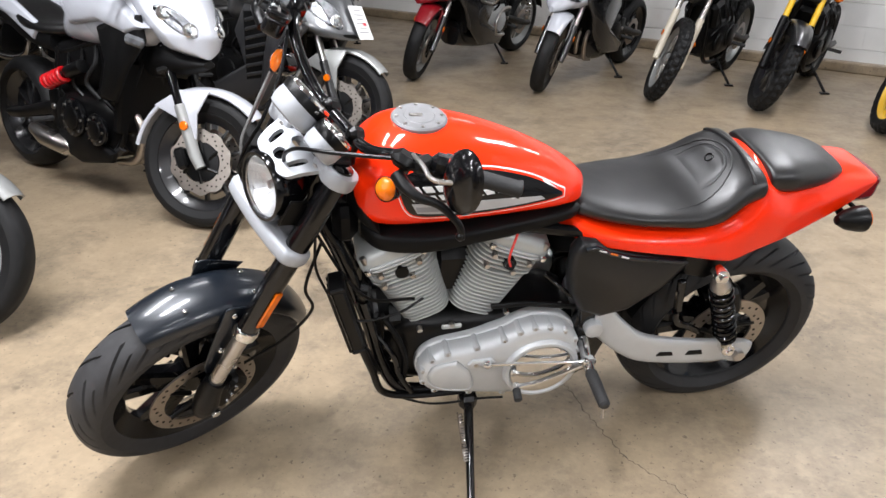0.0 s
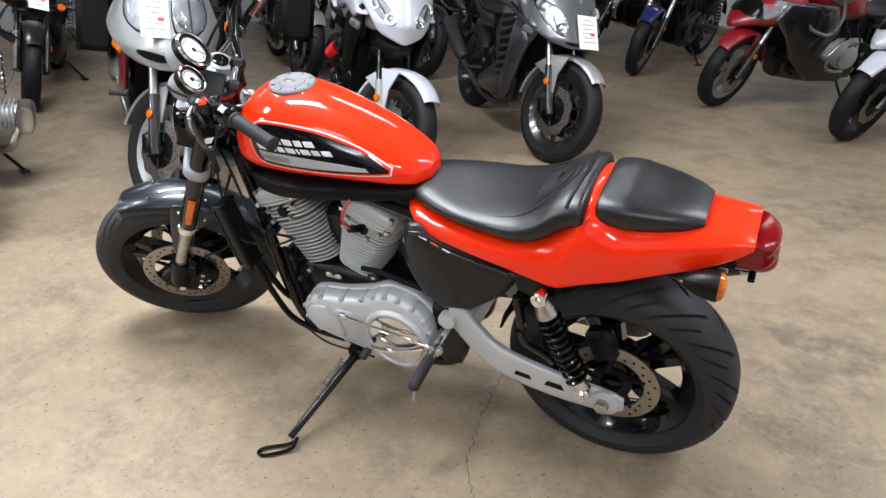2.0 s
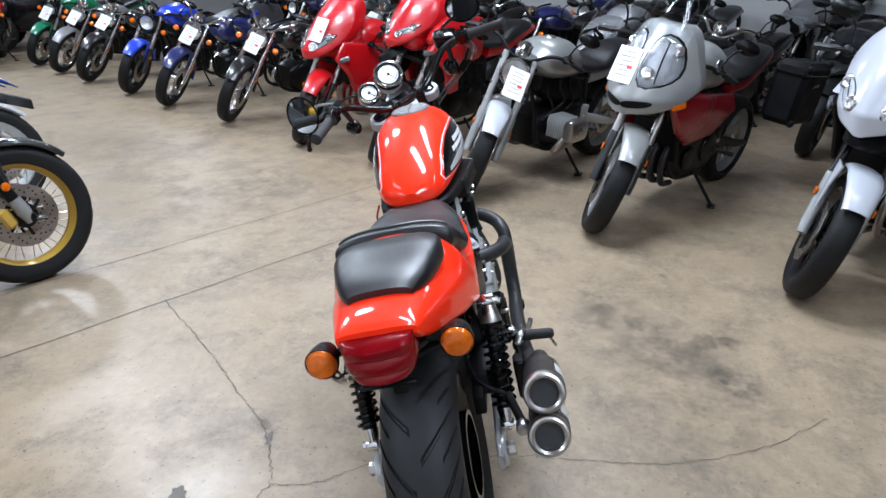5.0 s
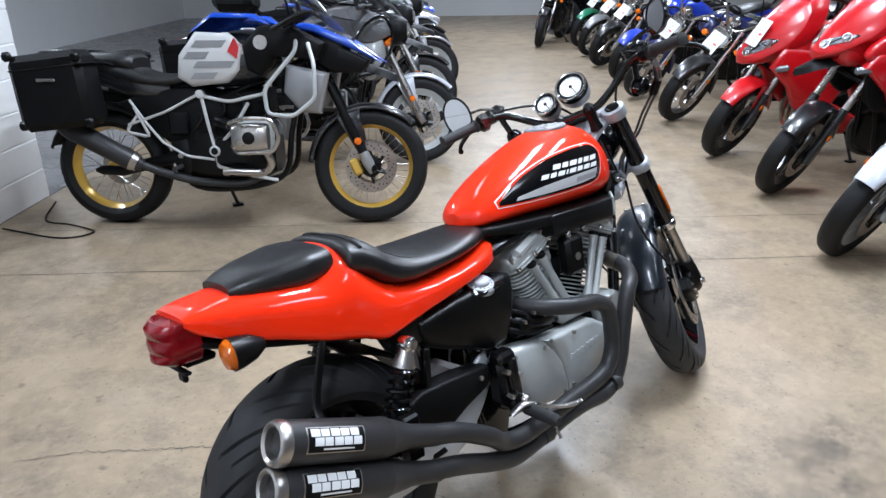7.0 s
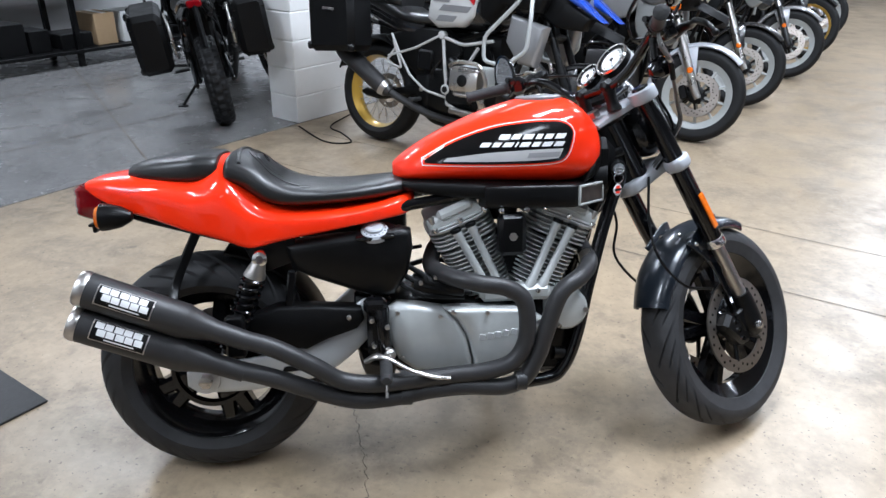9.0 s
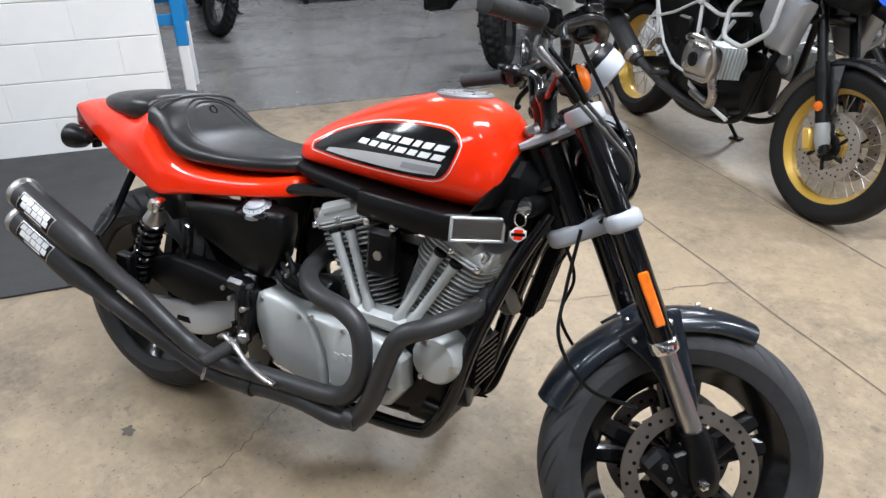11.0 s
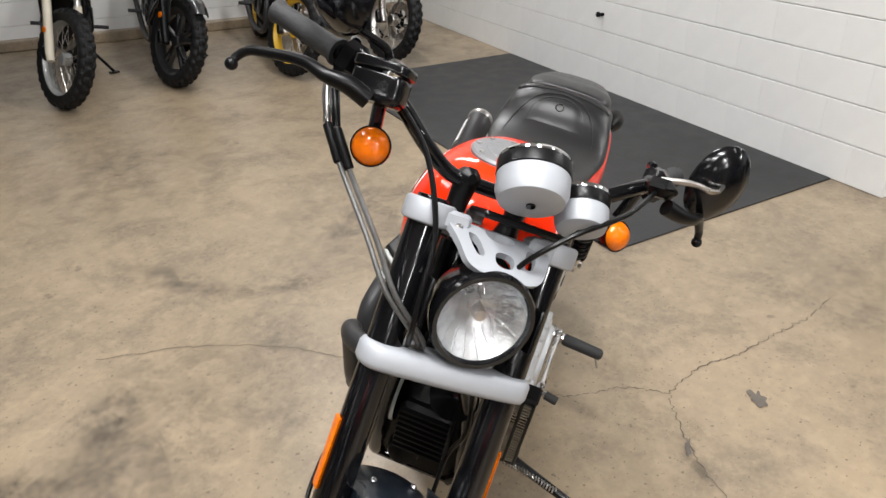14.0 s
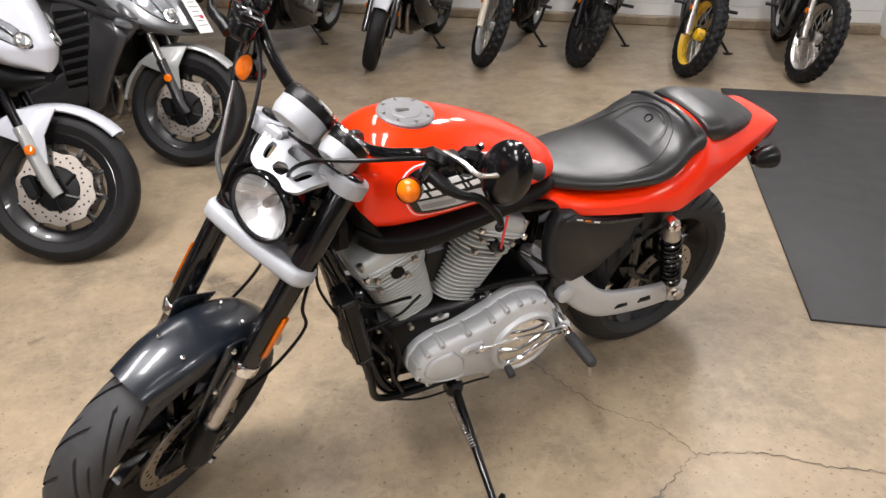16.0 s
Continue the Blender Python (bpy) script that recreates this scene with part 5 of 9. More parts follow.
s.box((0.83, 0.0, 0.60), (0.12, 0.10, 0.14), 0.02)
s.tube([(0.83, 0.0, 0.70), (0.83, -0.01, 0.78)], 0.045, 16)
hp("intake", s, "blacksatin", engine)

# oil cooler on the left down tube
s = Shape().box((1.118, 0.167, 0.606), (0.034, 0.066, 0.205), 0.006, pose(0, 0, 0, 0, 13, 0))
cooler = hp("oil_cooler", s, "blacksatin", label="finned black oil cooler on the frame")
s = Shape(Matrix.Translation((1.118, 0.167, 0.606)) @ pose(0, 0, 0, 0, 13, 0))
for i in range(22):
    hp("cooler_fin", Shape(s.place).box((0.0185, 0, -0.092 + i * 0.0088), (0.006, 0.058, 0.0042), 0.0), "steel", cooler)
s = Shape(Matrix.Translation((1.118, 0.167, 0.606)) @ pose(0, 0, 0, 0, 13, 0))
for y in (-0.030, -0.010, 0.010, 0.030):
    s.box((0.0205, y, 0), (0.007, 0.006, 0.20), 0.001)
s.box((0, 0, 0.104), (0.038, 0.070, 0.013), 0.004)
s.box((0, 0, -0.104), (0.038, 0.070, 0.013), 0.004)
hp("cooler_frame", s, "blacksatin", cooler)
s = Shape().tube([(1.095, 0.167, 0.51), (1.06, 0.155, 0.38), (1.03, 0.135, 0.27), (0.95, 0.13, 0.235), (0.80, 0.13, 0.23)], 0.010, 10, fine=30)
hp("cooler_hose", s, "blacksatin", cooler)
s = Shape().tube([(1.095, 0.150, 0.51), (1.05, 0.12, 0.36), (1.03, 0.08, 0.29)], 0.010, 10, fine=20)
hp("cooler_hose", s, "blacksatin", cooler)

# exhaust
UP = [(1.00, 0.0, 0.665), (1.045, -0.02, 0.630), (1.062, -0.075, 0.592), (1.048, -0.145, 0.580), (1.005, -0.20, 0.560), (0.955, -0.224, 0.535), (0.930, -0.228, 0.49), (0.905, -0.226, 0.41), (0.886, -0.224, 0.35), (0.850, -0.222, 0.290), (0.795, -0.222, 0.268), (0.70, -0.222, 0.275), (0.60, -0.224, 0.272), (0.50, -0.226, 0.258), (0.40, -0.238, 0.262), (0.315, -0.25, 0.292), (0.19, -0.28, 0.356), (0.10, -0.285, 0.387)]
s = Shape().tube(UP, 0.0235, 18, fine=110)
ex = hp("exhaust", s, "blackpipe", label="matte black two-into-two exhaust")
s = Shape().tube([(0.68, 0.0, 0.655), (0.635, -0.02, 0.62), (0.615, -0.08, 0.582), (0.64, -0.15, 0.575), (0.685, -0.20, 0.568), (0.735, -0.222, 0.560), (0.80, -0.226, 0.548), (0.845, -0.228, 0.515), (0.858, -0.226, 0.45), (0.850, -0.226, 0.385), (0.815, -0.226, 0.338), (0.75, -0.224, 0.318), (0.66, -0.226, 0.312), (0.50, -0.238, 0.306), (0.42, -0.25, 0.312), (0.354, -0.255, 0.330), (0.295, -0.275, 0.378), (0.20, -0.285, 0.436), (0.12, -0.288, 0.467)], 0.0235, 18, fine=110)
hp("rear_header", s, "blackpipe", ex)
for (a, b, y0, y1) in (((-0.242, 0.619), (0.055, 0.494), -0.293, -0.288), ((-0.270, 0.533), (0.042, 0.409), -0.287, -0.285)):
    p, q = Vector((a[0], y0, a[1])), Vector((b[0], y1, b[1]))
    d = (q - p)
    s = Shape().tube([p + d * 0.05, p + d * 0.06, p + d * 0.80, p + d * 0.81, p + d * 0.94, p + d * 1.02, p + d * 1.26], [0.040, 0.0435, 0.0435, 0.0415, 0.032, 0.0265, 0.0245], 32)
    hp("silencer", s, "blackpipe", ex, "matte black round silencer")
    tipm = Matrix.Translation(p) @ d.to_track_quat("Z", "Y").to_matrix().to_4x4()
    s = Shape(tipm).lathe([(0.0415, 0.028), (0.0445, 0.020), (0.0445, 0.008), (0.041, 0.0), (0.036, -0.002), (0.0305, 0.002), (0.0295, 0.012), (0.0295, 0.03)], None, 40)
    hp("end_cap", s, "steel", ex, "bright rolled silencer tip")
    s = Shape(tipm).lathe([(0.0, 0.17), (0.029, 0.17), (0.0292, 0.028)], None, 32)
    hp("baffle", s, "blackmatte", ex)
    # name plate as bars, on the outer flank
    pm = Matrix.Translation(p + d * 0.36) @ d.to_track_quat("X", "Z").to_matrix().to_4x4()

    def wrap(x0, x1, a0, a1, r, nx=3, na=7):
        sh = Shape(pm)
        rows_ = []
        for i in range(nx):
            x = x0 + (x1 - x0) * i / (nx - 1)
            rows_.append([(x, -r * math.cos(radians(a0 + (a1 - a0) * j / (na - 1))), r * math.sin(radians(a0 + (a1 - a0) * j / (na - 1)))) for j in range(na)] + [(x, -(r - 0.0012) * math.cos(radians(a0 + (a1 - a0) * j / (na - 1))), (r - 0.0012) * math.sin(radians(a0 + (a1 - a0) * j / (na - 1)))) for j in reversed(range(na))])
        return sh.rings(rows_)
    hp("name_plate", wrap(-0.066, 0.066, -14, 52, 0.0445), "steel", ex, "silver and black name plate")
    hp("plate_field", wrap(-0.063, 0.063, -11, 49, 0.0451), "blackmatte", ex)
    for a0, a1, n_, x00, step in ((27, 46, 5, -0.058, 0.0222), (5, 25, 5, -0.050, 0.0218)):
        sh = Shape()
        for i in range(n_):
            blk = wrap(x00 + step * i, x00 + step * i + step * (0.90, 0.84, 0.90, 0.86, 0.88)[i], a0, a1, 0.0457, 2, 5)
            n0 = len(sh.v)
            sh.v += blk.v
            sh.f += [tuple(k + n0 for k in f) for f in blk.f]
        hp("lettering_bar", sh, "white", ex)
    hp("small_print_bar", wrap(-0.03, 0.04, -5, -1, 0.0457, 2, 3), "white", ex)
for x, z in ((0.53, 0.306), (0.53, 0.262), (0.84, 0.285)):
    hp("pipe_clamp", Shape().tube([(x - 0.014, -0.226, z), (x + 0.014, -0.226, z)], 0.0265, 18), "blackpipe", ex)
hp("pipe_bracket", Shape().box((0.10, -0.235, 0.455), (0.05, 0.03, 0.11), 0.006), "blacksatin", ex)
hp("heat_ring", Shape().tube([(1.061, -0.085, 0.588), (1.052, -0.130, 0.581)], 0.0245, 18), "discsteel", ex, "heat-browned pipe section")

# swingarm, shocks
for sd in (1, -1):
    out = []
    for x, z, h, w, y in spl([(0.452, 0.462, 0.050, 0.030, 0.115), (0.415, 0.438, 0.064, 0.034, 0.122), (0.36, 0.388, 0.058, 0.034, 0.132), (0.29, 0.346, 0.050, 0.030, 0.142), (0.15, 0.322, 0.046, 0.026, 0.15), (0.04, 0.314, 0.042, 0.022, 0.152), (-0.02, 0.312, 0.036, 0.018, 0.152), (-0.05, 0.313, 0.020, 0.014, 0.152)], 40):
        out.append([(x, sd * y + w * 0.5 * math.copysign(abs(math.cos(a)) ** 0.55, math.cos(a)), z + h * math.copysign(abs(math.sin(a)) ** 0.55, math.sin(a))) for a in (2 * math.pi * j / 24 for j in range(24))])
    arm = hp("swingarm", Shape().rings(out), "alu", label="cast silver swingarm")
    for x, w in ((0.225, 0.055), (0.135, 0.055)):
        s = Shape().plate([(x - w / 2, 0.312 + x * 0.03), (x + w / 2, 0.316 + x * 0.03), (x + w / 2 - 0.008, 0.332 + x * 0.03), (x - w / 2 + 0.008, 0.330 + x * 0.03)], sd * (0.1665 if x < 0.2 else 0.162), sd * 0.150, 0.002)
        hp("slot", s, "blackmatte", arm)
    hp("axle_plate", Shape().rod((-0.002, sd * 0.150, 0.313), (-0.002, sd * 0.168, 0.313), 0.040, n=28, bevel=0.004), "alu", arm)
    hp("axle_nut", Shape().rod((0.002, sd * 0.166, 0.313), (0.002, sd * 0.190, 0.313), 0.019, n=6, bevel=0.003), "steel", arm)
    top, bot = Vector((0.168, sd * 0.185, 0.646)), Vector((0.052, sd * 0.178, 0.352))
    d = (top - bot)
    sh = hp("shock_absorber", Shape().tube([bot + d * 0.12, bot + d * 0.84], 0.019, 16), "blacksatin", label="black coil-over rear shock absorber")
    hp("spring", Shape().helix(bot + d * 0.16, bot + d * 0.83, 0.0275, 0.0055, 10), "blackgloss", sh, "black coil spring")
    hp("top_cup", Shape().tube([bot + d * 0.83, bot + d * 0.85, bot + d * 0.93, top], [0.028, 0.028, 0.020, 0.015], 20), "steel", sh, "bright top cup")
    for c in (top, bot):
        s = Shape()
        s.rod(c - Vector((0, 0.017, 0)), c + Vector((0, 0.017, 0)), 0.020, n=18, bevel=0.004)
        s.rod(c + Vector((0, sd * 0.015, 0)), c + Vector((0, sd * 0.026, 0)), 0.011, n=6)
        if c is bot:
            s.tube([bot, bot + d * 0.14], [0.017, 0.022], 14)
        hp("shock_eye", s, "chrome", sh)
    s = Shape().box((0.235, sd * 0.15, 0.545), (0.022, 0.018, 0.115), 0.004, pose(0, 0, 0, 0, 8, 0))
    s.tube([(0.235, sd * 0.155, 0.49), (0.22, sd * 0.155, 0.45), (0.17, sd * 0.15, 0.42), (0.14, sd * 0.15, 0.40)], 0.010, 8, fine=12)
    hp("passenger_peg_bracket", s, "blackgloss", frame_)
s = Shape().box((0.43, 0, 0.40), (0.07, 0.22, 0.10), 0.02)
hp("swingarm_pivot", s, "alu")
s = Shape().rod((0.455, 0.12, 0.44), (0.455, 0.15, 0.44), 0.026, n=24, bevel=0.004)
hp("pivot_cap", s, "alu")
s = Shape().plate([(0.08, 0.430), (0.20, 0.392), (0.27, 0.385), (0.33, 0.412), (0.405, 0.436), (0.425, 0.46), (0.418, 0.492), (0.30, 0.503), (0.20, 0.506), (0.10, 0.470)], -0.172, -0.105, 0.008)
hp("belt_cover_bolt", Shape().rod((0.385, -0.170, 0.470), (0.385, -0.178, 0.470), 0.007, n=8, bevel=0.002), "steel")
s.plate([(0.04, 0.40), (0.12, 0.40), (0.12, 0.46), (0.05, 0.44)], -0.135, -0.105, 0.005)
hp("belt_guard", s, "blackmatte", label="matte black belt guard")
s = Shape().box((0.03, 0.085, 0.45), (0.07, 0.05, 0.10), 0.012, pose(0, 0, 0, 0, 20, 0))
hp("rear_caliper", s, "blacksatin", label="black rear brake caliper")

# side covers
out = []
s = Shape().plate([(0.222, 0.672), (0.30, 0.684), (0.393, 0.703), (0.47, 0.728), (0.508, 0.752), (0.542, 0.750), (0.562, 0.715), (0.562, 0.650), (0.550, 0.585), (0.514, 0.518), (0.452, 0.488), (0.375, 0.505), (0.285, 0.578)], 0.095, 0.155, 0.020)
M["charcoal"] = mat("satin charcoal plastic", (0.0075, 0.0078, 0.0085), 0.36, var=0.12, scale=70, bump=0.05, spec=0.4)
cov = hp("left_side_cover", s, "charcoal", label="satin black side cover")
s = Shape().plate([(0.26, 0.672), (0.393, 0.696), (0.47, 0.720), (0.506, 0.742), (0.536, 0.738), (0.534, 0.728), (0.506, 0.730), (0.47, 0.708), (0.393, 0.684), (0.26, 0.663)], 0.135, 0.1575, 0.003)
hp("cover_edge", s, "slate", cov)
for k, key_ in enumerate(("paper", "amber", "paper")):
    hp("label_bar", Shape().box((0.492 - k * 0.032, 0.1572, 0.728 - k * 0.0125), (0.022, 0.002, 0.004), 0.0, pose(0, 0, 0, 0, -20, 0)), key_, cov)
s = Shape().plate([(0.225, 0.672), (0.36, 0.688), (0.45, 0.694), (0.53, 0.704), (0.558, 0.696), (0.562, 0.650), (0.548, 0.580), (0.510, 0.522), (0.46, 0.516), (0.38, 0.545), (0.30, 0.575), (0.245, 0.602), (0.23, 0.64)], -0.160, -0.085, 0.018)
oil = hp("oil_tank", s, "blacksatin", label="satin black oil tank")
OC = Matrix.Translation((0.462, -0.136, 0.698)) @ pose(0, 0, 0, 24, -3, 0)
hp("oil_cap", Shape(OC).lathe([(0.0, 0.013), (0.020, 0.013), (0.024, 0.010), (0.025, 0.004), (0.035, 0.002), (0.040, -0.004), (0.040, -0.016)], None, 32), "clamp", oil, "bright round oil filler cap")
hp("cap_collar", Shape(OC).plate([(-0.052, -0.03), (-0.03, -0.04), (0.05, -0.034), (0.056, 0.02), (0.03, 0.038), (-0.045, 0.034)], -0.010, 0.0, 0.003, 0, Matrix(((1, 0, 0, 0), (0, 0, 1, 0), (0, 1, 0, 0), (0, 0, 0, 1)))), "blackgloss", oil)
for i in range(16):
    a = 2 * math.pi * i / 16
    hp("cap_notch", Shape(OC).box((0.0295 * math.cos(a), 0.0295 * math.sin(a), 0.003), (0.003, 0.003, 0.002), 0.0), "blackmatte", oil)

# pegs, levers
for sd in (1, -1):
    s = Shape()
    a, b = Vector((0.478, sd * 0.215, 0.362)), Vector((0.476, sd * 0.335, 0.352))
    s.tube([a, a + (b - a) * 0.1, b - (b - a) * 0.06, b], [0.010, 0.017, 0.016, 0.010], 14)
    pg = hp("foot_peg", s, "grip", label="rubber foot peg")
    hp("peg_feeler", Shape().rod(b - Vector((0, sd * 0.015, 0.012)), b + Vector((0, sd * 0.0, -0.045)), 0.004, n=8), "steel", pg)
    s = Shape().tube([(0.478, sd * 0.22, 0.362), (0.476, sd * 0.17, 0.372), (0.47, sd * 0.12, 0.385)], [0.014, 0.015, 0.018], 12)
    s.box((0.475, sd * 0.19, 0.366), (0.04, 0.03, 0.036), 0.008)
    hp("peg_mount", s, "chrome" if sd > 0 else "blacksatin", pg)
s = Shape().tube([(0.50, 0.205, 0.375), (0.56, 0.205, 0.345), (0.62, 0.208, 0.325), (0.68, 0.215, 0.325)], [0.009, 0.0075, 0.0075, 0.008], 10, fine=20)
s.rod((0.678, 0.205, 0.325), (0.682, 0.25, 0.32), 0.009, n=12)
lev = hp("gear_lever", s, "chrome", label="chrome gear lever with linkage")
s = Shape().rod((0.49, 0.205, 0.385), (0.765, 0.205, 0.415), 0.0048, n=10)
s.ball((0.765, 0.205, 0.415), 0.012, 12)
s.ball((0.49, 0.205, 0.385), 0.011, 12)
s.tube([(0.765, 0.205, 0.415), (0.77, 0.195, 0.395), (0.775, 0.17, 0.39)], 0.007, 8)
hp("gear_linkage", s, "chrome", lev)
hp("toe_rubber", Shape().rod((0.681, 0.222, 0.3235), (0.684, 0.256, 0.3185), 0.0115, n=12, bevel=0.003), "grip", lev)
s = Shape().tube([(0.425, -0.222, 0.362), (0.455, -0.235, 0.380), (0.49, -0.245, 0.372), (0.54, -0.255, 0.345), (0.60, -0.262, 0.326), (0.645, -0.268, 0.322)], [0.010, 0.012, 0.009, 0.007, 0.009, 0.008], 12, fine=24, flat=0.7)
s.ball((0.49, -0.21, 0.375), 0.017, 12)
hp("brake_pedal", s, "steel", label="bright rear brake pedal")
s = Shape().box((0.462, -0.165, 0.43), (0.060, 0.06, 0.15), 0.014)
s.rod((0.48, -0.195, 0.36), (0.47, -0.195, 0.50), 0.018, n=16, bevel=0.004)
s.box((0.455, -0.185, 0.505), (0.062, 0.05, 0.035), 0.010)
mc_ = hp("rear_master_cylinder", s, "blackgloss", label="black rear brake cylinder")
for x, z in ((0.445, 0.47), (0.485, 0.45), (0.45, 0.40), (0.485, 0.39)):
    hp("bolt", Shape().rod((x, -0.19, z), (x, -0.216, z), 0.007, n=8, bevel=0.002), "steel", mc_)

# side stand
inv = HERO.inverted()
tip = inv @ Vector((0.045, 1.150, 0.012))
mid = Vector((0.79, 0.16, 0.195))
s = Shape().tube([mid, mid + (tip - mid) * 0.5, tip + (mid - tip) * 0.10], [0.014, 0.0115, 0.010], 12)
s.box(mid + Vector((0, -0.02, 0.01)), (0.05, 0.05, 0.05), 0.01)
stand = hp("side_stand", s, "blackgloss", label="black side stand, folded down")
sole = HERO.inverted() @ Matrix.Translation((0.045, 1.150, 0.006)) @ pose(0, 0, 0, 0, 0, 60)
s = Shape(sole)
s.tube([(0.045, 0, 0.03), (0.02, -0.012, 0.004), (-0.05, -0.016, 0.0), (-0.068, 0.0, 0.0), (-0.05, 0.016, 0.0), (0.02, 0.012, 0.004), (0.045, 0, 0.03)], 0.0055, 8, fine=40)
hp("stand_foot", s, "blackgloss", stand)
s = Shape().helix(mid + Vector((0.03, 0.02, 0.0)), mid + (tip - mid) * 0.45 + Vector((0.012, 0.012, 0.01)), 0.007, 0.0018, 18, 5)
hp("stand_spring", s, "steel", stand)

# cables and hoses
def F_(x, y, z):
    return FORK @ Vector((x, y, z))


for k, pts in enumerate((
        [F_(0.03, -0.29, 0.935), F_(0.005, -0.295, 0.90), F_(0.035, -0.28, 0.848), F_(0.055, -0.25, 0.80), F_(0.105, -0.19, 0.715), F_(0.135, -0.145, 0.65), F_(0.12, -0.07, 0.59), F_(0.04, -0.05, 0.56)],
        [F_(0.05, -0.275, 0.935), F_(0.025, -0.285, 0.895), F_(0.052, -0.268, 0.845), F_(0.072, -0.236, 0.795), F_(0.118, -0.178, 0.715), F_(0.142, -0.133, 0.65), F_(0.12, -0.06, 0.59), F_(0.04, -0.04, 0.56)],
        [F_(0.10, -0.215, 0.915), F_(0.125, -0.15, 0.85), F_(0.148, -0.108, 0.75), F_(0.158, -0.103, 0.66), F_(0.14, -0.09, 0.60), F_(0.06, -0.06, 0.56)],
        [F_(0.12, 0.235, 0.925), F_(0.19, 0.15, 0.865), F_(0.20, 0.06, 0.80), F_(0.15, 0.02, 0.72), F_(0.04, 0.06, 0.60), Vector((1.08, 0.12, 0.62)), Vector((0.95, 0.13, 0.60))],
        [F_(0.05, 0.10, 0.60), Vector((1.18, 0.13, 0.70)), Vector((1.11, 0.18, 0.60)), Vector((1.0, 0.16, 0.585)), Vector((0.93, 0.14, 0.61))],
        [F_(0.02, -0.06, 0.56), F_(-0.05, -0.05, 0.45), F_(-0.10, -0.07, 0.36), F_(-0.08, -0.09, 0.25), F_(0.0, -0.10, 0.18)],
        [F_(0.0, 0.09, 0.56), F_(0.0, 0.12, 0.44), F_(-0.06, 0.13, 0.36), F_(-0.04, 0.12, 0.24), F_(0.02, 0.10, 0.14)],
        [Vector((1.03, 0.12, 0.25)), Vector((0.90, 0.15, 0.215)), Vector((0.76, 0.16, 0.225)), Vector((0.70, 0.18, 0.245))])):
    hp("cable", Shape().tube(pts, 0.0042 if k not in (4, 7) else 0.0034, 8, fine=50), "cablegrey" if k < 2 else "blacksatin", label="grey braided control cable" if k < 2 else "black control cable")
for a, b in (((0.035, -0.28, 0.848), (0.055, -0.25, 0.80)), ((0.052, -0.268, 0.845), (0.072, -0.236, 0.795))):
    hp("cable_sleeve", Shape().rod(F_(*a), F_(*b), 0.0075, n=12, bevel=0.002), "blackmatte", label="black adjuster sleeve on a cable")
for a, b in (((0.012, -0.294, 0.905), (0.034, -0.281, 0.850)), ((0.030, -0.284, 0.900), (0.051, -0.269, 0.847))):
    hp("cable_end", Shape().rod(F_(*a), F_(*b), 0.0062, n=10, bevel=0.001), "steel" if a[0] < 0.02 else "blacksatin", label="metal cable end")
# ignition switch with key and fob
s = Shape().rod((1.155, -0.02, 0.835), (1.142, -0.088, 0.835), 0.022, n=18, bevel=0.004)
ign = hp("ignition_switch", s, "blacksatin", label="ignition switch with key and fob")
s = Shape().rod((1.143, -0.086, 0.835), (1.141, -0.097, 0.835), 0.016, n=16)
s.box((1.140, -0.106, 0.833), (0.020, 0.018, 0.004), 0.001)
s.tube([(1.138 + 0.013 * math.cos(a), -0.104, 0.812 + 0.015 * math.sin(a)) for a in (2 * math.pi * i / 14 for i in range(14))], 0.0015, 6, loop=True)
hp("key", s, "chrome", ign)
FOB = Matrix.Translation((1.137, -0.102, 0.779)) @ pose(0, 0, 0, 90, 0, 35) @ Matrix.Scale(0.68, 4)
s = Shape(FOB)
slab(s, [(-0.026, -0.007), (-0.012, -0.02), (0.0, -0.026), (0.012, -0.02), (0.026, -0.007), (0.026, 0.007), (0.012, 0.02), (0.0, 0.026), (-0.012, 0.02), (-0.026, 0.007)], -0.002, 0.002, 0.0008)
hp("fob", s, "white", ign, "shield-shaped key fob in orange and white")
s = Shape(FOB)
slab(s, [(-0.014, -0.016), (0.014, -0.016), (0.014, 0.016), (-0.014, 0.016)], -0.0028, 0.0028, 0.0)
hp("fob_shield", s, "orange", ign)
s = Shape(FOB)
slab(s, [(-0.022, -0.005), (0.022, -0.005), (0.022, 0.005), (-0.022, 0.005)], -0.0034, 0.0034, 0.0)
hp("fob_band", s, "blackmatte", ign)
s = Shape().rod((1.085, -0.05, 0.81), (1.12, -0.06, 0.81), 0.04, n=20)
s.box((1.10, -0.03, 0.86), (0.09, 0.10, 0.12), 0.03)
s.box((1.11, 0.05, 0.80), (0.06, 0.08, 0.10), 0.02)
hp("head_bracket", s, "blackmatte", frame_)
s = Shape(Matrix.Translation((1.062, 0.05, 0.575)) @ pose(0, 0, 0, 0, 70, 0)).lathe([(0.0, 0.0), (0.045, 0.0), (0.052, 0.01), (0.05, 0.03), (0.0, 0.036)], None, 28)
hp("horn", s, "blackgloss", label="round black horn")
s = Shape().box((1.035, 0.0, 0.42), (0.04, 0.12, 0.13), 0.012)
hp("regulator", s, "blacksatin", label="black finned regulator")
hp("engine_mount", Shape().box((0.99, 0, 0.41), (0.09, 0.16, 0.20), 0.03), "blacksatin", frame_)
s = Shape()
for i in range(8):
    s.box((1.058, 0.0, 0.368 + i * 0.015), (0.012, 0.11, 0.005), 0.0)
hp("regulator_ribbing", s, "blacksatin", frame_)

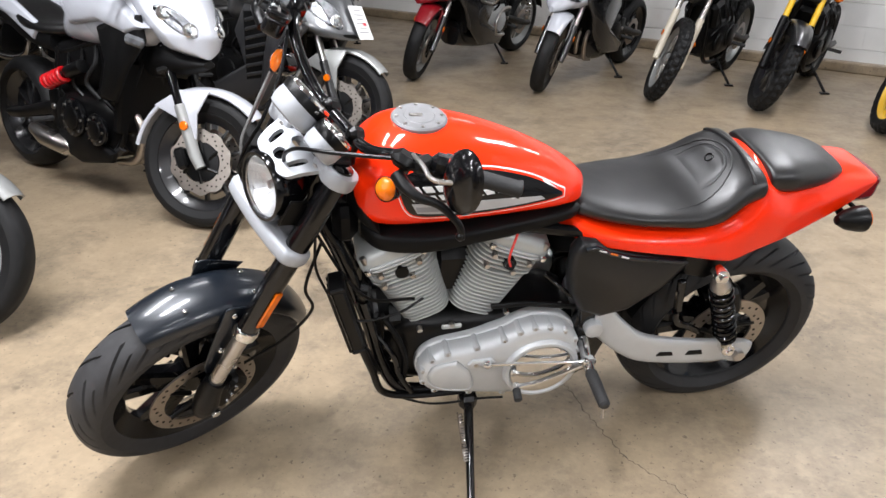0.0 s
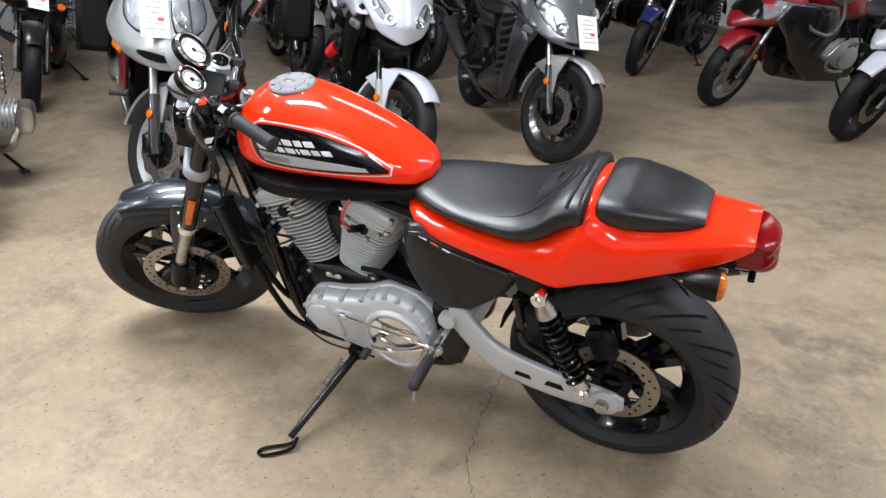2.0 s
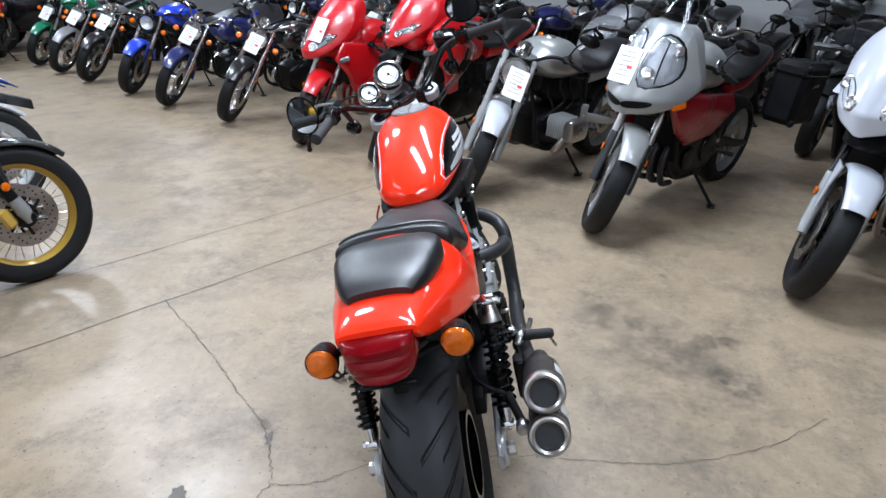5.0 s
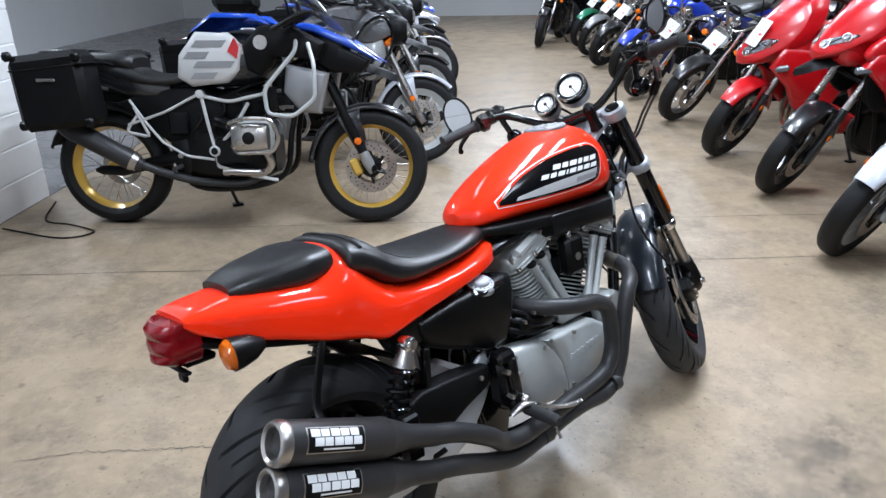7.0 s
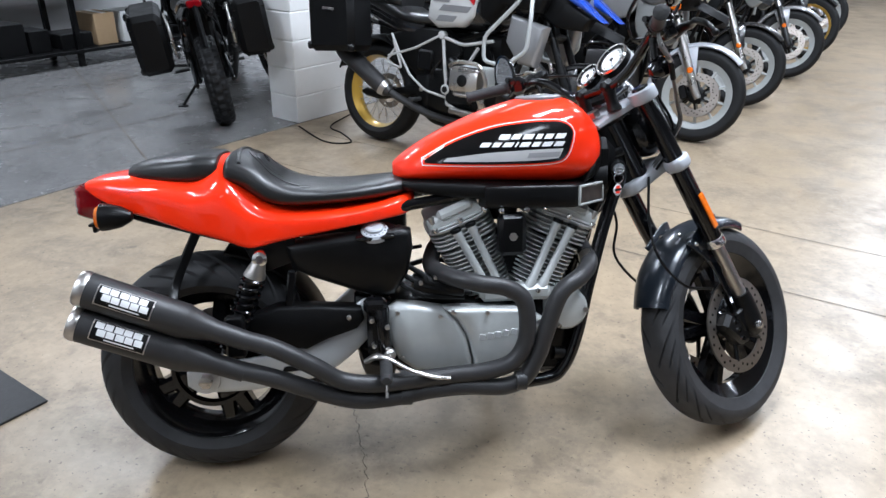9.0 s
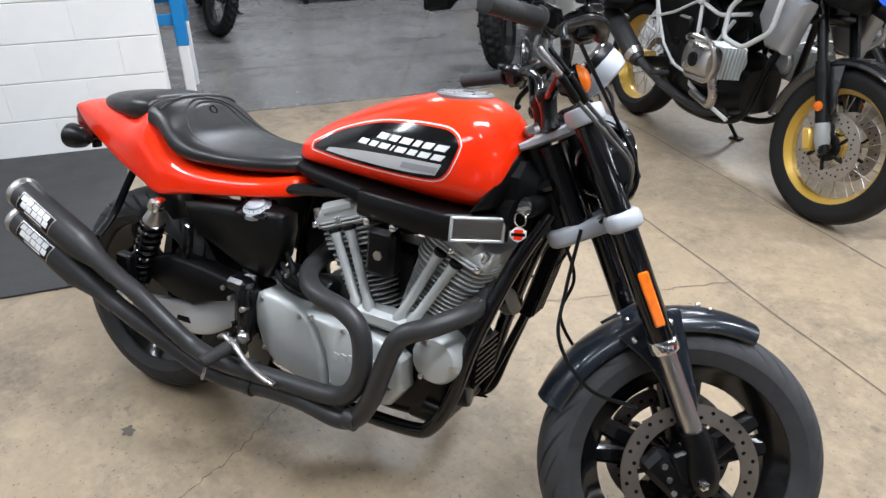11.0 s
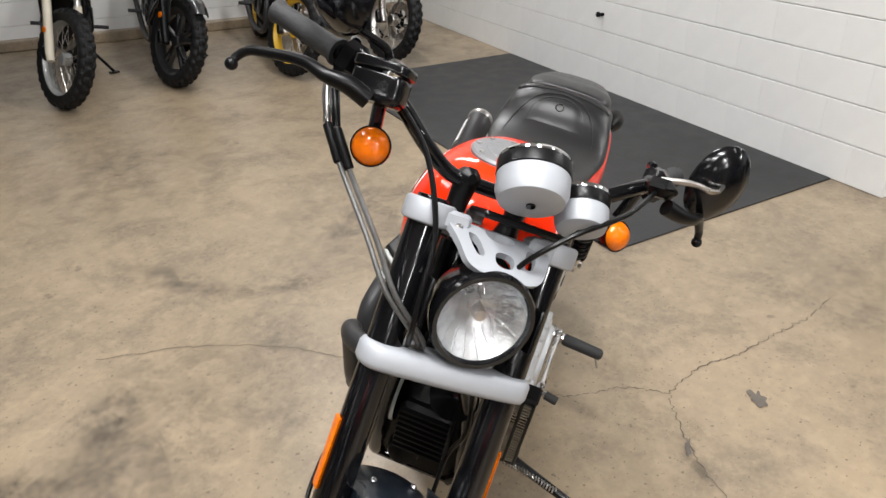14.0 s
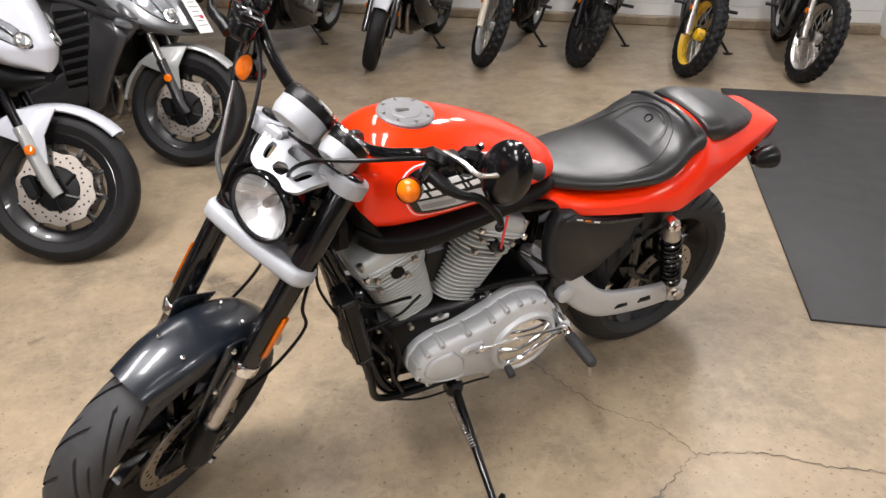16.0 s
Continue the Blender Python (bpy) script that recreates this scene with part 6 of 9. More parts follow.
s = Shape().tube([(0.004, -0.112, 0.715), (-0.030, -0.122, 0.645), (-0.062, -0.140, 0.565), (-0.058, -0.200, 0.510)], 0.0055, 8, fine=20, flat=2.2)
ss = hp("silencer_strut", s, "blacksatin", label="black strut between tail and silencers")
hp("strut_bolt", Shape().rod((-0.20, -0.235, 0.525), (-0.225, -0.235, 0.525), 0.016, n=16, bevel=0.004), "steel", ss)
hp("strut_sleeve", Shape().rod((-0.055, -0.205, 0.505), (-0.205, -0.235, 0.525), 0.010, n=12), "blacksatin", ss)


# ---------- the other motorcycles ----------
PAINTS = dict(
    gsblue=((0.015, 0.06, 0.42), 0.25), red=((0.44, 0.004, 0.007), 0.30), darkred=((0.20, 0.004, 0.009), 0.30), silver=((0.27, 0.275, 0.268), 0.34), gunmetal=((0.085, 0.088, 0.092), 0.30), bikewhite=((0.43, 0.445, 0.485), 0.25),
    palegrey=((0.50, 0.50, 0.49), 0.4), graphite=((0.040, 0.040, 0.043), 0.32), grey=((0.13, 0.13, 0.135), 0.3), midgrey=((0.24, 0.24, 0.245), 0.35), navy=((0.015, 0.02, 0.10), 0.25), blue=((0.02, 0.05, 0.50), 0.25), green=((0.01, 0.16, 0.07), 0.3), yellow=((0.70, 0.42, 0.01), 0.35), gold=((0.52, 0.33, 0.05), 0.35), black=((0.010, 0.010, 0.011), 0.25), cream=((0.55, 0.50, 0.40), 0.4), purple=((0.035, 0.015, 0.11), 0.3), pink=((0.6, 0.05, 0.2), 0.3))
for key, (c, r) in PAINTS.items():
    paint("p_" + key, c, r, 0.4 if "red" in key else 0.7, 0.35 if key in ("silver", "grey", "midgrey", "gold", "graphite", "gunmetal") else 0.0)
screen_glass = glass("tinted screen", (0.72, 0.74, 0.75), 0.03, 1.30)
M["screen"] = screen_glass
M["headlamp"] = mat("headlamp facets", (0.22, 0.23, 0.245), 0.22, metal=0.5, var=0.5, scale=26, bump=1.0, big=0.4)


def pm(c):
    return M["p_" + c] if "p_" + c in M else M[c]


def bent(pts, k=0.028):
    """A run of points with its corners rounded tightly."""
    p, out = [Vector(v) for v in pts], [Vector(pts[0])]
    for a, b, c in zip(p, p[1:], p[2:]):
        d, e = (a - b), (c - b)
        d, e = d * min(0.4, k / d.length), e * min(0.4, k / e.length)
        out += [b + d, b + (d + e) * 0.28, b + e]
    return out + [p[-1]]


def price_tag(root, m, w=0.13, h=0.20):
    tag = part("price_tag", Shape(m).box((0, 0, 0), (0.003, w, h), 0.0), M["paper"], root, "white printed price sheet")
    s_ = Shape(m)
    for i in range(6):
        s_.box((0.003, 0, h * 0.36 - i * h * 0.13), (0.001, w * (0.7 if i % 2 else 0.5), h * 0.022), 0.0)
    part("print", s_, M["ink"], tag)
    part("logo_bar", Shape(m).box((0.0032, w * 0.22, -0.01), (0.001, w * 0.22, h * 0.09), 0.0), M["redink"], tag)


# the faces of faired motorcycles: outline (height, half width), nose x, sweep back, slope, paint-independent patches
FACES = dict(
    chin=dict(rows=[(0.785, 0.018), (0.80, 0.058), (0.825, 0.115), (0.87, 0.150), (0.94, 0.182), (1.0, 0.196), (1.07, 0.200), (1.15, 0.165), (1.22, 0.105)], x0=1.525, sweep=2.6, slope=0.50, ref=0.88, deep=0.11,
              lamp=[(0.045, 0.872), (0.125, 0.893), (0.178, 1.0), (0.098, 0.985)], tag=None, dark=[]),
    vents=dict(rows=[(0.700, 0.075), (0.715, 0.135), (0.76, 0.205), (0.83, 0.250), (0.92, 0.262), (1.0, 0.245), (1.08, 0.21), (1.16, 0.16), (1.22, 0.10)], x0=1.56, sweep=2.7, slope=0.62, ref=0.74, deep=0.16,
               lamp=[(0.070, 0.745), (0.165, 0.800), (0.225, 0.945), (0.075, 0.895)], tag=(0.045, 0.80), dark=[[(0.0, 0.712), (0.07, 0.716), (0.085, 0.735), (0.0, 0.735)]]),
    longfairing=dict(rows=[(0.720, 0.060), (0.735, 0.140), (0.78, 0.215), (0.85, 0.262), (0.91, 0.262), (1.0, 0.225), (1.08, 0.190), (1.14, 0.15), (1.17, 0.11)], x0=1.53, sweep=2.8, slope=0.55, ref=0.80, deep=0.14,
                     lamp=[(0.022, 0.850), (0.205, 0.905), (0.155, 1.095), (0.024, 1.135)], tag=(-0.06, 0.955), dark=[[(0.0, 0.748), (0.125, 0.764), (0.150, 0.804), (0.0, 0.792)]]),
    redadv=dict(rows=[(0.90, 0.025), (0.93, 0.08), (0.98, 0.135), (1.05, 0.180), (1.13, 0.198), (1.22, 0.180), (1.30, 0.135), (1.36, 0.09)], x0=1.50, sweep=2.6, slope=0.60, ref=0.95, deep=0.15,
                lamp=[(0.025, 0.975), (0.105, 1.005), (0.168, 1.085), (0.035, 1.025)], tag=None, dark=[]),
    redsport=dict(rows=[(0.74, 0.045), (0.77, 0.105), (0.83, 0.165), (0.92, 0.205), (1.02, 0.21), (1.12, 0.18), (1.20, 0.12)], x0=1.53, sweep=2.6, slope=0.60, ref=0.80, deep=0.16,
                  lamp=[(0.030, 0.80), (0.115, 0.835), (0.180, 0.955), (0.060, 0.905)], tag=(0.06, 0.97), dark=[]),
)


def on_face(k, y, z, off=0.0):
    d = FACES[k]
    return Vector((d["x0"] + off - d["sweep"] * abs(y) ** 1.75 - (d["slope"] * (z - d["ref"]) if z > d["ref"] else -0.15 * (z - d["ref"])) - 0.9 * max(0.0, z - d["ref"] - 0.12) ** 2, y, z))


def face_shell(k):
    d = FACES[k]
    out = []
    for z, w in spl(d["rows"], 34):
        ys = [w * math.sin(math.pi / 2 * b / 12) for b in range(-12, 13)]
        out.append([on_face(k, y, z, -0.014 * (abs(y) / w) ** 8) for y in ys] + [on_face(k, y * 0.93, z, -d["deep"]) for y in reversed(ys)])
    return Shape().rings(out)


def face_patch(k, corners, sd, off, grow=1.0, deep=0.02, smooth=2):
    """A patch that follows a face, with softened corners and a skirt."""
    c = [Vector((y * sd, z)) for y, z in corners]
    mid = sum(c, Vector((0, 0))) / len(c)
    c = [mid + (v - mid) * grow for v in c]
    for _ in range(smooth):
        c = [v for i in range(len(c)) for v in (c[i] * 0.75 + c[(i + 1) % len(c)] * 0.25, c[i] * 0.25 + c[(i + 1) % len(c)] * 0.75)]
    s = Shape()
    rings_ = [[on_face(k, v.x, v.y, off - deep) for v in c], [on_face(k, v.x, v.y, off - 0.002) for v in c]]
    rings_ += [[on_face(k, (mid + (v - mid) * g).x, (mid + (v - mid) * g).y, off) for v in c] for g in (0.97, 0.7, 0.4, 0.1)]
    return s.rings(rings_)


def moto(label, spot, head, kind, body="black", accent=None, rim="black", wire=False, tread="street", steer=14, lean=8.5, tag=False, extra=(), wb=1.47, R=0.31, name="motorcycle", fork="steel", lower="black", fender=None, seat_c="leather", spokes=5):
    """A parked motorcycle. spot: where its front wheel stands, in the room; head: the way it faces there, in degrees."""
    accent, fender = accent or body, fender or body
    root = thing(name, label, "motorcycle", "parked motorcycles")
    ang = math.degrees(RA) + head
    p = room(*spot) - Vector((math.cos(radians(ang)), math.sin(radians(ang)), 0)) * wb
    root.matrix_world = pose(p.x, p.y, 0, -lean, 0, ang)
    rake = radians(31 if kind == "cruiser" else 25)
    ax, az = Vector((math.cos(rake), 0, math.sin(rake))), Vector((-math.sin(rake), 0, math.cos(rake)))
    tall = kind in ("adv", "dirt")
    f = Matrix((ax, (0, 1, 0), az)).transposed().to_4x4()
    f.translation = Vector((wb, 0, R))
    f = f @ Matrix.Translation((-0.04, 0, 0)) @ pose(0, 0, 0, 0, 0, steer) @ Matrix.Translation((0.04, 0, 0))
    fl = 0.66 if not tall else 0.76  # fork length
    blk = M["blacksatin"]

    def q(nm, shape, material, parent=None, lab="", sharp=35):
        return part(nm, shape, pm(material) if isinstance(material, str) else material, parent or root, lab, sharp)
    fw, rw = (0.115, 0.175) if not tall else (0.11, 0.15)
    rr = R * (0.74 if kind != "cruiser" else 0.72)
    for nm, c, w, front in (("front_wheel", f, fw, True), ("rear_wheel", Matrix.Translation((0, 0, R)), rw, False)):
        wh = q(nm, rim_mesh(rr, w * 0.72, c, 0.045, 0.009 if wire else 0.018), rim, lab=nm.replace("_", " ") + (" with wire spokes" if wire else " with cast spokes"))
        q("tyre", tyre_mesh(R, w, rr, c, 120 if tread == "knob" else 72, 14, tread, 0.012 if tread == "knob" else 0.004), "rubber", wh, sharp=25)
        if not wire:
            for sp in cast_spokes(rr, w * 0.72, c, spokes, 0.045, 0.04 if spokes < 8 else 0.015, spokes < 8):
                q("spoke", sp, rim, wh)
        else:
            tagged(q("spoke_lacing", wire_spokes(rr, w * 0.72, c, 32, 0.06), "steel", wh), kind="stuff")
        for y in ((0.065, -0.065) if front and kind not in ("dirt", "cruiser") else (0.065,)):
            q("brake_disc", disc_mesh(0.15 if front else 0.12, 0.095 if front else 0.08, y, c, 10 if kind in ("sport", "half") else 0), "discsteel", wh)
            if front and kind in ("sport", "half", "adv"):
                tagged(q("disc_perforation", disc_holes(0.145, 0.10, y, c, 40), "blackmatte", wh), kind="stuff")
            if front:
                for k in range(6):
                    a = 2 * math.pi * k / 6
                    q("disc_arm", Shape(c).rod((0.045 * math.cos(a), y, 0.045 * math.sin(a)), (0.10 * math.cos(a + 0.25), y, 0.10 * math.sin(a + 0.25)), 0.008, n=6), "blacksatin", wh)
                q("disc_carrier", Shape(c).lathe([(0.02, -abs(y) - 0.003), (0.055, -abs(y) - 0.003), (0.090 if kind in ("sport", "half") else 0.060, -abs(y) - 0.001), (0.090 if kind in ("sport", "half") else 0.060, -abs(y) + 0.004), (0.02, -abs(y) + 0.004)], YAXIS @ (Matrix.Scale(-1, 4, (0, 0, 1)) if y < 0 else Matrix()), 24), "blacksatin", wh)
    # fork
    for y in (0.10, -0.10):
        up = q("fork_leg", Shape(f).rod((0.0, y, 0.26 if not tall else 0.34), (0.0, y, fl), 0.022 if kind != "cruiser" else 0.02, n=14), fork)
        q("fork_slider", Shape(f).tube([(0.01, y, -0.03), (0.0, y, 0.03), (0.0, y, 0.27 if not tall else 0.36)], [0.024, 0.028, 0.028], 14), lower, up)
        q("caliper", Shape(f).box((-0.075, y * 0.82, 0.04), (0.055, 0.05, 0.10), 0.012), "gold" if "goldcal" in extra else "blacksatin", up)
        q("side_reflector", Shape(f).rod((0.005, y * 1.26, 0.17), (0.005, y * 1.36, 0.17), 0.021, n=16, bevel=0.003), "amber", up)
    for z in (fl - 0.05, fl - 0.22):
        q("fork_clamp", Shape(f).box((-0.02, 0, z), (0.07, 0.26, 0.035), 0.01), blk)
    q("steering_stem", Shape(f).rod((-0.04, 0, fl - 0.24), (-0.04, 0, fl - 0.02), 0.028, n=14), blk)
    # front mudguard
    s_, out = Shape(f), []
    if "highfender" in extra:
        for i in range(13):
            t = i / 12
            x, z = -0.22 + 0.75 * t, R * 1.33 + 0.05 + 0.10 * math.sin(t * 2.2) - 0.05 * t
            w = 0.075 * (1 - 0.5 * abs(2 * t - 0.9) ** 2.2)
            out.append([(x, y * w, z + h) for y, h in ((-1, -0.02), (-0.6, 0.012), (0, 0.02), (0.6, 0.012), (1, -0.02), (0.6, 0.004), (0, 0.012), (-0.6, 0.004))])
    else:
        a0, a1 = (20, 150) if kind != "cruiser" else (10, 165)
        for i in range(25):
            t = i / 24
            a = radians(a0 + (a1 - a0) * t)
            w = (fw / 2 + 0.018) * (1 - 0.5 * max(0, 0.25 - t) * 2)
            prof = [(R + 0.008 + 0.03 * math.cos(radians(b)) ** 0.8, w * math.sin(radians(b))) for b in range(-90, 91, 18)]
            prof += [(r_ - 0.006, y * 0.93) for r_, y in reversed(prof)]
            out.append([(r_ * math.cos(a), y, r_ * math.sin(a)) for r_, y in prof])
    s_.rings(out)
    gd = q("front_mudguard", s_, fender, lab="front mudguard")
    if "highfender" not in extra:
        for y in (0.078, -0.078):
            q("mudguard_stay", Shape(f).plate([(-0.05, R * 1.02), (0.09, R * 0.98), (0.03, 0.13), (-0.03, 0.12)] if "bigstay" not in extra else [(-0.12, R * 0.98), (0.02, R * 1.08), (0.16, R * 0.92), (0.07, R * 0.66), (0.035, 0.10), (-0.02, 0.10), (-0.03, R * 0.7)], (y - 0.004) * (1 if "bigstay" not in extra else 1.3), (y + 0.004) * (1 if "bigstay" not in extra else 1.3), 0.003), fender, gd)
    # engine, frame, swingarm, exhaust
    zc = 0.42 if not tall else 0.46
    s_ = Shape().oval([(0.42, 0.10, zc + 0.10, zc - 0.16, 0.5, 4), (0.50, 0.145, zc + 0.13, zc - 0.20, 0.5, 4), (0.85, 0.15, zc + 0.11, zc - 0.20, 0.5, 4), (1.0, 0.11, zc + 0.06, zc - 0.15, 0.5, 3.5)], 16, 28)
    en = q("engine", s_, "blacksatin" if "silverengine" not in extra else "casting", lab="engine")
    if kind == "cruiser":
        for ln in (-24, 24):
            cy = Matrix.Translation((0.72, 0, zc)) @ pose(0, 0, 0, 0, ln, 0)
            cm_ = "chrome"
            q("cylinder", Shape(cy).rod((0, 0, 0.10), (0, 0, 0.28), 0.06, n=16), cm_, en)
            for i in range(9):
                q("cooling_fin", Shape(cy).rod((0, 0, 0.11 + i * 0.018), (0, 0, 0.12 + i * 0.018), 0.088, n=20), cm_, en)
            q("cylinder_head", Shape(cy).box((0, 0, 0.30), (0.15, 0.16, 0.05), 0.015), cm_, en)
        q("air_cleaner", Shape().rod((0.72, -0.10, zc + 0.19), (0.72, -0.19, zc + 0.19), 0.085, n=24, bevel=0.012), "chrome", en)
    elif "boxer" in extra:
        bx, bz = (0.93, zc + 0.085) if "gs" in extra else (0.86, zc + 0.02)
        for y in (1, -1):
            q("cylinder", Shape().rod((bx, y * 0.12, bz), (bx, y * 0.31, bz), 0.06, n=16), "casting", en)
            for i in range(7):
                q("cooling_fin", Shape().box((bx, y * (0.16 + i * 0.02), bz), (0.17, 0.007, 0.15), 0.003), "casting", en)
            s_ = Shape(Matrix.Translation((bx, y * 0.335, bz)) @ pose(0, 0, 0, 0, 0, 0)).oval([(-0.10, 0.02, 0.05, -0.05, 0.5, 3), (-0.08, 0.045, 0.075, -0.075, 0.5, 3), (0.08, 0.045, 0.075, -0.075, 0.5, 3), (0.10, 0.02, 0.05, -0.05, 0.5, 3)], 10, 24)
            q("cylinder_head_cover", s_, "blackpipe" if tall and "gs" not in extra else "steel", en)
            if "chromehead" in extra:
                q("exhaust_header", Shape().tube(bent([(bx + 0.07, y * 0.30, bz - 0.05), (bx + 0.12, y * 0.27, bz - 0.14), (bx + 0.02, y * 0.20, bz - 0.19), (bx - 0.30, y * 0.14, bz - 0.20)]), 0.022, 12), "discsteel", en, "heat-browned exhaust header")
            if "gs" in extra:
                q("head_cap", Shape().rod((bx, y * 0.375, bz), (bx, y * 0.390, bz), 0.034, n=20, bevel=0.004), "blacksatin", en)
                q("exhaust_header", Shape().tube(bent([(bx + 0.06, y * 0.30, bz - 0.06), (bx + 0.10, y * 0.29, bz - 0.15), (bx + 0.04, y * 0.25, bz - 0.21), (bx - 0.22, y * 0.16, bz - 0.22)]), 0.022, 12), "steel", en, "bare metal exhaust header")
                q("throttle_body", Shape().rod((bx - 0.10, y * 0.20, bz + 0.03), (bx - 0.24, y * 0.17, bz + 0.08), 0.032, n=16, bevel=0.005), "blacksatin", en)
                q("starter_cover", Shape().box((0.76, y * 0.16, bz - 0.10), (0.20, 0.05, 0.16), 0.02), "blacksatin", en)
    else:
        s_ = Shape(Matrix.Translation((0.88, 0, zc + 0.08)) @ pose(0, 0, 0, 0, 20, 0))
        s_.box((0, 0, 0.10), (0.17, 0.26, 0.22), 0.03)
        q("cylinder_block", s_, "blacksatin", en)
        for y in (0.15, -0.15):
            q("side_case", Shape().rod((0.60, y * 0.95, zc - 0.02), (0.60, y * 1.12, zc - 0.02), 0.095, n=28, bevel=0.015), "blacksatin" if "silverengine" not in extra else "alu", en)
            q("side_case", Shape().rod((0.84, y * 0.95, zc - 0.05), (0.84, y * 1.10, zc - 0.05), 0.075, n=28, bevel=0.015), "blacksatin" if "silverengine" not in extra else "alu", en)
    for y in (0.09, -0.09):
        s_ = Shape().tube([(wb - 0.36, y * 0.3, R + fl * 0.78), (wb - 0.44, y, R + 0.22), (wb - 0.50, y * 1.2, 0.30), (0.75, y * 1.2, 0.22), (0.48, y * 1.2, 0.26), (0.42, y * 1.1, 0.52), (0.45, y, 0.72)], 0.017, 10, fine=36)
        q("frame_tube", s_, blk)
        s_ = Shape().tube([(wb - 0.36, y * 0.3, R + fl * 0.82), (0.80, y, 0.78), (0.45, y, 0.70), (0.10, y, 0.78), (-0.12, y, 0.80)], 0.015, 10, fine=30)
        q("subframe_tube", s_, blk)
        s_, out = Shape(), []
        for x, z, h in ((0.46, 0.42, 0.035), (0.30, 0.38, 0.035), (0.10, 0.33, 0.03), (-0.03, R, 0.028), (-0.06, R, 0.012)):
            out.append([(x, y * 1.45 + 0.016 * math.cos(a), z + h * math.sin(a)) for a in (2 * math.pi * j / 12 for j in range(12))])
        q("swingarm", s_.rings(out), "alu" if "silverarm" in extra else blk)
        if kind in ("cruiser", "touring", "naked"):
            q("shock", Shape().helix((0.06, y * 1.75, 0.38), (0.14, y * 1.75, 0.66), 0.024, 0.006, 8), "chrome")
    if "redshock" in extra:
        sp = q("shock", Shape().rod((0.42, -0.165, 0.535), (0.76, -0.165, 0.66), 0.020, n=10), "blackgloss", lab="rear shock with a red spring")
        q("spring", Shape().helix((0.44, -0.165, 0.542), (0.63, -0.165, 0.612), 0.033, 0.0095, 6), "red", sp)
        q("reservoir", Shape().rod((0.65, -0.165, 0.62), (0.78, -0.165, 0.667), 0.034, n=16, bevel=0.006), "blacksatin", sp)
        for x, z, r_ in ((0.68, zc - 0.02, 0.098), (0.88, zc - 0.05, 0.078)):
            cc = q("clutch_case", Shape().rod((x, -0.15, z), (x, -0.185, z), r_, n=32, bevel=0.012), "blackgloss", en)
            q("case_ring", Shape().rod((x, -0.183, z), (x, -0.192, z), r_ * 0.62, n=28, bevel=0.004), "blacksatin", cc)
            for k in range(8):
                a = 2 * math.pi * k / 8
                q("case_bolt", Shape().rod((x + r_ * 0.84 * math.cos(a), -0.18, z + r_ * 0.84 * math.sin(a)), (x + r_ * 0.84 * math.cos(a), -0.191, z + r_ * 0.84 * math.sin(a)), 0.006, n=8), "steel", cc)
    pipe = "chrome" if kind in ("cruiser", "touring") else ("blackpipe" if tall or "blackcan" in extra else "steel")
    s_ = Shape().tube([(0.93, -0.10, zc + 0.06), (1.02, -0.13, zc - 0.04), (0.98, -0.13, 0.26), (0.80, -0.14, 0.20), (0.50, -0.16, 0.22), (0.25, -0.20, 0.33 if not tall else 0.42), (0.10, -0.21, 0.38 if not tall else 0.52)], 0.021, 12, fine=40)
    if "chin" in extra:
        s_ = Shape().tube([(0.98, -0.10, 0.30), (0.85, -0.11, 0.22), (0.70, -0.12, 0.20), (0.58, -0.13, 0.21)], 0.024, 12, fine=20)
    if "gs" in extra:
        s_ = Shape().tube([(0.93, -0.10, 0.30), (0.80, -0.13, 0.255), (0.55, -0.15, 0.27), (0.36, -0.19, 0.33), (0.24, -0.225, 0.385)], 0.024, 12, fine=30)
    ex_ = q("exhaust", s_, pipe, lab="exhaust pipe with silencer")
    if kind in ("half", "sport"):
        for y in (-0.05, 0.03, 0.10):
            q("header_pipe", Shape().tube([(0.96, y, zc + 0.10), (1.06, y, zc - 0.02), (1.02, y, 0.24), (0.85, y * 0.8, 0.19)], 0.019, 10, fine=22), "discsteel" if "longfairing" not in extra else "blackpipe", ex_)
    z0, z1 = (0.33, 0.36) if kind in ("cruiser", "touring") else ((0.38, 0.58) if not tall else (0.50, 0.72))
    if "chin" in extra:
        q("silencer", Shape().tube([(0.60, -0.13, 0.215), (0.56, -0.145, 0.225), (0.40, -0.175, 0.255), (0.32, -0.185, 0.285), (0.30, -0.186, 0.29)], [0.03, 0.05, 0.05, 0.034, 0.026], 20), "steel", ex_, "short bright silencer below the engine")
    elif "gs" in extra:
        q("silencer", Shape().tube([(0.26, -0.225, 0.375), (0.21, -0.235, 0.40), (-0.10, -0.265, 0.585), (-0.15, -0.27, 0.61)], [0.032, 0.055, 0.060, 0.046], 20), "blackpipe", ex_, "black oval silencer")
        q("silencer_band", Shape().tube([(0.235, -0.231, 0.388), (0.205, -0.236, 0.405)], [0.047, 0.058], 20), "steel", ex_)
    else:
        q("silencer", Shape().tube([(0.20, -0.205, z0), (0.14, -0.215, z0 + 0.02), (-0.20, -0.235, z1), (-0.24, -0.235, z1 + 0.01)], [0.03, 0.052, 0.056, 0.04], 18), pipe if "blackcan" not in extra else "blackpipe", ex_)
    # dark works below the tank: air box, battery case, hoses
    q("air_box", Shape().oval([(0.36, 0.07, 0.74, 0.52, 0.5, 4), (0.46, 0.10, 0.76, 0.50, 0.5, 4), (0.80, 0.11, 0.80, 0.56, 0.5, 4), (0.98, 0.08, 0.80, 0.66, 0.5, 3.5)], 12, 20), "blackmatte")
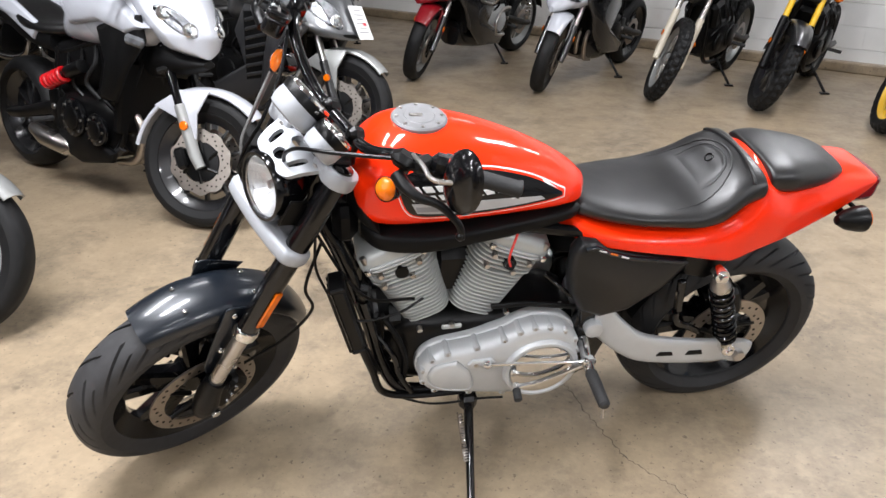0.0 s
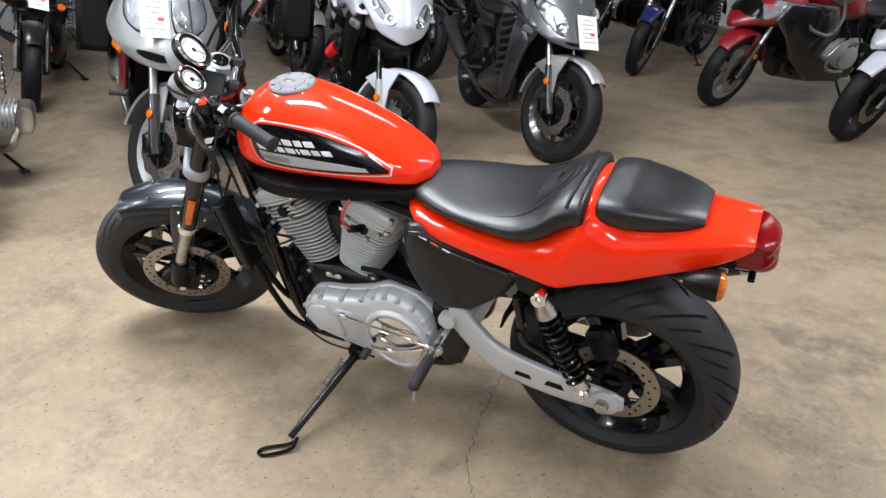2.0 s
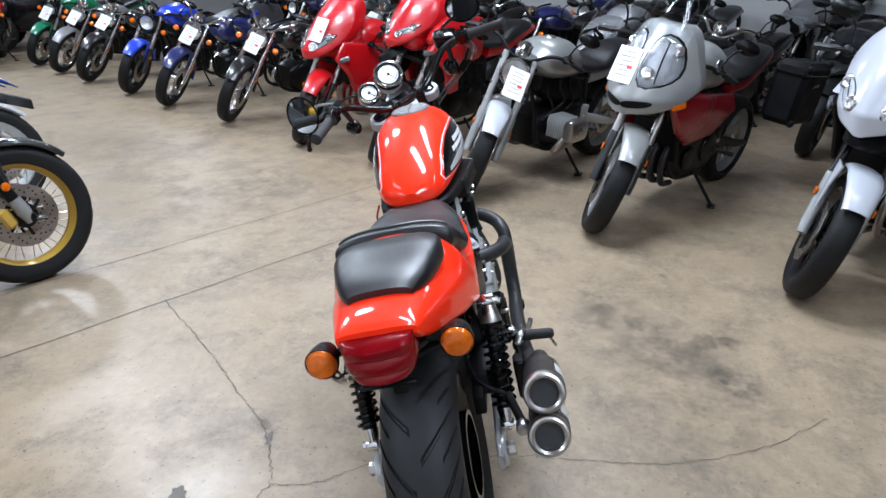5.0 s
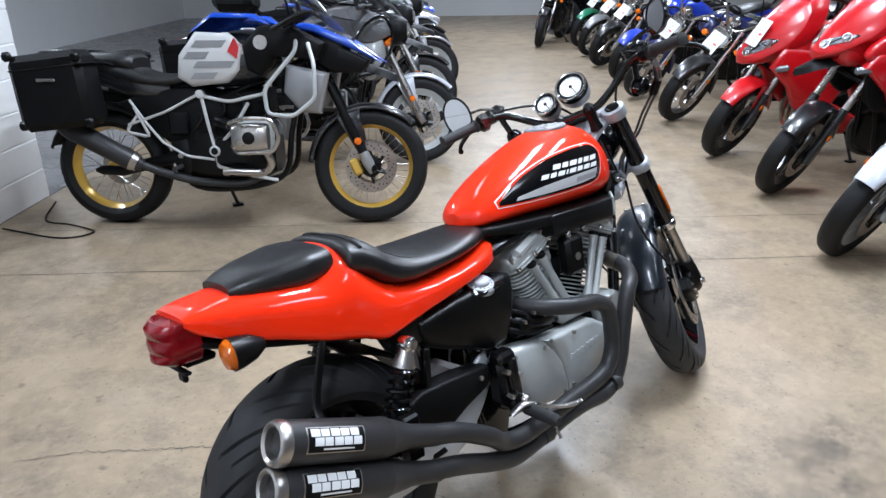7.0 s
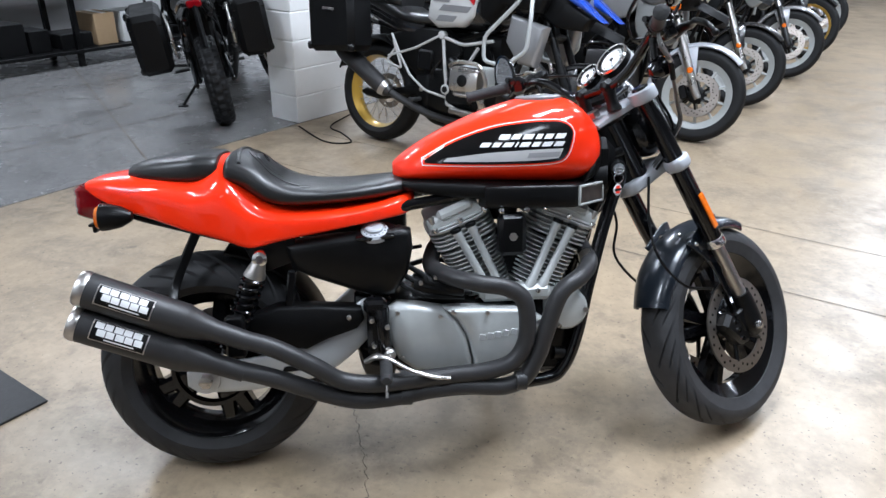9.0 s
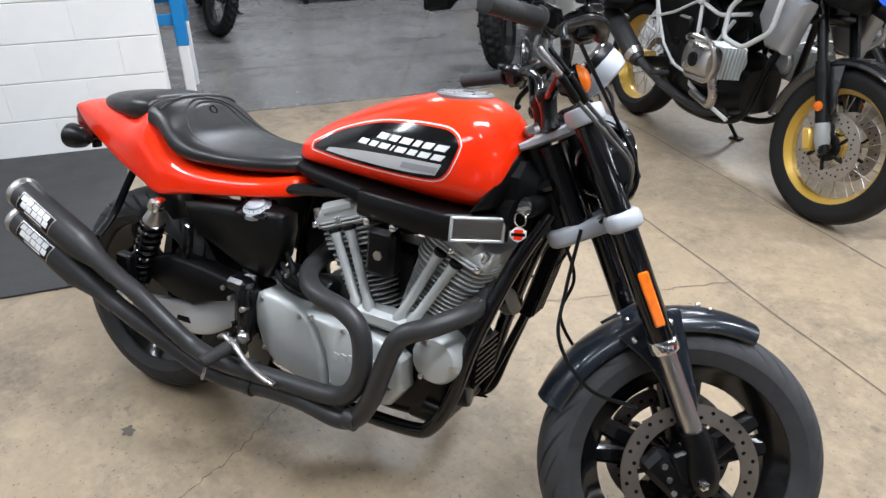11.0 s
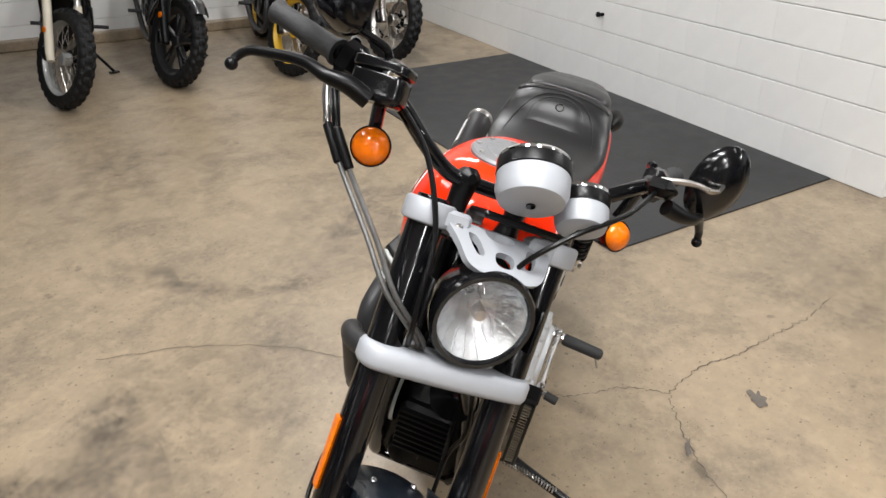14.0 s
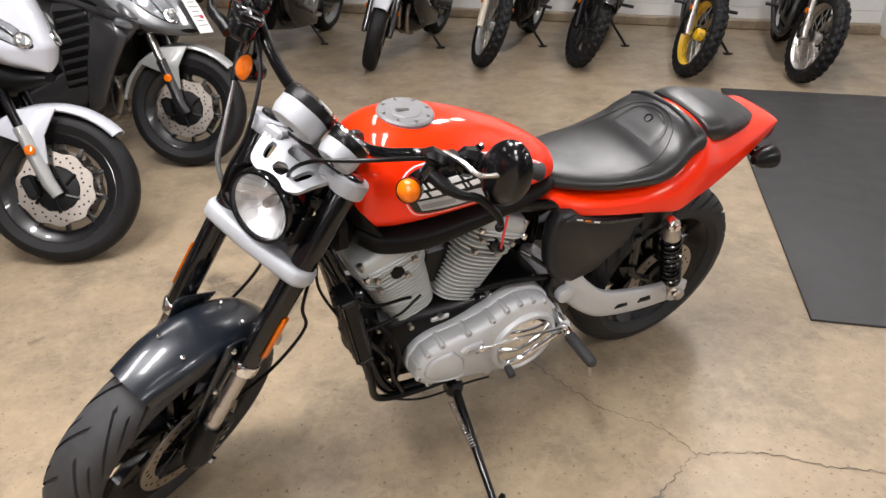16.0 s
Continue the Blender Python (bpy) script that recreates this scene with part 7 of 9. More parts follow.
    for k, (x, z) in enumerate(((0.55, 0.60), (0.68, 0.64), (0.80, 0.66), (0.92, 0.62))):
        sd = 1 if k % 2 else -1
        for sd in (1, -1):
            q("hose", Shape().tube([(x, sd * 0.10, z + 0.10), (x + 0.05, sd * 0.14, z + 0.03), (x - 0.02, sd * 0.15, z - 0.07), (x + 0.04, sd * 0.12, z - 0.15)], 0.008 + 0.002 * (k % 3), 8, fine=16), "blacksatin" if k != 2 else "rubber")
    for sd in (1, -1):
        q("frame_plate", Shape().plate([(0.40, 0.50), (0.50, 0.52), (0.53, 0.40), (0.50, 0.30), (0.42, 0.32)], sd * 0.12, sd * 0.145, 0.008), "blacksatin" if "silverarm" not in extra else "alu")
        q("frame_bolt", Shape().rod((0.455, sd * 0.14, 0.42), (0.455, sd * 0.155, 0.42), 0.016, n=10, bevel=0.003), "steel")
    # tank, seat, tail
    top = {"cruiser": 0.90, "touring": 1.0, "naked": 1.0, "half": 1.06, "sport": 1.02, "adv": 1.12, "dirt": 1.05}[kind]
    sh = {"cruiser": 0.68, "touring": 0.76, "naked": 0.80, "half": 0.84, "sport": 0.80, "adv": 0.88, "dirt": 0.94}[kind]
    hw = {"cruiser": 0.14, "touring": 0.22, "naked": 0.18, "half": 0.19, "sport": 0.18, "adv": 0.20, "dirt": 0.11}[kind]
    s_ = Shape().oval([(0.50, hw * 0.35, sh + 0.05, sh - 0.06, 0.4, 2.4), (0.58, hw * 0.7, top - 0.10, sh - 0.08, 0.4, 2.5), (0.72, hw * 0.95, top - 0.02, sh - 0.08, 0.45, 2.5), (0.88, hw, top, sh - 0.07, 0.45, 2.5), (1.0, hw * 0.92, top - 0.03, sh - 0.03, 0.45, 2.5), (1.07, hw * 0.55, top - 0.09, sh + 0.03, 0.45, 2.4)], 28, 32)
    tk = q("fuel_tank", s_, body if "gs" not in extra else "black", lab="fuel tank")
    q("filler_cap", Shape(Matrix.Translation((0.86, 0, top - 0.004))).lathe([(0.0, 0.012), (0.035, 0.011), (0.042, 0.004), (0.042, -0.01)], None, 24), "steel", tk)
    for y in (1, -1):
        q("tank_badge", Shape().rod((0.86, y * hw * 0.985, top - 0.11), (0.86, y * (hw * 0.985 + 0.006), top - 0.11), 0.032, n=20), "steel", tk)
    s_ = Shape().oval([(0.56, 0.07, sh + 0.02, sh - 0.05, 0.5, 2.6), (0.46, 0.13, sh, sh - 0.07, 0.5, 2.8), (0.30, 0.16, sh + 0.005, sh - 0.07, 0.5, 2.8), (0.16, 0.15, sh + 0.06, sh - 0.06, 0.5, 2.8), (0.0, 0.13, sh + 0.10, sh - 0.01, 0.5, 2.8), (-0.16, 0.10, sh + 0.11, sh + 0.03, 0.5, 2.6), (-0.22, 0.07, sh + 0.10, sh + 0.05, 0.5, 2.4)], 28, 28)
    q("seat", s_, seat_c, lab="black seat")
    s_ = Shape().oval([(0.42, 0.12, sh - 0.04, sh - 0.16, 0.5, 3), (0.2, 0.14, sh + 0.02, sh - 0.14, 0.5, 3), (0.0, 0.12, sh + 0.06, sh - 0.08, 0.5, 3), (-0.22, 0.085, sh + 0.075, sh - 0.01, 0.5, 2.8), (-0.32, 0.05, sh + 0.06, sh + 0.01, 0.5, 2.6)], 20, 24)
    tl = q("tail", s_, accent if kind != "dirt" else body, lab="tail panel")
    q("tail_lamp", Shape().box((-0.325, 0, sh + 0.035), (0.03, 0.10, 0.045), 0.010), "redlens", tl)
    if kind in ("cruiser", "touring", "naked") or (tall and tread != "knob"):
        out = []
        for i in range(17):
            a = radians(35 + 125 * i / 16)
            prof = [(R + 0.018 + 0.03 * math.cos(radians(b)) ** 0.8, (rw / 2 + 0.02) * math.sin(radians(b))) for b in range(-90, 91, 18)]
            prof += [(r_ - 0.006, y * 0.93) for r_, y in reversed(prof)]
            out.append([(r_ * math.cos(a), y, R + r_ * math.sin(a)) for r_, y in prof])
        q("rear_mudguard", Shape().rings(out), body if kind == "cruiser" else "blackmatte")
    else:
        q("plate_holder", Shape().tube([(-0.30, 0, sh), (-0.38, 0, sh - 0.10), (-0.42, 0, sh - 0.24)], 0.02, 8, flat=2.5), "blackmatte")
    # bars
    bz = fl + {"cruiser": 0.12, "touring": 0.10, "naked": 0.08, "half": 0.12, "sport": 0.02, "adv": 0.12, "dirt": 0.10}[kind]
    bx = -0.16 if kind in ("cruiser", "touring") else -0.10
    bp_pts = [(bx, -0.40, bz), (bx + 0.06, -0.30, bz + 0.01), (-0.02, -0.18, bz - 0.01), (0.0, -0.06, fl - 0.01), (0.0, 0.06, fl - 0.01), (-0.02, 0.18, bz - 0.01), (bx + 0.06, 0.30, bz + 0.01), (bx, 0.40, bz)]
    hb = q("handlebar", Shape(f).tube(bp_pts, 0.012, 10, fine=36), "chrome" if kind == "cruiser" else "blacksatin")
    for sd in (1, -1):
        q("grip", Shape(f).rod((bx + 0.045, sd * 0.325, bz + 0.008), (bx - 0.005, sd * 0.415, bz - 0.002), 0.018, n=12, bevel=0.003), "grip", hb)
        q("lever", Shape(f).tube([(bx + 0.09, sd * 0.27, bz), (bx + 0.10, sd * 0.34, bz - 0.01), (bx + 0.05, sd * 0.42, bz - 0.015)], 0.006, 8, fine=10), "blacksatin", hb)
        q("switch_block", Shape(f).box((bx + 0.07, sd * 0.28, bz + 0.01), (0.05, 0.05, 0.05), 0.012), "blacksatin", hb)
        mx = Vector((bx + 0.10, sd * 0.37, bz + 0.17))
        q("mirror_stem", Shape(f).tube([(bx + 0.08, sd * 0.28, bz + 0.02), (bx + 0.11, sd * 0.31, bz + 0.11), mx], 0.006, 8, fine=10), "blacksatin", hb)
        q("mirror", Shape(f @ Matrix.Translation(mx) @ pose(0, 0, 0, 0, -75, sd * 10)).lathe([(0.0, -0.022), (0.04, -0.012), (0.052, 0.0), (0.052, 0.006), (0.0, 0.006)], Matrix.Diagonal((0.75, 1.4, 1, 1)), 20), "blacksatin", hb)
        if kind not in ("half", "sport", "touring") and "gs" not in extra and "chromehead" not in extra:
            im = f @ Matrix.Translation((0.03, sd * 0.19, fl - 0.16)) @ pose(0, 0, 0, 0, 90, 0)
            q("indicator", Shape(im).lathe([(0.0, -0.05), (0.02, -0.04), (0.03, 0.0), (0.026, 0.014), (0.0, 0.022)], None, 18), "amber", hb)
            q("indicator_arm", Shape(f).rod((0.0, sd * 0.11, fl - 0.16), (0.02, sd * 0.18, fl - 0.16), 0.008, n=8), "blacksatin", hb)
        if "handguards" in extra:
            q("hand_guard", Shape(f).tube([(bx - 0.01, sd * 0.43, bz), (bx + 0.13, sd * 0.42, bz), (bx + 0.16, sd * 0.33, bz), (bx + 0.10, sd * 0.22, bz)], [0.02, 0.05, 0.055, 0.02], 10, fine=16, flat=0.35), "blackmatte", hb)
    # the face
    nose = f @ Matrix.Translation((0.0, 0, fl))
    if kind in ("cruiser", "naked"):
        hm = f @ Matrix.Translation((0.10, 0, fl - 0.13)) @ pose(0, 0, 0, 0, 90 + 22, 0)
        hd = q("headlight", Shape(hm).lathe([(0.0, -0.13), (0.05, -0.12), (0.09, -0.06), (0.10, 0.0), (0.094, 0.012), (0.088, 0.004), (0.05, -0.03), (0.0, -0.04)], None, 32), "chrome" if kind == "cruiser" or "chromehead" in extra else "blackgloss", lab="round headlight")
        q("reflector", Shape(hm).lathe([(0.0, -0.04), (0.05, -0.028), (0.088, 0.003)], None, 28), "reflector", hd)
        q("lens", Shape(hm).lathe([(0.0, 0.02), (0.06, 0.012), (0.09, 0.003), (0.09, -0.001), (0.06, 0.008), (0.0, 0.016)], None, 28), "lens", hd).visible_shadow = False
        q("instrument", Shape(f @ Matrix.Translation((0.05, 0, fl + 0.05)) @ pose(0, 0, 0, 0, -40, 0)).lathe([(0.0, -0.04), (0.05, -0.035), (0.055, 0.0), (0.05, 0.006), (0.0, 0.004)], None, 24), "chrome")
    elif kind == "dirt":
        s_ = Shape(nose).plate([(0.05, -0.20), (0.09, -0.02), (0.03, 0.06), (0.0, -0.2)], -0.11, 0.11, 0.02)
        pl = q("front_plate", s_, body if "darkplate" not in extra else "blackmatte", lab="front number panel with lamp")
        q("lamp_glass", Shape(nose).box((0.09, 0, -0.13), (0.02, 0.13, 0.08), 0.02), "lens", pl)
        for y in (1, -1):
            q("shroud", Shape().plate([(0.72, top - 0.06), (0.95, top - 0.01), (1.12, top - 0.13), (1.05, top - 0.27), (0.92, top - 0.22)], y * (hw + 0.015), y * (hw + 0.03), 0.006, 30), accent, tk)
    else:
        # bodywork ahead of the bars; stays with the frame
        bx0 = wb - 0.30
        big = kind == "touring"
        nt = R + fl * 0.94 + (0.06 if kind == "adv" else 0.11 if "chin" in extra else 0.05 if "longfairing" in extra else 0.02)
        w0 = 0.26 if big else 0.21
        st_ = [(bx0 - 0.10, w0 * 0.75, nt + 0.02, nt - 0.20, 0.5, 2.6), (bx0, w0, nt + 0.02, nt - 0.26, 0.5, 2.6), (bx0 + 0.14, w0 * 0.90, nt - 0.03, nt - 0.29, 0.5, 2.3), (bx0 + 0.27, w0 * 0.66, nt - 0.12, nt - 0.29, 0.5, 2.0), (bx0 + 0.36, w0 * 0.36, nt - 0.20, nt - 0.30, 0.5, 1.9), (bx0 + 0.41, w0 * 0.10, nt - 0.255, nt - 0.30, 0.5, 1.9)]
        if kind == "half" and "longfairing" not in extra:
            st_ = [(bx0 - 0.10, w0 * 0.75, nt + 0.02, nt - 0.18, 0.5, 2.4), (bx0, w0 * 0.98, nt + 0.02, nt - 0.22, 0.5, 2.2), (bx0 + 0.14, w0 * 0.84, nt - 0.03, nt - 0.24, 0.5, 1.9), (bx0 + 0.27, w0 * 0.60, nt - 0.11, nt - 0.26, 0.5, 1.7), (bx0 + 0.37, w0 * 0.32, nt - 0.19, nt - 0.285, 0.5, 1.6), (bx0 + 0.43, w0 * 0.08, nt - 0.25, nt - 0.285, 0.5, 1.6)]
        if kind == "adv":
            st_ = [(bx0 - 0.06, 0.10, nt + 0.0, nt - 0.14, 0.5, 2.6), (bx0 + 0.02, 0.14, nt + 0.02, nt - 0.22, 0.5, 2.8), (bx0 + 0.16, 0.145, nt - 0.01, nt - 0.22, 0.5, 2.8), (bx0 + 0.22, 0.11, nt - 0.04, nt - 0.19, 0.5, 2.6)]
        face = next((k for k in FACES if k in extra), None)
        if face and kind != "adv":
            st_ = [(bx0 - 0.14, w0 * 0.70, nt + 0.02, nt - 0.20, 0.5, 2.6), (bx0 - 0.04, w0 * 0.90, nt + 0.03, nt - 0.24, 0.5, 2.6), (bx0 + 0.08, w0 * 0.86, nt - 0.01, nt - 0.24, 0.5, 2.4), (bx0 + 0.13, w0 * 0.70, nt - 0.04, nt - 0.20, 0.5, 2.2)]
        fr = q("front_fairing", Shape().oval(st_, 30, 32), body if kind != "adv" or body == "red" else "blackmatte", lab="front fairing with headlights")
        nf = spl(st_, 120)

        def fair_y(x, z):
            k = int(np.argmin(np.abs(nf[:, 0] - x)))
            _, h_, zt, zb, fr_, p_ = nf[k]
            zm = zb + fr_ * (zt - zb)
            hh = (zt - zm) if z > zm else (zm - zb)
            return h_ * (1 - min(0.999, abs(z - zm) / hh) ** p_) ** (1 / p_)
        if face:
            sh_ = q("face_panel", face_shell(face), body, fr, "painted nose panel", 50)
            for patch_ in FACES[face]["dark"]:
                for sd in (1, -1):
                    q("nose_opening", face_patch(face, patch_, sd, 0.003), "blackmatte", sh_)
            for sd in (1, -1):
                lp = FACES[face]["lamp"]
                q("lamp_bezel", face_patch(face, lp, sd, 0.002, 1.10), "blackgloss", sh_)
                q("headlight", face_patch(face, lp, sd, 0.005), "headlamp", sh_, "clear faceted headlight")
                my, mz = sum(v[0] for v in lp) / 4, sum(v[1] for v in lp) / 4
                for g in (-0.30, 0.32):
                    y_, z_ = my + g * (lp[2][0] - lp[0][0]) * 0.8, mz + g * (lp[2][1] - lp[0][1]) * 0.8
                    c_ = on_face(face, sd * y_, z_, 0.005)
                    r_ = 0.24 * min(abs(lp[2][1] - lp[0][1]), 0.14)
                    q("lamp_bowl", Shape(Matrix.Translation(c_) @ pose(0, 0, 0, 0, 62, sd * 28)).lathe([(0.0, -0.002), (r_ * 0.35, 0.001), (r_ * 0.85, 0.005), (r_, 0.005), (r_ * 1.08, -0.002)], None, 20), "chrome", sh_)
                q("lamp_rib", Shape().tube([on_face(face, sd * (lp[0][0] + (lp[1][0] - lp[0][0]) * 0.5), lp[0][1] + (lp[1][1] - lp[0][1]) * 0.5 + 0.012, 0.007), on_face(face, sd * my, mz, 0.007), on_face(face, sd * (lp[3][0] + (lp[2][0] - lp[3][0]) * 0.5), lp[3][1] + (lp[2][1] - lp[3][1]) * 0.5 - 0.012, 0.007)], 0.004, 6, fine=10), "blackgloss", sh_)
                q("headlight_glass", face_patch(face, lp, sd, 0.013, 1.02, 0.01), "lens", sh_).visible_shadow = False
                q("nose_light", Shape().box((bx0 + 0.12, sd * (w0 * 1.04), nt - 0.20), (0.10, 0.03, 0.045), 0.012, pose(0, 0, 0, 0, 12, sd * -20)), "amber" if "amberside" in extra else "headlamp", fr)
        for sd in (1, -1):
            if face:
                break
            if kind == "adv":
                hm = Matrix.Translation((bx0 + 0.215, sd * 0.06, nt - 0.11)) @ pose(0, 0, 0, 0, 90, 0)
                q("headlight", Shape(hm).lathe([(0.0, -0.01), (0.045, 0.004), (0.05, 0.01), (0.0, 0.022)], None, 20), "reflector", fr)
                continue
            rows_ = []
            for i in range(10):
                x = bx0 + 0.12 + (0.185 if kind == "half" else 0.215) * i / 9
                hgt = (0.125 if kind == "half" else 0.10) * math.sin(math.pi * (0.15 + 0.8 * i / 9)) + 0.01
                mid_ = nt - 0.10 - 0.075 * (i / 9)
                rows_.append([(x, sd * (fair_y(x, mid_ + hgt * (j / 4 - 0.5)) + 0.003), mid_ + hgt * (j / 4 - 0.5)) for j in range(5)] + [(x, sd * (fair_y(x, mid_ + hgt * (j / 4 - 0.5)) - 0.012), mid_ + hgt * (j / 4 - 0.5)) for j in reversed(range(5))])
            big_ = [[(x + (0.012 if i > 5 else -0.012), y - sd * 0.0015, cz0 + (z - cz0) * (1.22 if kind != "half" else 1.12)) for (x, y, z) in r] for i, r in enumerate(rows_) for cz0 in (sum(p[2] for p in r) / len(r),)]
            q("headlight_surround", Shape().rings(big_), "blackgloss", fr)
            q("headlight", Shape().rings(rows_), "headlamp", fr, "swept headlight")
            rows2 = [[tuple(v) for v in r] for r in rows_]
            rows2 = [[(x, y + sd * 0.004, z) for x, y, z in r] for r in rows2]
            q("headlight_glass", Shape().rings(rows2), "lens", fr).visible_shadow = False
            q("side_light", Shape().box((bx0 + 0.06, sd * (w0 * 0.98), nt - 0.20), (0.09, 0.03, 0.045), 0.012, pose(0, 0, 0, 0, 0, sd * -12)), "amber" if "amberside" in extra else "lens", fr)
        # screen
        rows_ = []
        for i in range(9):
            t = i / 8
            x, z = bx0 + 0.20 - 0.30 * t, nt - 0.03 + (0.34 if kind in ("adv", "touring") or "longfairing" in extra else 0.24) * t
            w = (0.15 - 0.05 * t * t)
            if face:
                x, z = x - 0.02, z + FACES[face]["rows"][-1][0] - nt - 0.05
            rows_.append([(x - 0.10 * (y_ * y_), y_ * w, z) for y_ in np.linspace(-1, 1, 11)] + [(x - 0.004 - 0.10 * (y_ * y_), y_ * w, z) for y_ in np.linspace(1, -1, 11)])
        q("screen", Shape().rings(rows_), "screen", fr, "clear plastic windscreen").visible_shadow = False
        if kind == "adv":
            out = []
            for i in range(13):
                t = i / 12
                x, z = bx0 - 0.05 + (0.52 if "gs" in extra else 0.46) * t, nt - 0.12 - 0.14 * t ** 1.5
                w = 0.13 * (1 - t) ** 0.7 + 0.012
                out.append([(x, y * w, z + h) for y, h in ((-1, -0.03), (-0.5, 0.01), (0, 0.018), (0.5, 0.01), (1, -0.03), (0.5, -0.018), (0, -0.012), (-0.5, -0.018))])
            q("beak", Shape().rings(out), accent if accent not in ("black", "red") else "blackmatte", fr, "pointed beak above the front wheel")
            for sd in (1, -1):
                if "gs" in extra:
                    continue
                s_ = Shape().plate([(0.70, top - 0.02), (0.98, top + 0.02), (1.20, top - 0.04), (1.30, top - 0.16), (1.12, top - 0.24), (0.95, top - 0.17)], sd * 0.17, sd * 0.235, 0.02, 50)
                q("tank_shroud", s_, body, tk, "coloured tank shroud")
                s_ = Shape().plate([(0.66, top - 0.08), (0.90, top - 0.05), (1.02, top - 0.20), (0.92, top - 0.34), (0.66, top - 0.32)], sd * 0.19, sd * 0.222, 0.015, 50)
                q("tank_side", s_, "midgrey" if "grey" in body else body if body == "red" else "blackmatte", tk)
                s_ = Shape().plate([(1.0, top - 0.20), (1.20, top - 0.18), (1.24, top - 0.38), (1.12, top - 0.50), (1.02, top - 0.40)], sd * 0.17, sd * 0.215, 0.015, 40)
                if "redadv" in extra:
                    q("lower_flank", Shape().plate([(0.86, top - 0.20), (1.04, top - 0.12), (1.24, top - 0.14), (1.30, top - 0.22), (1.12, top - 0.38), (1.02, top - 0.58), (0.92, top - 0.56), (0.94, top - 0.36)], sd * 0.18, sd * 0.245, 0.02), body, tk, "red lower flank panel")
                q("radiator_cover", s_, "silver" if "grey" in body else "blackmatte", tk)
        else:
            low = zc + 0.02 if kind == "half" else 0.30
            for sd in (1, -1):
                shape_ = [(bx0 - 0.34, nt - 0.10), (bx0 + 0.12, nt - 0.06), (bx0 + 0.20, nt - 0.20), (bx0 + 0.05, nt - 0.34), (bx0 - 0.03, 0.46), (bx0 - 0.26, 0.27), (bx0 - 0.60, 0.24), (bx0 - 0.64, 0.33), (bx0 - 0.34, 0.48), (bx0 - 0.44, nt - 0.28)]
                if kind == "half":
                    shape_ = [(bx0 - 0.40, nt - 0.16), (bx0 - 0.10, nt - 0.06), (bx0 + 0.13, nt - 0.07), (bx0 + 0.18, nt - 0.20), (bx0 + 0.04, nt - 0.33), (bx0 - 0.06, nt - 0.52), (bx0 - 0.26, nt - 0.58), (bx0 - 0.20, nt - 0.36)]
                if "chin" in extra:
                    shape_ = [(bx0 - 0.20, nt - 0.17), (bx0 + 0.02, nt - 0.10), (bx0 + 0.13, nt - 0.09), (bx0 + 0.16, nt - 0.20), (bx0 + 0.03, nt - 0.33), (bx0 - 0.08, nt - 0.50), (bx0 - 0.20, nt - 0.50), (bx0 - 0.15, nt - 0.32)]
                if "longfairing" in extra:
                    shape_ = [(bx0 - 0.62, nt - 0.22), (bx0 - 0.30, nt - 0.19), (bx0 + 0.02, nt - 0.15), (bx0 + 0.15, nt - 0.22), (bx0 + 0.02, nt - 0.38), (bx0 - 0.14, nt - 0.48), (bx0 - 0.44, nt - 0.47), (bx0 - 0.72, nt - 0.34)]
                s_ = Shape().plate(shape_, sd * (w0 * 0.80), sd * (w0 * 1.02), 0.028)
                sp = q("side_fairing", s_, accent, lab="side fairing panel")
                if "vents" in extra:
                    q("vent", Shape().plate([(bx0 - 0.10, nt - 0.13), (bx0 - 0.12, nt - 0.52), (bx0 - 0.30, nt - 0.56), (bx0 - 0.34, nt - 0.16)], sd * (w0 * 0.9), sd * (w0 * 1.024), 0.004), "blackmatte", sp)
                    for i in range(7):
                        q("vent_bar", Shape().box((bx0 - 0.215 + 0.004 * i, sd * (w0 * 1.025), nt - 0.185 - i * 0.053), (0.215, 0.016, 0.022), 0.006, pose(0, 0, 0, 0, -14, 0)), "graphite", sp)
                    q("leg_panel", Shape().plate([(bx0 - 0.09, nt - 0.16), (bx0 + 0.06, nt - 0.18), (bx0 + 0.13, nt - 0.26), (bx0 + 0.03, nt - 0.42), (bx0 - 0.06, nt - 0.62), (bx0 - 0.17, nt - 0.70), (bx0 - 0.15, nt - 0.44)], sd * (w0 * 0.82), sd * (w0 * 1.16), 0.035), "graphite", sp, "dark metallic leg panel")
                    q("upper_panel", Shape().plate([(bx0 - 0.48, nt - 0.02), (bx0 - 0.20, nt - 0.02), (bx0 + 0.12, nt - 0.09), (bx0 + 0.20, nt - 0.17), (bx0 + 0.05, nt - 0.185), (bx0 - 0.20, nt - 0.12), (bx0 - 0.46, nt - 0.10)], sd * (w0 * 0.8), sd * (w0 * 1.13), 0.025), body, sp, "silver upper fairing panel")
                    q("lettering_bar", Shape().box((bx0 - 0.10, sd * (w0 * 1.132), nt - 0.095), (0.17, 0.003, 0.018), 0.0, pose(0, 0, 0, 0, 13, 0)), "blackmatte", sp)
            if kind in ("sport", "touring"):
                s_ = Shape().oval([(wb - 0.42, 0.10, 0.46, 0.24, 0.5, 3), (0.85, 0.17, 0.40, 0.19, 0.5, 3), (0.50, 0.15, 0.38, 0.20, 0.5, 3)], 14, 24)
                q("belly_fairing", s_, accent)
            s_ = Shape().box((wb - 0.44, 0, 0.55), (0.05, 0.30, 0.36), 0.012, pose(0, 0, 0, 0, 12, 0))
            q("radiator", s_, "blackmatte")
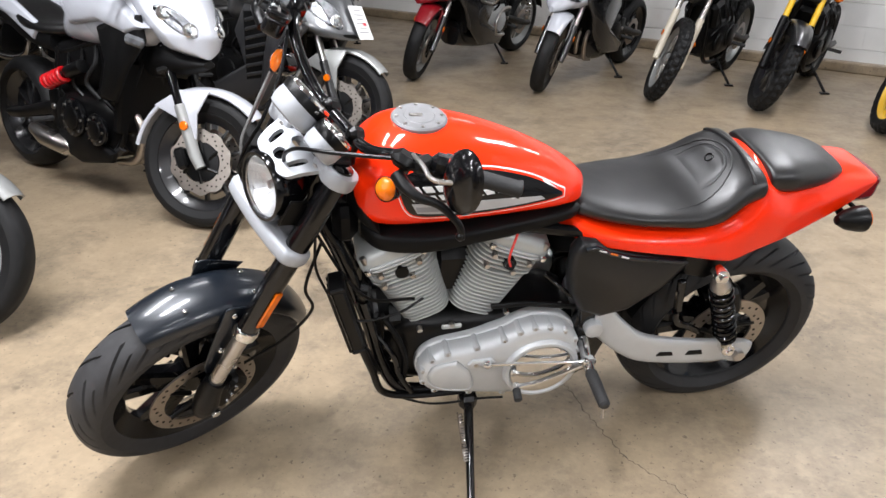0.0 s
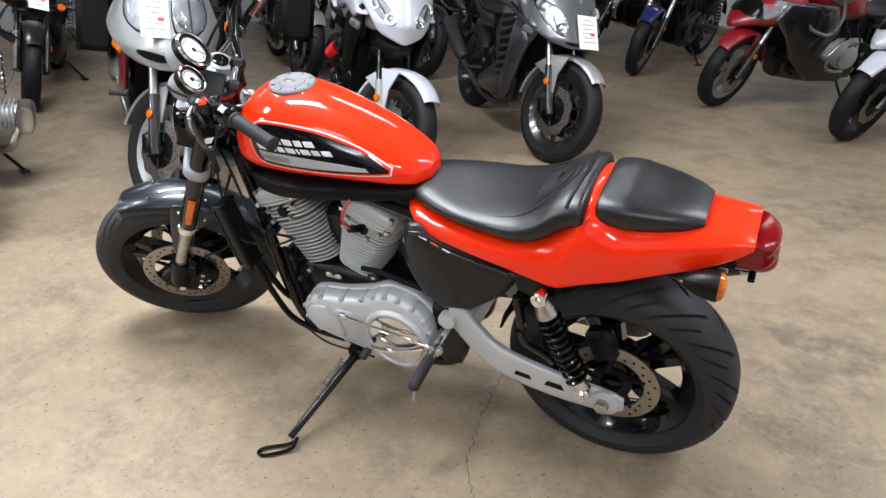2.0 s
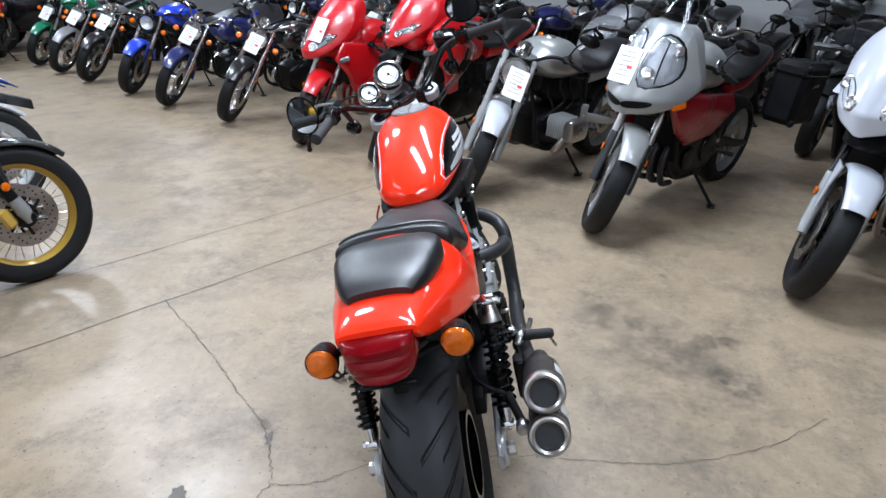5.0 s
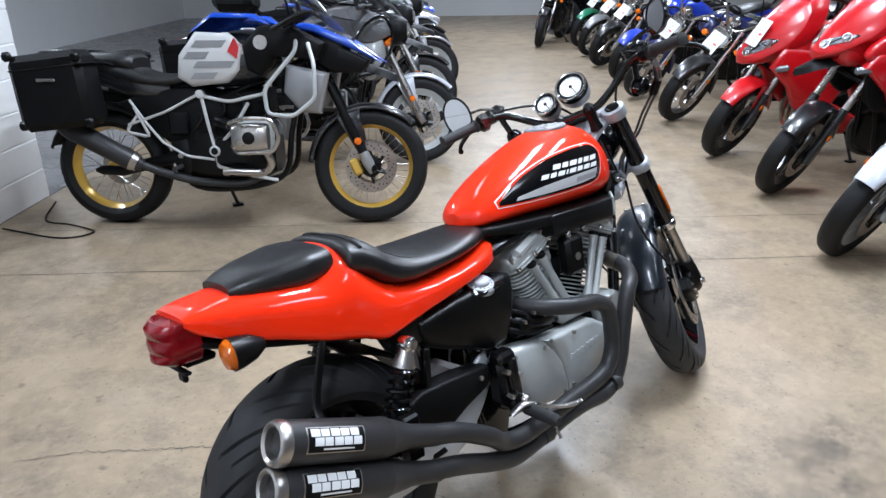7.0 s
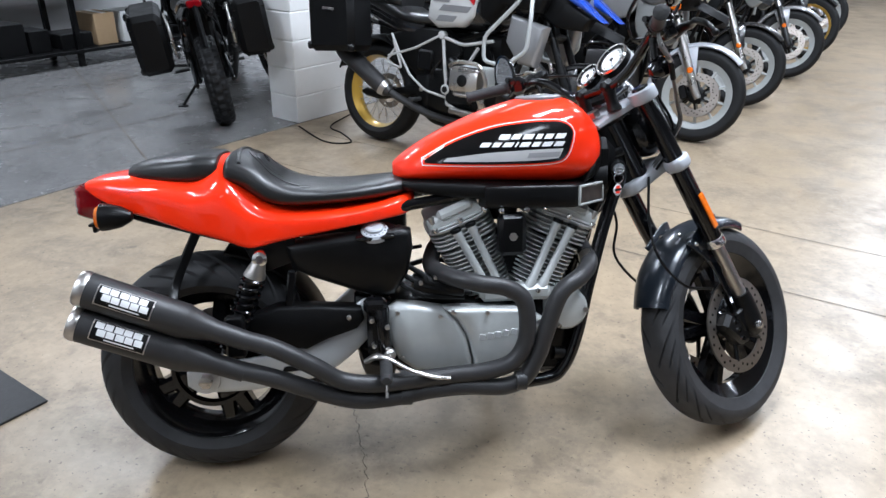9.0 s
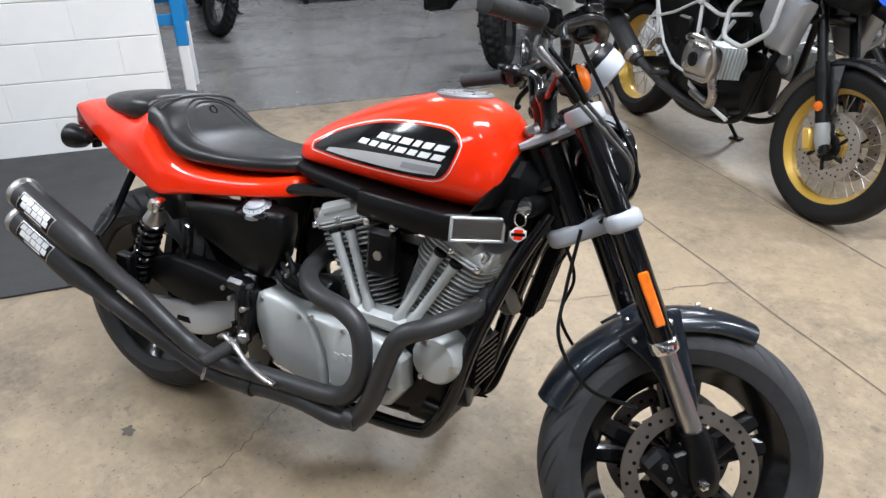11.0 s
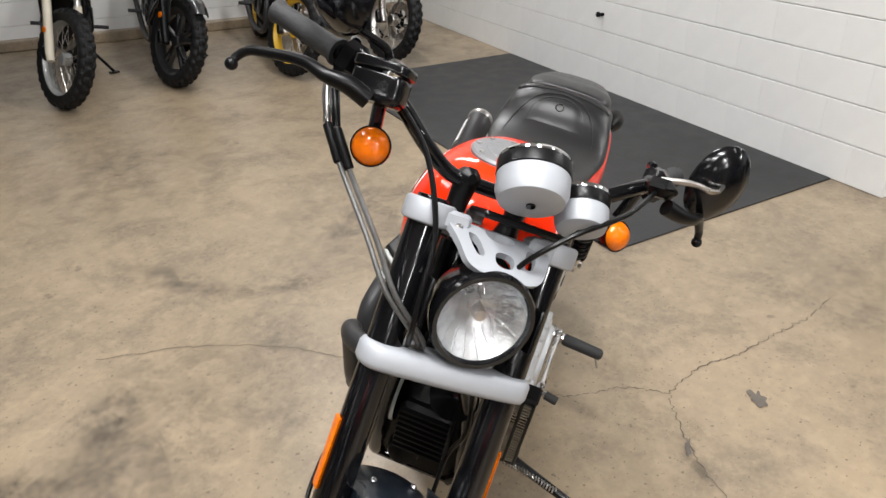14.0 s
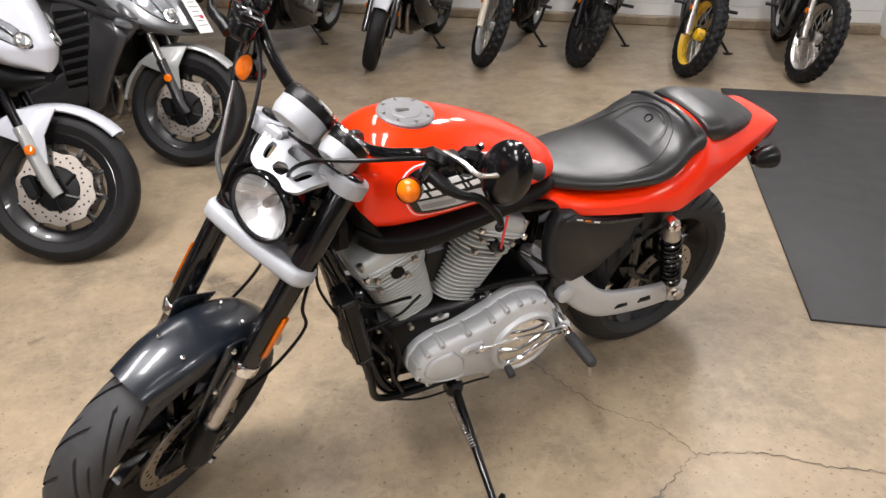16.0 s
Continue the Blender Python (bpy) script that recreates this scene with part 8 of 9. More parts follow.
    if "gs" in extra:
        for sd in (1, -1):
            q("axle_lug", Shape(f).tube([(0.0, sd * 0.10, 0.10), (0.0, sd * 0.10, 0.03), (0.0, sd * 0.095, -0.03)], [0.03, 0.034, 0.024], 14), "silver", lab="pale fork end")
            q("tank_flank", Shape().plate([(0.50, 0.86), (0.515, 0.98), (0.62, 1.11), (0.80, 1.10), (0.885, 1.02), (0.86, 0.90), (0.78, 0.83), (0.58, 0.81)], sd * 0.13, sd * 0.215, 0.03), "palegrey", tk, "pale tank flank with grey pattern")
            s_ = Shape()
            for x0_, x1_, z_ in ((0.60, 0.80, 1.04), (0.55, 0.70, 0.98), (0.60, 0.84, 0.93), (0.58, 0.74, 0.87)):
                s_.plate([(x0_, z_ - 0.018), (x1_ - 0.03, z_ - 0.018), (x1_, z_ + 0.018), (x0_ + 0.03, z_ + 0.018)], sd * 0.21, sd * 0.2175, 0.0)
            q("flank_pattern", s_, "midgrey", tk)
            q("red_mark", Shape().plate([(0.80, 1.0), (0.84, 1.07), (0.865, 1.02), (0.85, 0.96)], sd * 0.205, sd * 0.2195, 0.0), "red", tk)
            q("tank_top_panel", Shape().plate([(0.53, 0.97), (0.60, 1.12), (0.72, 1.205), (0.95, 1.195), (1.02, 1.14), (0.88, 1.150), (0.72, 1.158), (0.60, 1.075)], sd * 0.10, sd * 0.195, 0.02), body, tk, "blue upper tank panel")
            q("front_shroud", Shape().plate([(0.88, 1.03), (0.98, 1.13), (1.16, 1.13), (1.34, 1.04), (1.30, 0.95), (1.06, 0.97), (0.98, 0.86), (0.90, 0.90)], sd * 0.15, sd * 0.235, 0.025), "blackmatte", tk, "black front shroud")
            q("shroud_badge", Shape().rod((0.99, sd * 0.23, 1.045), (0.99, sd * 0.241, 1.045), 0.038, n=20), "steel", tk)
            q("blue_wing", Shape().plate([(1.08, 1.15), (1.24, 1.145), (1.46, 1.06), (1.64, 0.93), (1.56, 0.965), (1.42, 1.03), (1.26, 1.095), (1.12, 1.118)], sd * 0.06, sd * 0.155, 0.012), body, tk, "blue wing ahead of the tank")
            q("nose_side", Shape().plate([(1.20, 1.075), (1.42, 1.015), (1.57, 0.945), (1.52, 0.875), (1.36, 0.88), (1.24, 0.95)], sd * 0.05, sd * 0.145, 0.015), "blackmatte", tk)
            q("cooler_cover", Shape().plate([(1.12, 0.93), (1.35, 0.88), (1.30, 0.66), (1.19, 0.67), (1.10, 0.78)], sd * 0.15, sd * 0.24, 0.02), "midgrey", tk)
            q("crash_bar", Shape().tube(bent([(1.18, sd * 0.20, 1.08), (1.19, sd * 0.28, 1.00), (1.02, sd * 0.33, 0.80), (1.03, sd * 0.33, 0.67), (1.17, sd * 0.33, 0.655), (1.29, sd * 0.31, 0.75), (1.29, sd * 0.30, 0.93), (1.25, sd * 0.24, 1.04)]), 0.0115, 10), "casting", lab="bare metal crash bar")
            q("engine_bar", Shape().tube(bent([(0.80, sd * 0.18, 0.54), (0.81, sd * 0.36, 0.62), (0.92, sd * 0.41, 0.655), (1.06, sd * 0.40, 0.65), (1.10, sd * 0.38, 0.55), (1.06, sd * 0.38, 0.47), (0.86, sd * 0.36, 0.46), (0.78, sd * 0.20, 0.48)]), 0.011, 10), "steel", lab="bare metal engine bar")
    if "chin" in extra:
        s_ = Shape().oval([(wb - 0.30, 0.10, 0.86, 0.66, 0.5, 2.6), (wb - 0.20, 0.115, 0.85, 0.68, 0.5, 2.4), (wb - 0.06, 0.08, 0.80, 0.71, 0.5, 2.2), (wb + 0.04, 0.03, 0.775, 0.745, 0.5, 2)], 14, 24)
        q("chin_panel", s_, "blackmatte")
        for sd in (1, -1):
            q("belly_panel", Shape().plate([(0.50, 0.30), (0.60, 0.40), (0.74, 0.36), (0.98, 0.27), (0.96, 0.22), (0.70, 0.17), (0.56, 0.20)], sd * 0.12, sd * 0.165, 0.016), "blackmatte")
            q("side_wing", Shape().plate([(0.70, 0.96), (0.90, 1.03), (1.16, 1.0), (1.34, 0.90), (1.22, 0.86), (1.0, 0.90), (0.78, 0.86)], sd * 0.155, sd * 0.225, 0.02), body, lab="white side wing")
            q("tail_side", Shape().plate([(0.36, 0.82), (0.10, 0.93), (-0.26, 0.95), (-0.30, 0.92), (0.05, 0.84), (0.30, 0.74)], sd * 0.115, sd * 0.150, 0.012), body, lab="white tail side panel")
    if "graphics" in extra:
        for sd in (1, -1):
            q("tank_graphic", Shape().plate([(0.62, 0.86), (0.90, 0.90), (1.14, 0.84), (1.06, 0.76), (0.80, 0.74)], sd * 0.15, sd * 0.225, 0.012), "purple", tk, "purple side graphic")
            q("tank_graphic", Shape().plate([(0.86, 0.875), (1.0, 0.865), (0.96, 0.81), (0.84, 0.82)], sd * 0.20, sd * 0.229, 0.004), "pink", tk, "pink side graphic")
    if "crashbars" in extra:
        for sd in (1, -1):
            c = "steel" if "lightbars" in extra else "blackgloss"
            q("crash_bar", Shape().tube([(0.70, sd * 0.15, 0.34), (0.80, sd * 0.32, 0.36), (1.0, sd * 0.36, 0.40), (1.02, sd * 0.36, 0.52), (0.90, sd * 0.34, 0.60), (0.72, sd * 0.30, 0.58), (0.66, sd * 0.18, 0.50)], 0.012, 10, fine=40), c)
            q("crash_bar", Shape().tube([(1.06, sd * 0.15, 0.62), (1.05, sd * 0.32, 0.66), (1.02, sd * 0.36, 0.80), (1.10, sd * 0.34, 0.98), (1.24, sd * 0.26, 1.06), (1.30, sd * 0.22, 0.90), (1.20, sd * 0.26, 0.70), (1.05, sd * 0.30, 0.64)], 0.012, 10, fine=40), c)
    if "panniers" in extra:
        for sd in (1, -1):
            c = Vector((-0.10, sd * 0.34, 0.72 if "gs" not in extra else 0.80))
            bx_ = q("pannier", Shape().box(c, (0.44 if "gs" not in extra else 0.40, 0.22, 0.40), 0.035, pose(0, 0, 0, 0, -6, 0)), "blackmatte", lab="hard luggage case")
            for dx, dz in ((0.18, 0.17), (-0.18, 0.21), (0.18, -0.19), (-0.18, -0.17)):
                s_ = Shape().box(c + Matrix.Rotation(radians(-6), 3, "Y") @ Vector((dx, sd * 0.095, dz * 0.95)), (0.05, 0.038, 0.05), 0.012, pose(0, 0, 0, 0, -6, 0))
                q("case_corner", s_, "blacksatin", bx_)
            s_ = Shape().box(c + Vector((0.0, sd * 0.113, 0.06)), (0.10, 0.006, 0.016), 0.002)
            q("case_badge", s_, "steel", bx_)
            q("case_lid_seam", Shape().box(c + Vector((0.004, 0, 0.125)), (0.446 if "gs" not in extra else 0.406, 0.226, 0.008), 0.002, pose(0, 0, 0, 0, -6, 0)), "blackgloss", bx_)
            q("case_rack", Shape().tube([(0.10, sd * 0.20, 0.80), (-0.15, sd * 0.21, 0.86), (-0.30, sd * 0.20, 0.80), (-0.28, sd * 0.20, 0.60), (0.0, sd * 0.19, 0.56)], 0.010, 8, fine=24), "steel")
    if "topcase" in extra:
        q("top_case", Shape().box((-0.22, 0, sh + 0.28), (0.36, 0.40, 0.26), 0.06), "blackmatte", lab="black top case")
    if "frameplates" in extra:
        for sd in (1, -1):
            q("inner_panel", Shape().plate([(0.10, 0.72), (0.34, 0.80), (0.60, 0.80), (0.74, 0.72), (0.72, 0.55), (0.56, 0.44), (0.40, 0.48), (0.24, 0.60)], sd * 0.07, sd * 0.125, 0.015), "blackmatte")
            q("inner_case", Shape().box((0.46, sd * 0.13, 0.60), (0.12, 0.03, 0.13), 0.012), "blacksatin")
            q("swing_strut", Shape().tube(bent([(0.24, sd * 0.165, 0.66), (0.16, sd * 0.17, 0.56), (0.30, sd * 0.17, 0.53), (0.22, sd * 0.17, 0.70)]), 0.009, 8), "palegrey")
            for k, pts in enumerate((((0.61, 0.76), (0.77, 0.725), (0.98, 0.77)), ((0.61, 0.78), (0.64, 0.60), (0.67, 0.45), (0.68, 0.36)), ((0.67, 0.45), (0.79, 0.58), (0.88, 0.72)), ((0.68, 0.36), (0.85, 0.31), (1.02, 0.28)), ((0.20, 0.74), (0.29, 0.60), (0.37, 0.50)), ((0.18, 0.60), (0.40, 0.67), (0.60, 0.77)), ((0.37, 0.50), (0.50, 0.42), (0.66, 0.40)))):
                q("light_frame", Shape().tube(bent([(x, sd * 0.17, z) for x, z in pts]), 0.0105 if k < 4 else 0.008, 8), "palegrey", lab="pale frame tube")
            q("frame_node", Shape().rod((0.67, sd * 0.15, 0.45), (0.67, sd * 0.19, 0.45), 0.032, n=20, bevel=0.004), "palegrey")
            q("frame_node", Shape().rod((0.61, sd * 0.15, 0.77), (0.61, sd * 0.19, 0.77), 0.024, n=16, bevel=0.004), "palegrey")
            q("node_cap", Shape().rod((0.67, sd * 0.19, 0.45), (0.67, sd * 0.193, 0.45), 0.02, n=16), "blacksatin")
            q("pillion_seat", Shape().oval([(0.22, 0.12, 0.97, 0.90, 0.5, 3), (0.16, 0.15, 1.0, 0.90, 0.5, 3), (-0.10, 0.14, 1.0, 0.92, 0.5, 3), (-0.18, 0.10, 0.98, 0.93, 0.5, 3)], 14, 24), "leather") if sd > 0 else None
            q("grab_rail", Shape().tube([(0.12, sd * 0.14, 0.93), (-0.10, sd * 0.19, 1.0), (-0.28, sd * 0.15, 1.0), (-0.34, 0, 0.99)], 0.011, 8, fine=20), "blacksatin")
    if tag:
        zt = fl - 0.20 if kind in ("cruiser", "naked", "dirt") else fl + 0.0
        tm = f @ Matrix.Translation((0.215 if kind in ("cruiser", "naked") else 0.17, 0.03, zt)) @ pose(0, 0, 0, 0, -18, 6)
        if kind not in ("cruiser", "naked", "dirt"):
            tm = Matrix.Translation((wb + 0.045, 0.09, R + fl * 0.94 - 0.06)) @ pose(0, 0, 0, 0, -24, 18)
            face = next((k for k in FACES if k in extra), None)
            if face and FACES[face]["tag"]:
                tm = Matrix.Translation(on_face(face, *FACES[face]["tag"], 0.028)) @ pose(0, 0, 0, 0, -30, 6)
        price_tag(root, tm)
    # stand
    inv_ = root.matrix_world.inverted()
    side = root.matrix_world @ Vector((0.62, 0.10, 0.25))
    dirv = Vector((-math.sin(radians(ang)), math.cos(radians(ang)), 0))
    ft = Vector((side.x, side.y, 0.012)) + dirv * 0.16
    sn = q("side_stand", Shape().rod(inv_ @ side, inv_ @ ft, 0.011, n=8), "blacksatin", lab="side stand, folded down")
    q("stand_foot", Shape(inv_ @ Matrix.Translation(ft)).box((0, 0, -0.004), (0.07, 0.05, 0.012), 0.003), "blacksatin", sn)
    for sd in (1, -1):
        q("foot_peg", Shape().rod((0.46, sd * 0.16, 0.36), (0.46, sd * 0.27, 0.36), 0.014, n=10), "grip")
    return root


def again(ob, spot, head, wb=1.47, lean=8.5):
    ang = math.degrees(RA) + head
    p = room(*spot) - Vector((math.cos(radians(ang)), math.sin(radians(ang)), 0)) * wb
    return copy_thing(ob, pose(p.x, p.y, 0, -lean, 0, ang))


# west row, facing the aisle
moto("grey sport touring motorcycle with price sheet on its screen", (-2.56, 3.07), -4, "sport", "gunmetal", "graphite", tag=True, extra=("vents", "blackcan", "bigstay"), tread="street", fender="silver", steer=20, spokes=10)
moto("white adventure sport motorcycle with black engine and red spring", (-2.47, 1.97), -2, "half", "bikewhite", "blackmatte", extra=("redshock", "blackcan", "panniers", "chin", "bigstay"), lower="silver", fork="blackgloss", fender="bikewhite", steer=26, spokes=10)
moto("silver and dark red sport touring motorcycle with price sheet", (-2.48, 0.80), 2, "half", "silver", "darkred", rim="silver", tag=True, extra=("longfairing", "panniers", "amberside"), fender="silver", steer=34)
moto("white naked boxer motorcycle with round headlight and price sheet", (-2.46, -0.20), 4, "naked", "silver", "silver", rim="silver", tag=True, extra=("boxer", "chromehead", "silverarm"), fender="bikewhite", fork="silver", lower="silver", steer=36)
moto("bright red adventure sport motorcycle with dark wheels", (-2.52, -1.25), 6, "adv", "red", "red", steer=36, extra=("handguards", "redadv"), fender="black")
moto("red sport touring motorcycle with full fairing", (-2.46, -2.2), 6, "sport", "red", "red", tag=True, fender="red", steer=36, extra=("redsport",))
moto("black cruiser motorcycle with chrome fork and price sheet", (-2.44, -3.45), 8, "cruiser", "black", rim="steel", wire=True, tag=True, fork="chrome", lower="chrome", wb=1.6, steer=34)
moto("dark blue cruiser motorcycle with wire wheels and price sheet", (-2.36, -4.65), 8, "cruiser", "navy", rim="chrome", wire=True, tag=True, fork="chrome", lower="chrome", wb=1.6, steer=34)
moto("bright blue naked motorcycle with blue mudguard", (-2.38, -5.75), 8, "naked", "blue", "blue", fender="blue", steer=34)
moto("black cruiser motorcycle with chrome engine", (-2.34, -7.0), 8, "cruiser", "black", rim="black", tag=True, fork="chrome", lower="chrome", wb=1.6, steer=34)
moto("silver and black cruiser motorcycle with wire wheels", (-2.34, -8.1), 8, "cruiser", "midgrey", rim="chrome", wire=True, tag=True, fork="chrome", lower="chrome", wb=1.6, steer=34)
moto("green standard motorcycle with green mudguard", (-2.36, -9.2), 8, "naked", "green", "green", rim="steel", wire=True, fender="green", tag=True, steer=34)

# north row, backs to the wall
moto("dark red touring motorcycle with chrome engine guards", (-3.36, 5.05), -92, "touring", "darkred", "black", rim="silver", extra=("silverengine", "crashbars", "lightbars"), fender="darkred", steer=20, wb=1.62)
moto("white and purple sport motorcycle with white mudguard", (-2.29, 5.30), -94, "sport", "bikewhite", "black", extra=("graphics", "blackcan"), fender="bikewhite", steer=18, spokes=6)
moto("dirt motorcycle with cream fork guards and wire wheels", (-1.43, 5.57), -96, "dirt", "black", "black", rim="silver", wire=True, tread="knob", extra=("highfender",), fork="steel", lower="cream", steer=30, R=0.33)
moto("black adventure motorcycle with gold fork tubes", (-0.68, 5.74), -94, "dirt", "black", "midgrey", tread="knob", extra=("darkplate",), fork="yellow", lower="blacksatin", fender="black", steer=26, R=0.325)
moto("dual-sport motorcycle with yellow wheel rims", (0.16, 5.63), -96, "dirt", "black", "yellow", rim="yellow", wire=True, tread="knob", extra=("darkplate", "highfender"), fork="yellow", lower="steel", steer=24, R=0.325)
moto("dark enduro motorcycle with knobbly tyres", (0.98, 5.65), -92, "dirt", "black", "black", rim="steel", wire=True, tread="knob", extra=("darkplate", "highfender"), fork="steel", lower="steel", steer=16, R=0.33)

# south row, facing west
moto("blue and grey adventure motorcycle with gold wire wheels and black cases", (0.12, -0.71), 180, "adv", "gsblue", "black", rim="gold", wire=True, steer=6, extra=("gs", "boxer", "panniers", "frameplates", "goldcal", "blackcan", "handguards"), fender="black", fork="blacksatin", lower="blacksatin", wb=1.54, R=0.335, lean=7)
gs2 = moto("black adventure touring motorcycle with white mudguard", (-0.08, -2.04), 180, "adv", "grey", "black", rim="casting", spokes=10, steer=12, extra=("boxer", "panniers", "crashbars"), fender="bikewhite", lower="steel", R=0.32)
moto("black adventure motorcycle with tall screen", (-0.03, -3.28), 180, "adv", "black", "black", rim="casting", spokes=10, steer=12, extra=("boxer", "panniers", "crashbars", "topcase"), fender="black", R=0.32, lower="steel")
moto("grey adventure motorcycle with pale wheels", (-0.02, -4.72), 180, "adv", "midgrey", "midgrey", rim="casting", spokes=10, steer=12, extra=("boxer", "panniers"), fender="midgrey", R=0.32)
moto("adventure motorcycle with gold wire wheels", (0.10, -6.0), 180, "adv", "black", "gsblue", rim="gold", wire=True, steer=12, extra=("boxer",), fender="black", R=0.33)
again(gs2, (0.25, -7.38), 180)
moto("black and red standard motorcycle standing alone in the aisle", (-1.63, -9.32), 70, "naked", "red", "black", fender="black", steer=6)

# next room
moto("dark adventure motorcycle with cases and knobbly tyres", (4.06, -1.08), -33, "adv", "black", "black", tread="knob", steer=16, extra=("panniers", "handguards", "crashbars"), fender="black", R=0.33)
moto("black touring motorcycle with hard cases", (5.0, -2.0), -20, "adv", "black", "black", tread="street", steer=10, fender="black", extra=("panniers",))
moto("dirt motorcycle with yellow trim", (4.55, 1.72), 185, "dirt", "black", "yellow", rim="black", wire=True, tread="knob", extra=("highfender",), lower="yellow", fork="yellow", R=0.33, steer=14)

# second row behind the west row
far_sport = moto("dark sport motorcycle in the back row", (-5.1, 4.2), 0, "sport", "black", "grey", steer=10)
far_cruiser = moto("dark cruiser in the back row", (-5.1, 3.1), 0, "cruiser", "black", rim="black", fork="blackgloss", lower="black", wb=1.6, steer=10, tag=True)
far_adv = moto("grey touring motorcycle in the back row", (-5.1, 2.0), 0, "half", "midgrey", "black", steer=10, extra=("panniers", "topcase"))
far_naked = moto("dark blue standard motorcycle in the back row", (-4.6, 5.1), -60, "naked", "navy", "black", steer=10)
for i, v in enumerate((0.95, -0.1, -1.2, -2.3, -3.4, -4.5, -5.6, -6.7, -7.9)):
    again((far_sport, far_cruiser, far_adv, far_naked)[i % 4], (-5.1 + 0.1 * (i % 3), v), 0)
again(far_cruiser, (-5.9, 5.4), -70)
for i, v in enumerate((4.6, 3.4, 2.2, 1.0, -0.3, -1.6, -3.0, -4.5, -6.2)):
    again((far_adv, far_sport, far_naked, far_cruiser)[i % 4], (-7.1 + 0.12 * (i % 2), v), 0)


# ---------- other things ----------
# blue and white lift table beyond the wall's end
tab = thing("work_table", "steel work table with blue frame and white legs", "table")
tab.matrix_world = ROOM
M["steelblue"] = mat("blue enamel", (0.02, 0.22, 0.55), 0.35, coat=0.4)
legs = [(2.42, 1.93), (3.12, 1.93), (2.42, 2.55), (3.12, 2.55)]
for u, v in legs:
    part("leg", rbox(Shape(), u - 0.03, u + 0.03, v - 0.03, v + 0.03, 0.0, 0.46, 0.006), M["white"], tab, "white steel leg")
    part("leg_sleeve", rbox(Shape(), u - 0.036, u + 0.036, v - 0.036, v + 0.036, 0.44, 0.80, 0.006), M["steelblue"], tab, "blue upper leg")
for u0, u1, v0, v1 in ((2.42, 3.12, 1.915, 1.945), (2.42, 3.12, 2.535, 2.565), (2.405, 2.435, 1.93, 2.55), (3.105, 3.135, 1.93, 2.55)):
    part("rail", rbox(Shape(), u0, u1, v0, v1, 0.56, 0.62, 0.004), M["steelblue"], tab, "blue rail")
part("tabletop", rbox(Shape(), 2.34, 3.20, 1.86, 2.62, 0.80, 0.84, 0.006), M["wallpaint"], tab)
tl_ = thing("tool", "black hand tool lying on the work table", "tool")
tl_.matrix_world = ROOM
part("tool_body", Shape().tube([(2.5, 2.0, 0.865), (2.6, 2.02, 0.865), (2.66, 2.06, 0.86)], [0.022, 0.025, 0.012], 10, fine=10), M["blackmatte"], tl_)

# shelf with boxes along the far wall of the next room
shelf = thing("storage_shelf", "dark metal storage shelf along the wall", "shelf")
shelf.matrix_world = ROOM
for u in (5.7, 6.3):
    for v in (-2.2, -0.7, 0.8):
        part("post", rbox(Shape(), u - 0.025, u + 0.025, v - 0.025, v + 0.025, 0, 1.9), M["blacksatin"], shelf)
for z in (0.14, 0.78, 1.42):
    part("board", rbox(Shape(), 5.66, 6.34, -2.24, 0.84, z, z + 0.035, 0.004), M["blackmatte"], shelf)
M["card"] = mat("cardboard", (0.32, 0.22, 0.12), 0.8, var=0.1)
M["boxred"] = mat("red box", (0.35, 0.04, 0.03), 0.6)
M["boxwhite"] = mat("white box", (0.6, 0.6, 0.58), 0.6)
rnd = random.Random(4)
for z in (0.175, 0.815):
    v = -2.1
    while v < 0.6:
        w, h = rnd.uniform(0.16, 0.34), rnd.uniform(0.14, 0.36)
        key = rnd.choice(("card", "boxwhite", "blackmatte", "blackmatte", "blackmatte"))
        bx = thing("box", {"card": "brown cardboard box on the shelf", "boxred": "red printed box on the shelf", "boxwhite": "white carton on the shelf", "blackmatte": "black storage bin on the shelf"}[key], "box", "boxes on the shelf")
        bx.matrix_world = ROOM @ Matrix.Translation((5.95, v + w / 2, z))
        part("carton", Shape().box((0, 0, h / 2), (0.36, w, h), 0.005), M[key], bx)
        if key == "card":
            part("tape", Shape().box((0, 0, h + 0.0005), (0.362, 0.05, 0.002), 0.0), M["paper"], bx)
        v += w + rnd.uniform(0.02, 0.12)

# dark vehicle at the end of the aisle
car = thing("utility_vehicle", "black off-road utility vehicle at the end of the aisle", "vehicle")
pc = room(-3.3, -11.6)
car.matrix_world = pose(pc.x, pc.y, 0, 0, 0, math.degrees(RA) - 20)
s = Shape().oval([(1.35, 0.45, 0.75, 0.42, 0.5, 4), (1.2, 0.68, 0.98, 0.35, 0.5, 4), (0.3, 0.72, 1.05, 0.32, 0.5, 5), (-0.9, 0.72, 1.02, 0.34, 0.5, 5), (-1.3, 0.6, 0.9, 0.42, 0.5, 4)], 24, 32)
part("body", s, M["blackgloss"], car)
s = Shape()
for y in (0.6, -0.6):
    s.tube([(0.7, y, 0.98), (0.3, y, 1.75), (-0.7, y, 1.78), (-1.1, y, 1.0)], 0.03, 8, fine=24)
part("roll_cage", s, M["blacksatin"], car)
for x in (0.85, -0.85):
    for y in (0.68, -0.68):
        wm = Matrix.Translation((x, y, 0.34))
        wh = part("wheel", rim_mesh(0.20, 0.18, wm), M["p_silver"], car)
        part("tyre", tyre_mesh(0.34, 0.24, 0.2, wm, 96, 14, "knob", 0.014), M["rubber"], wh)

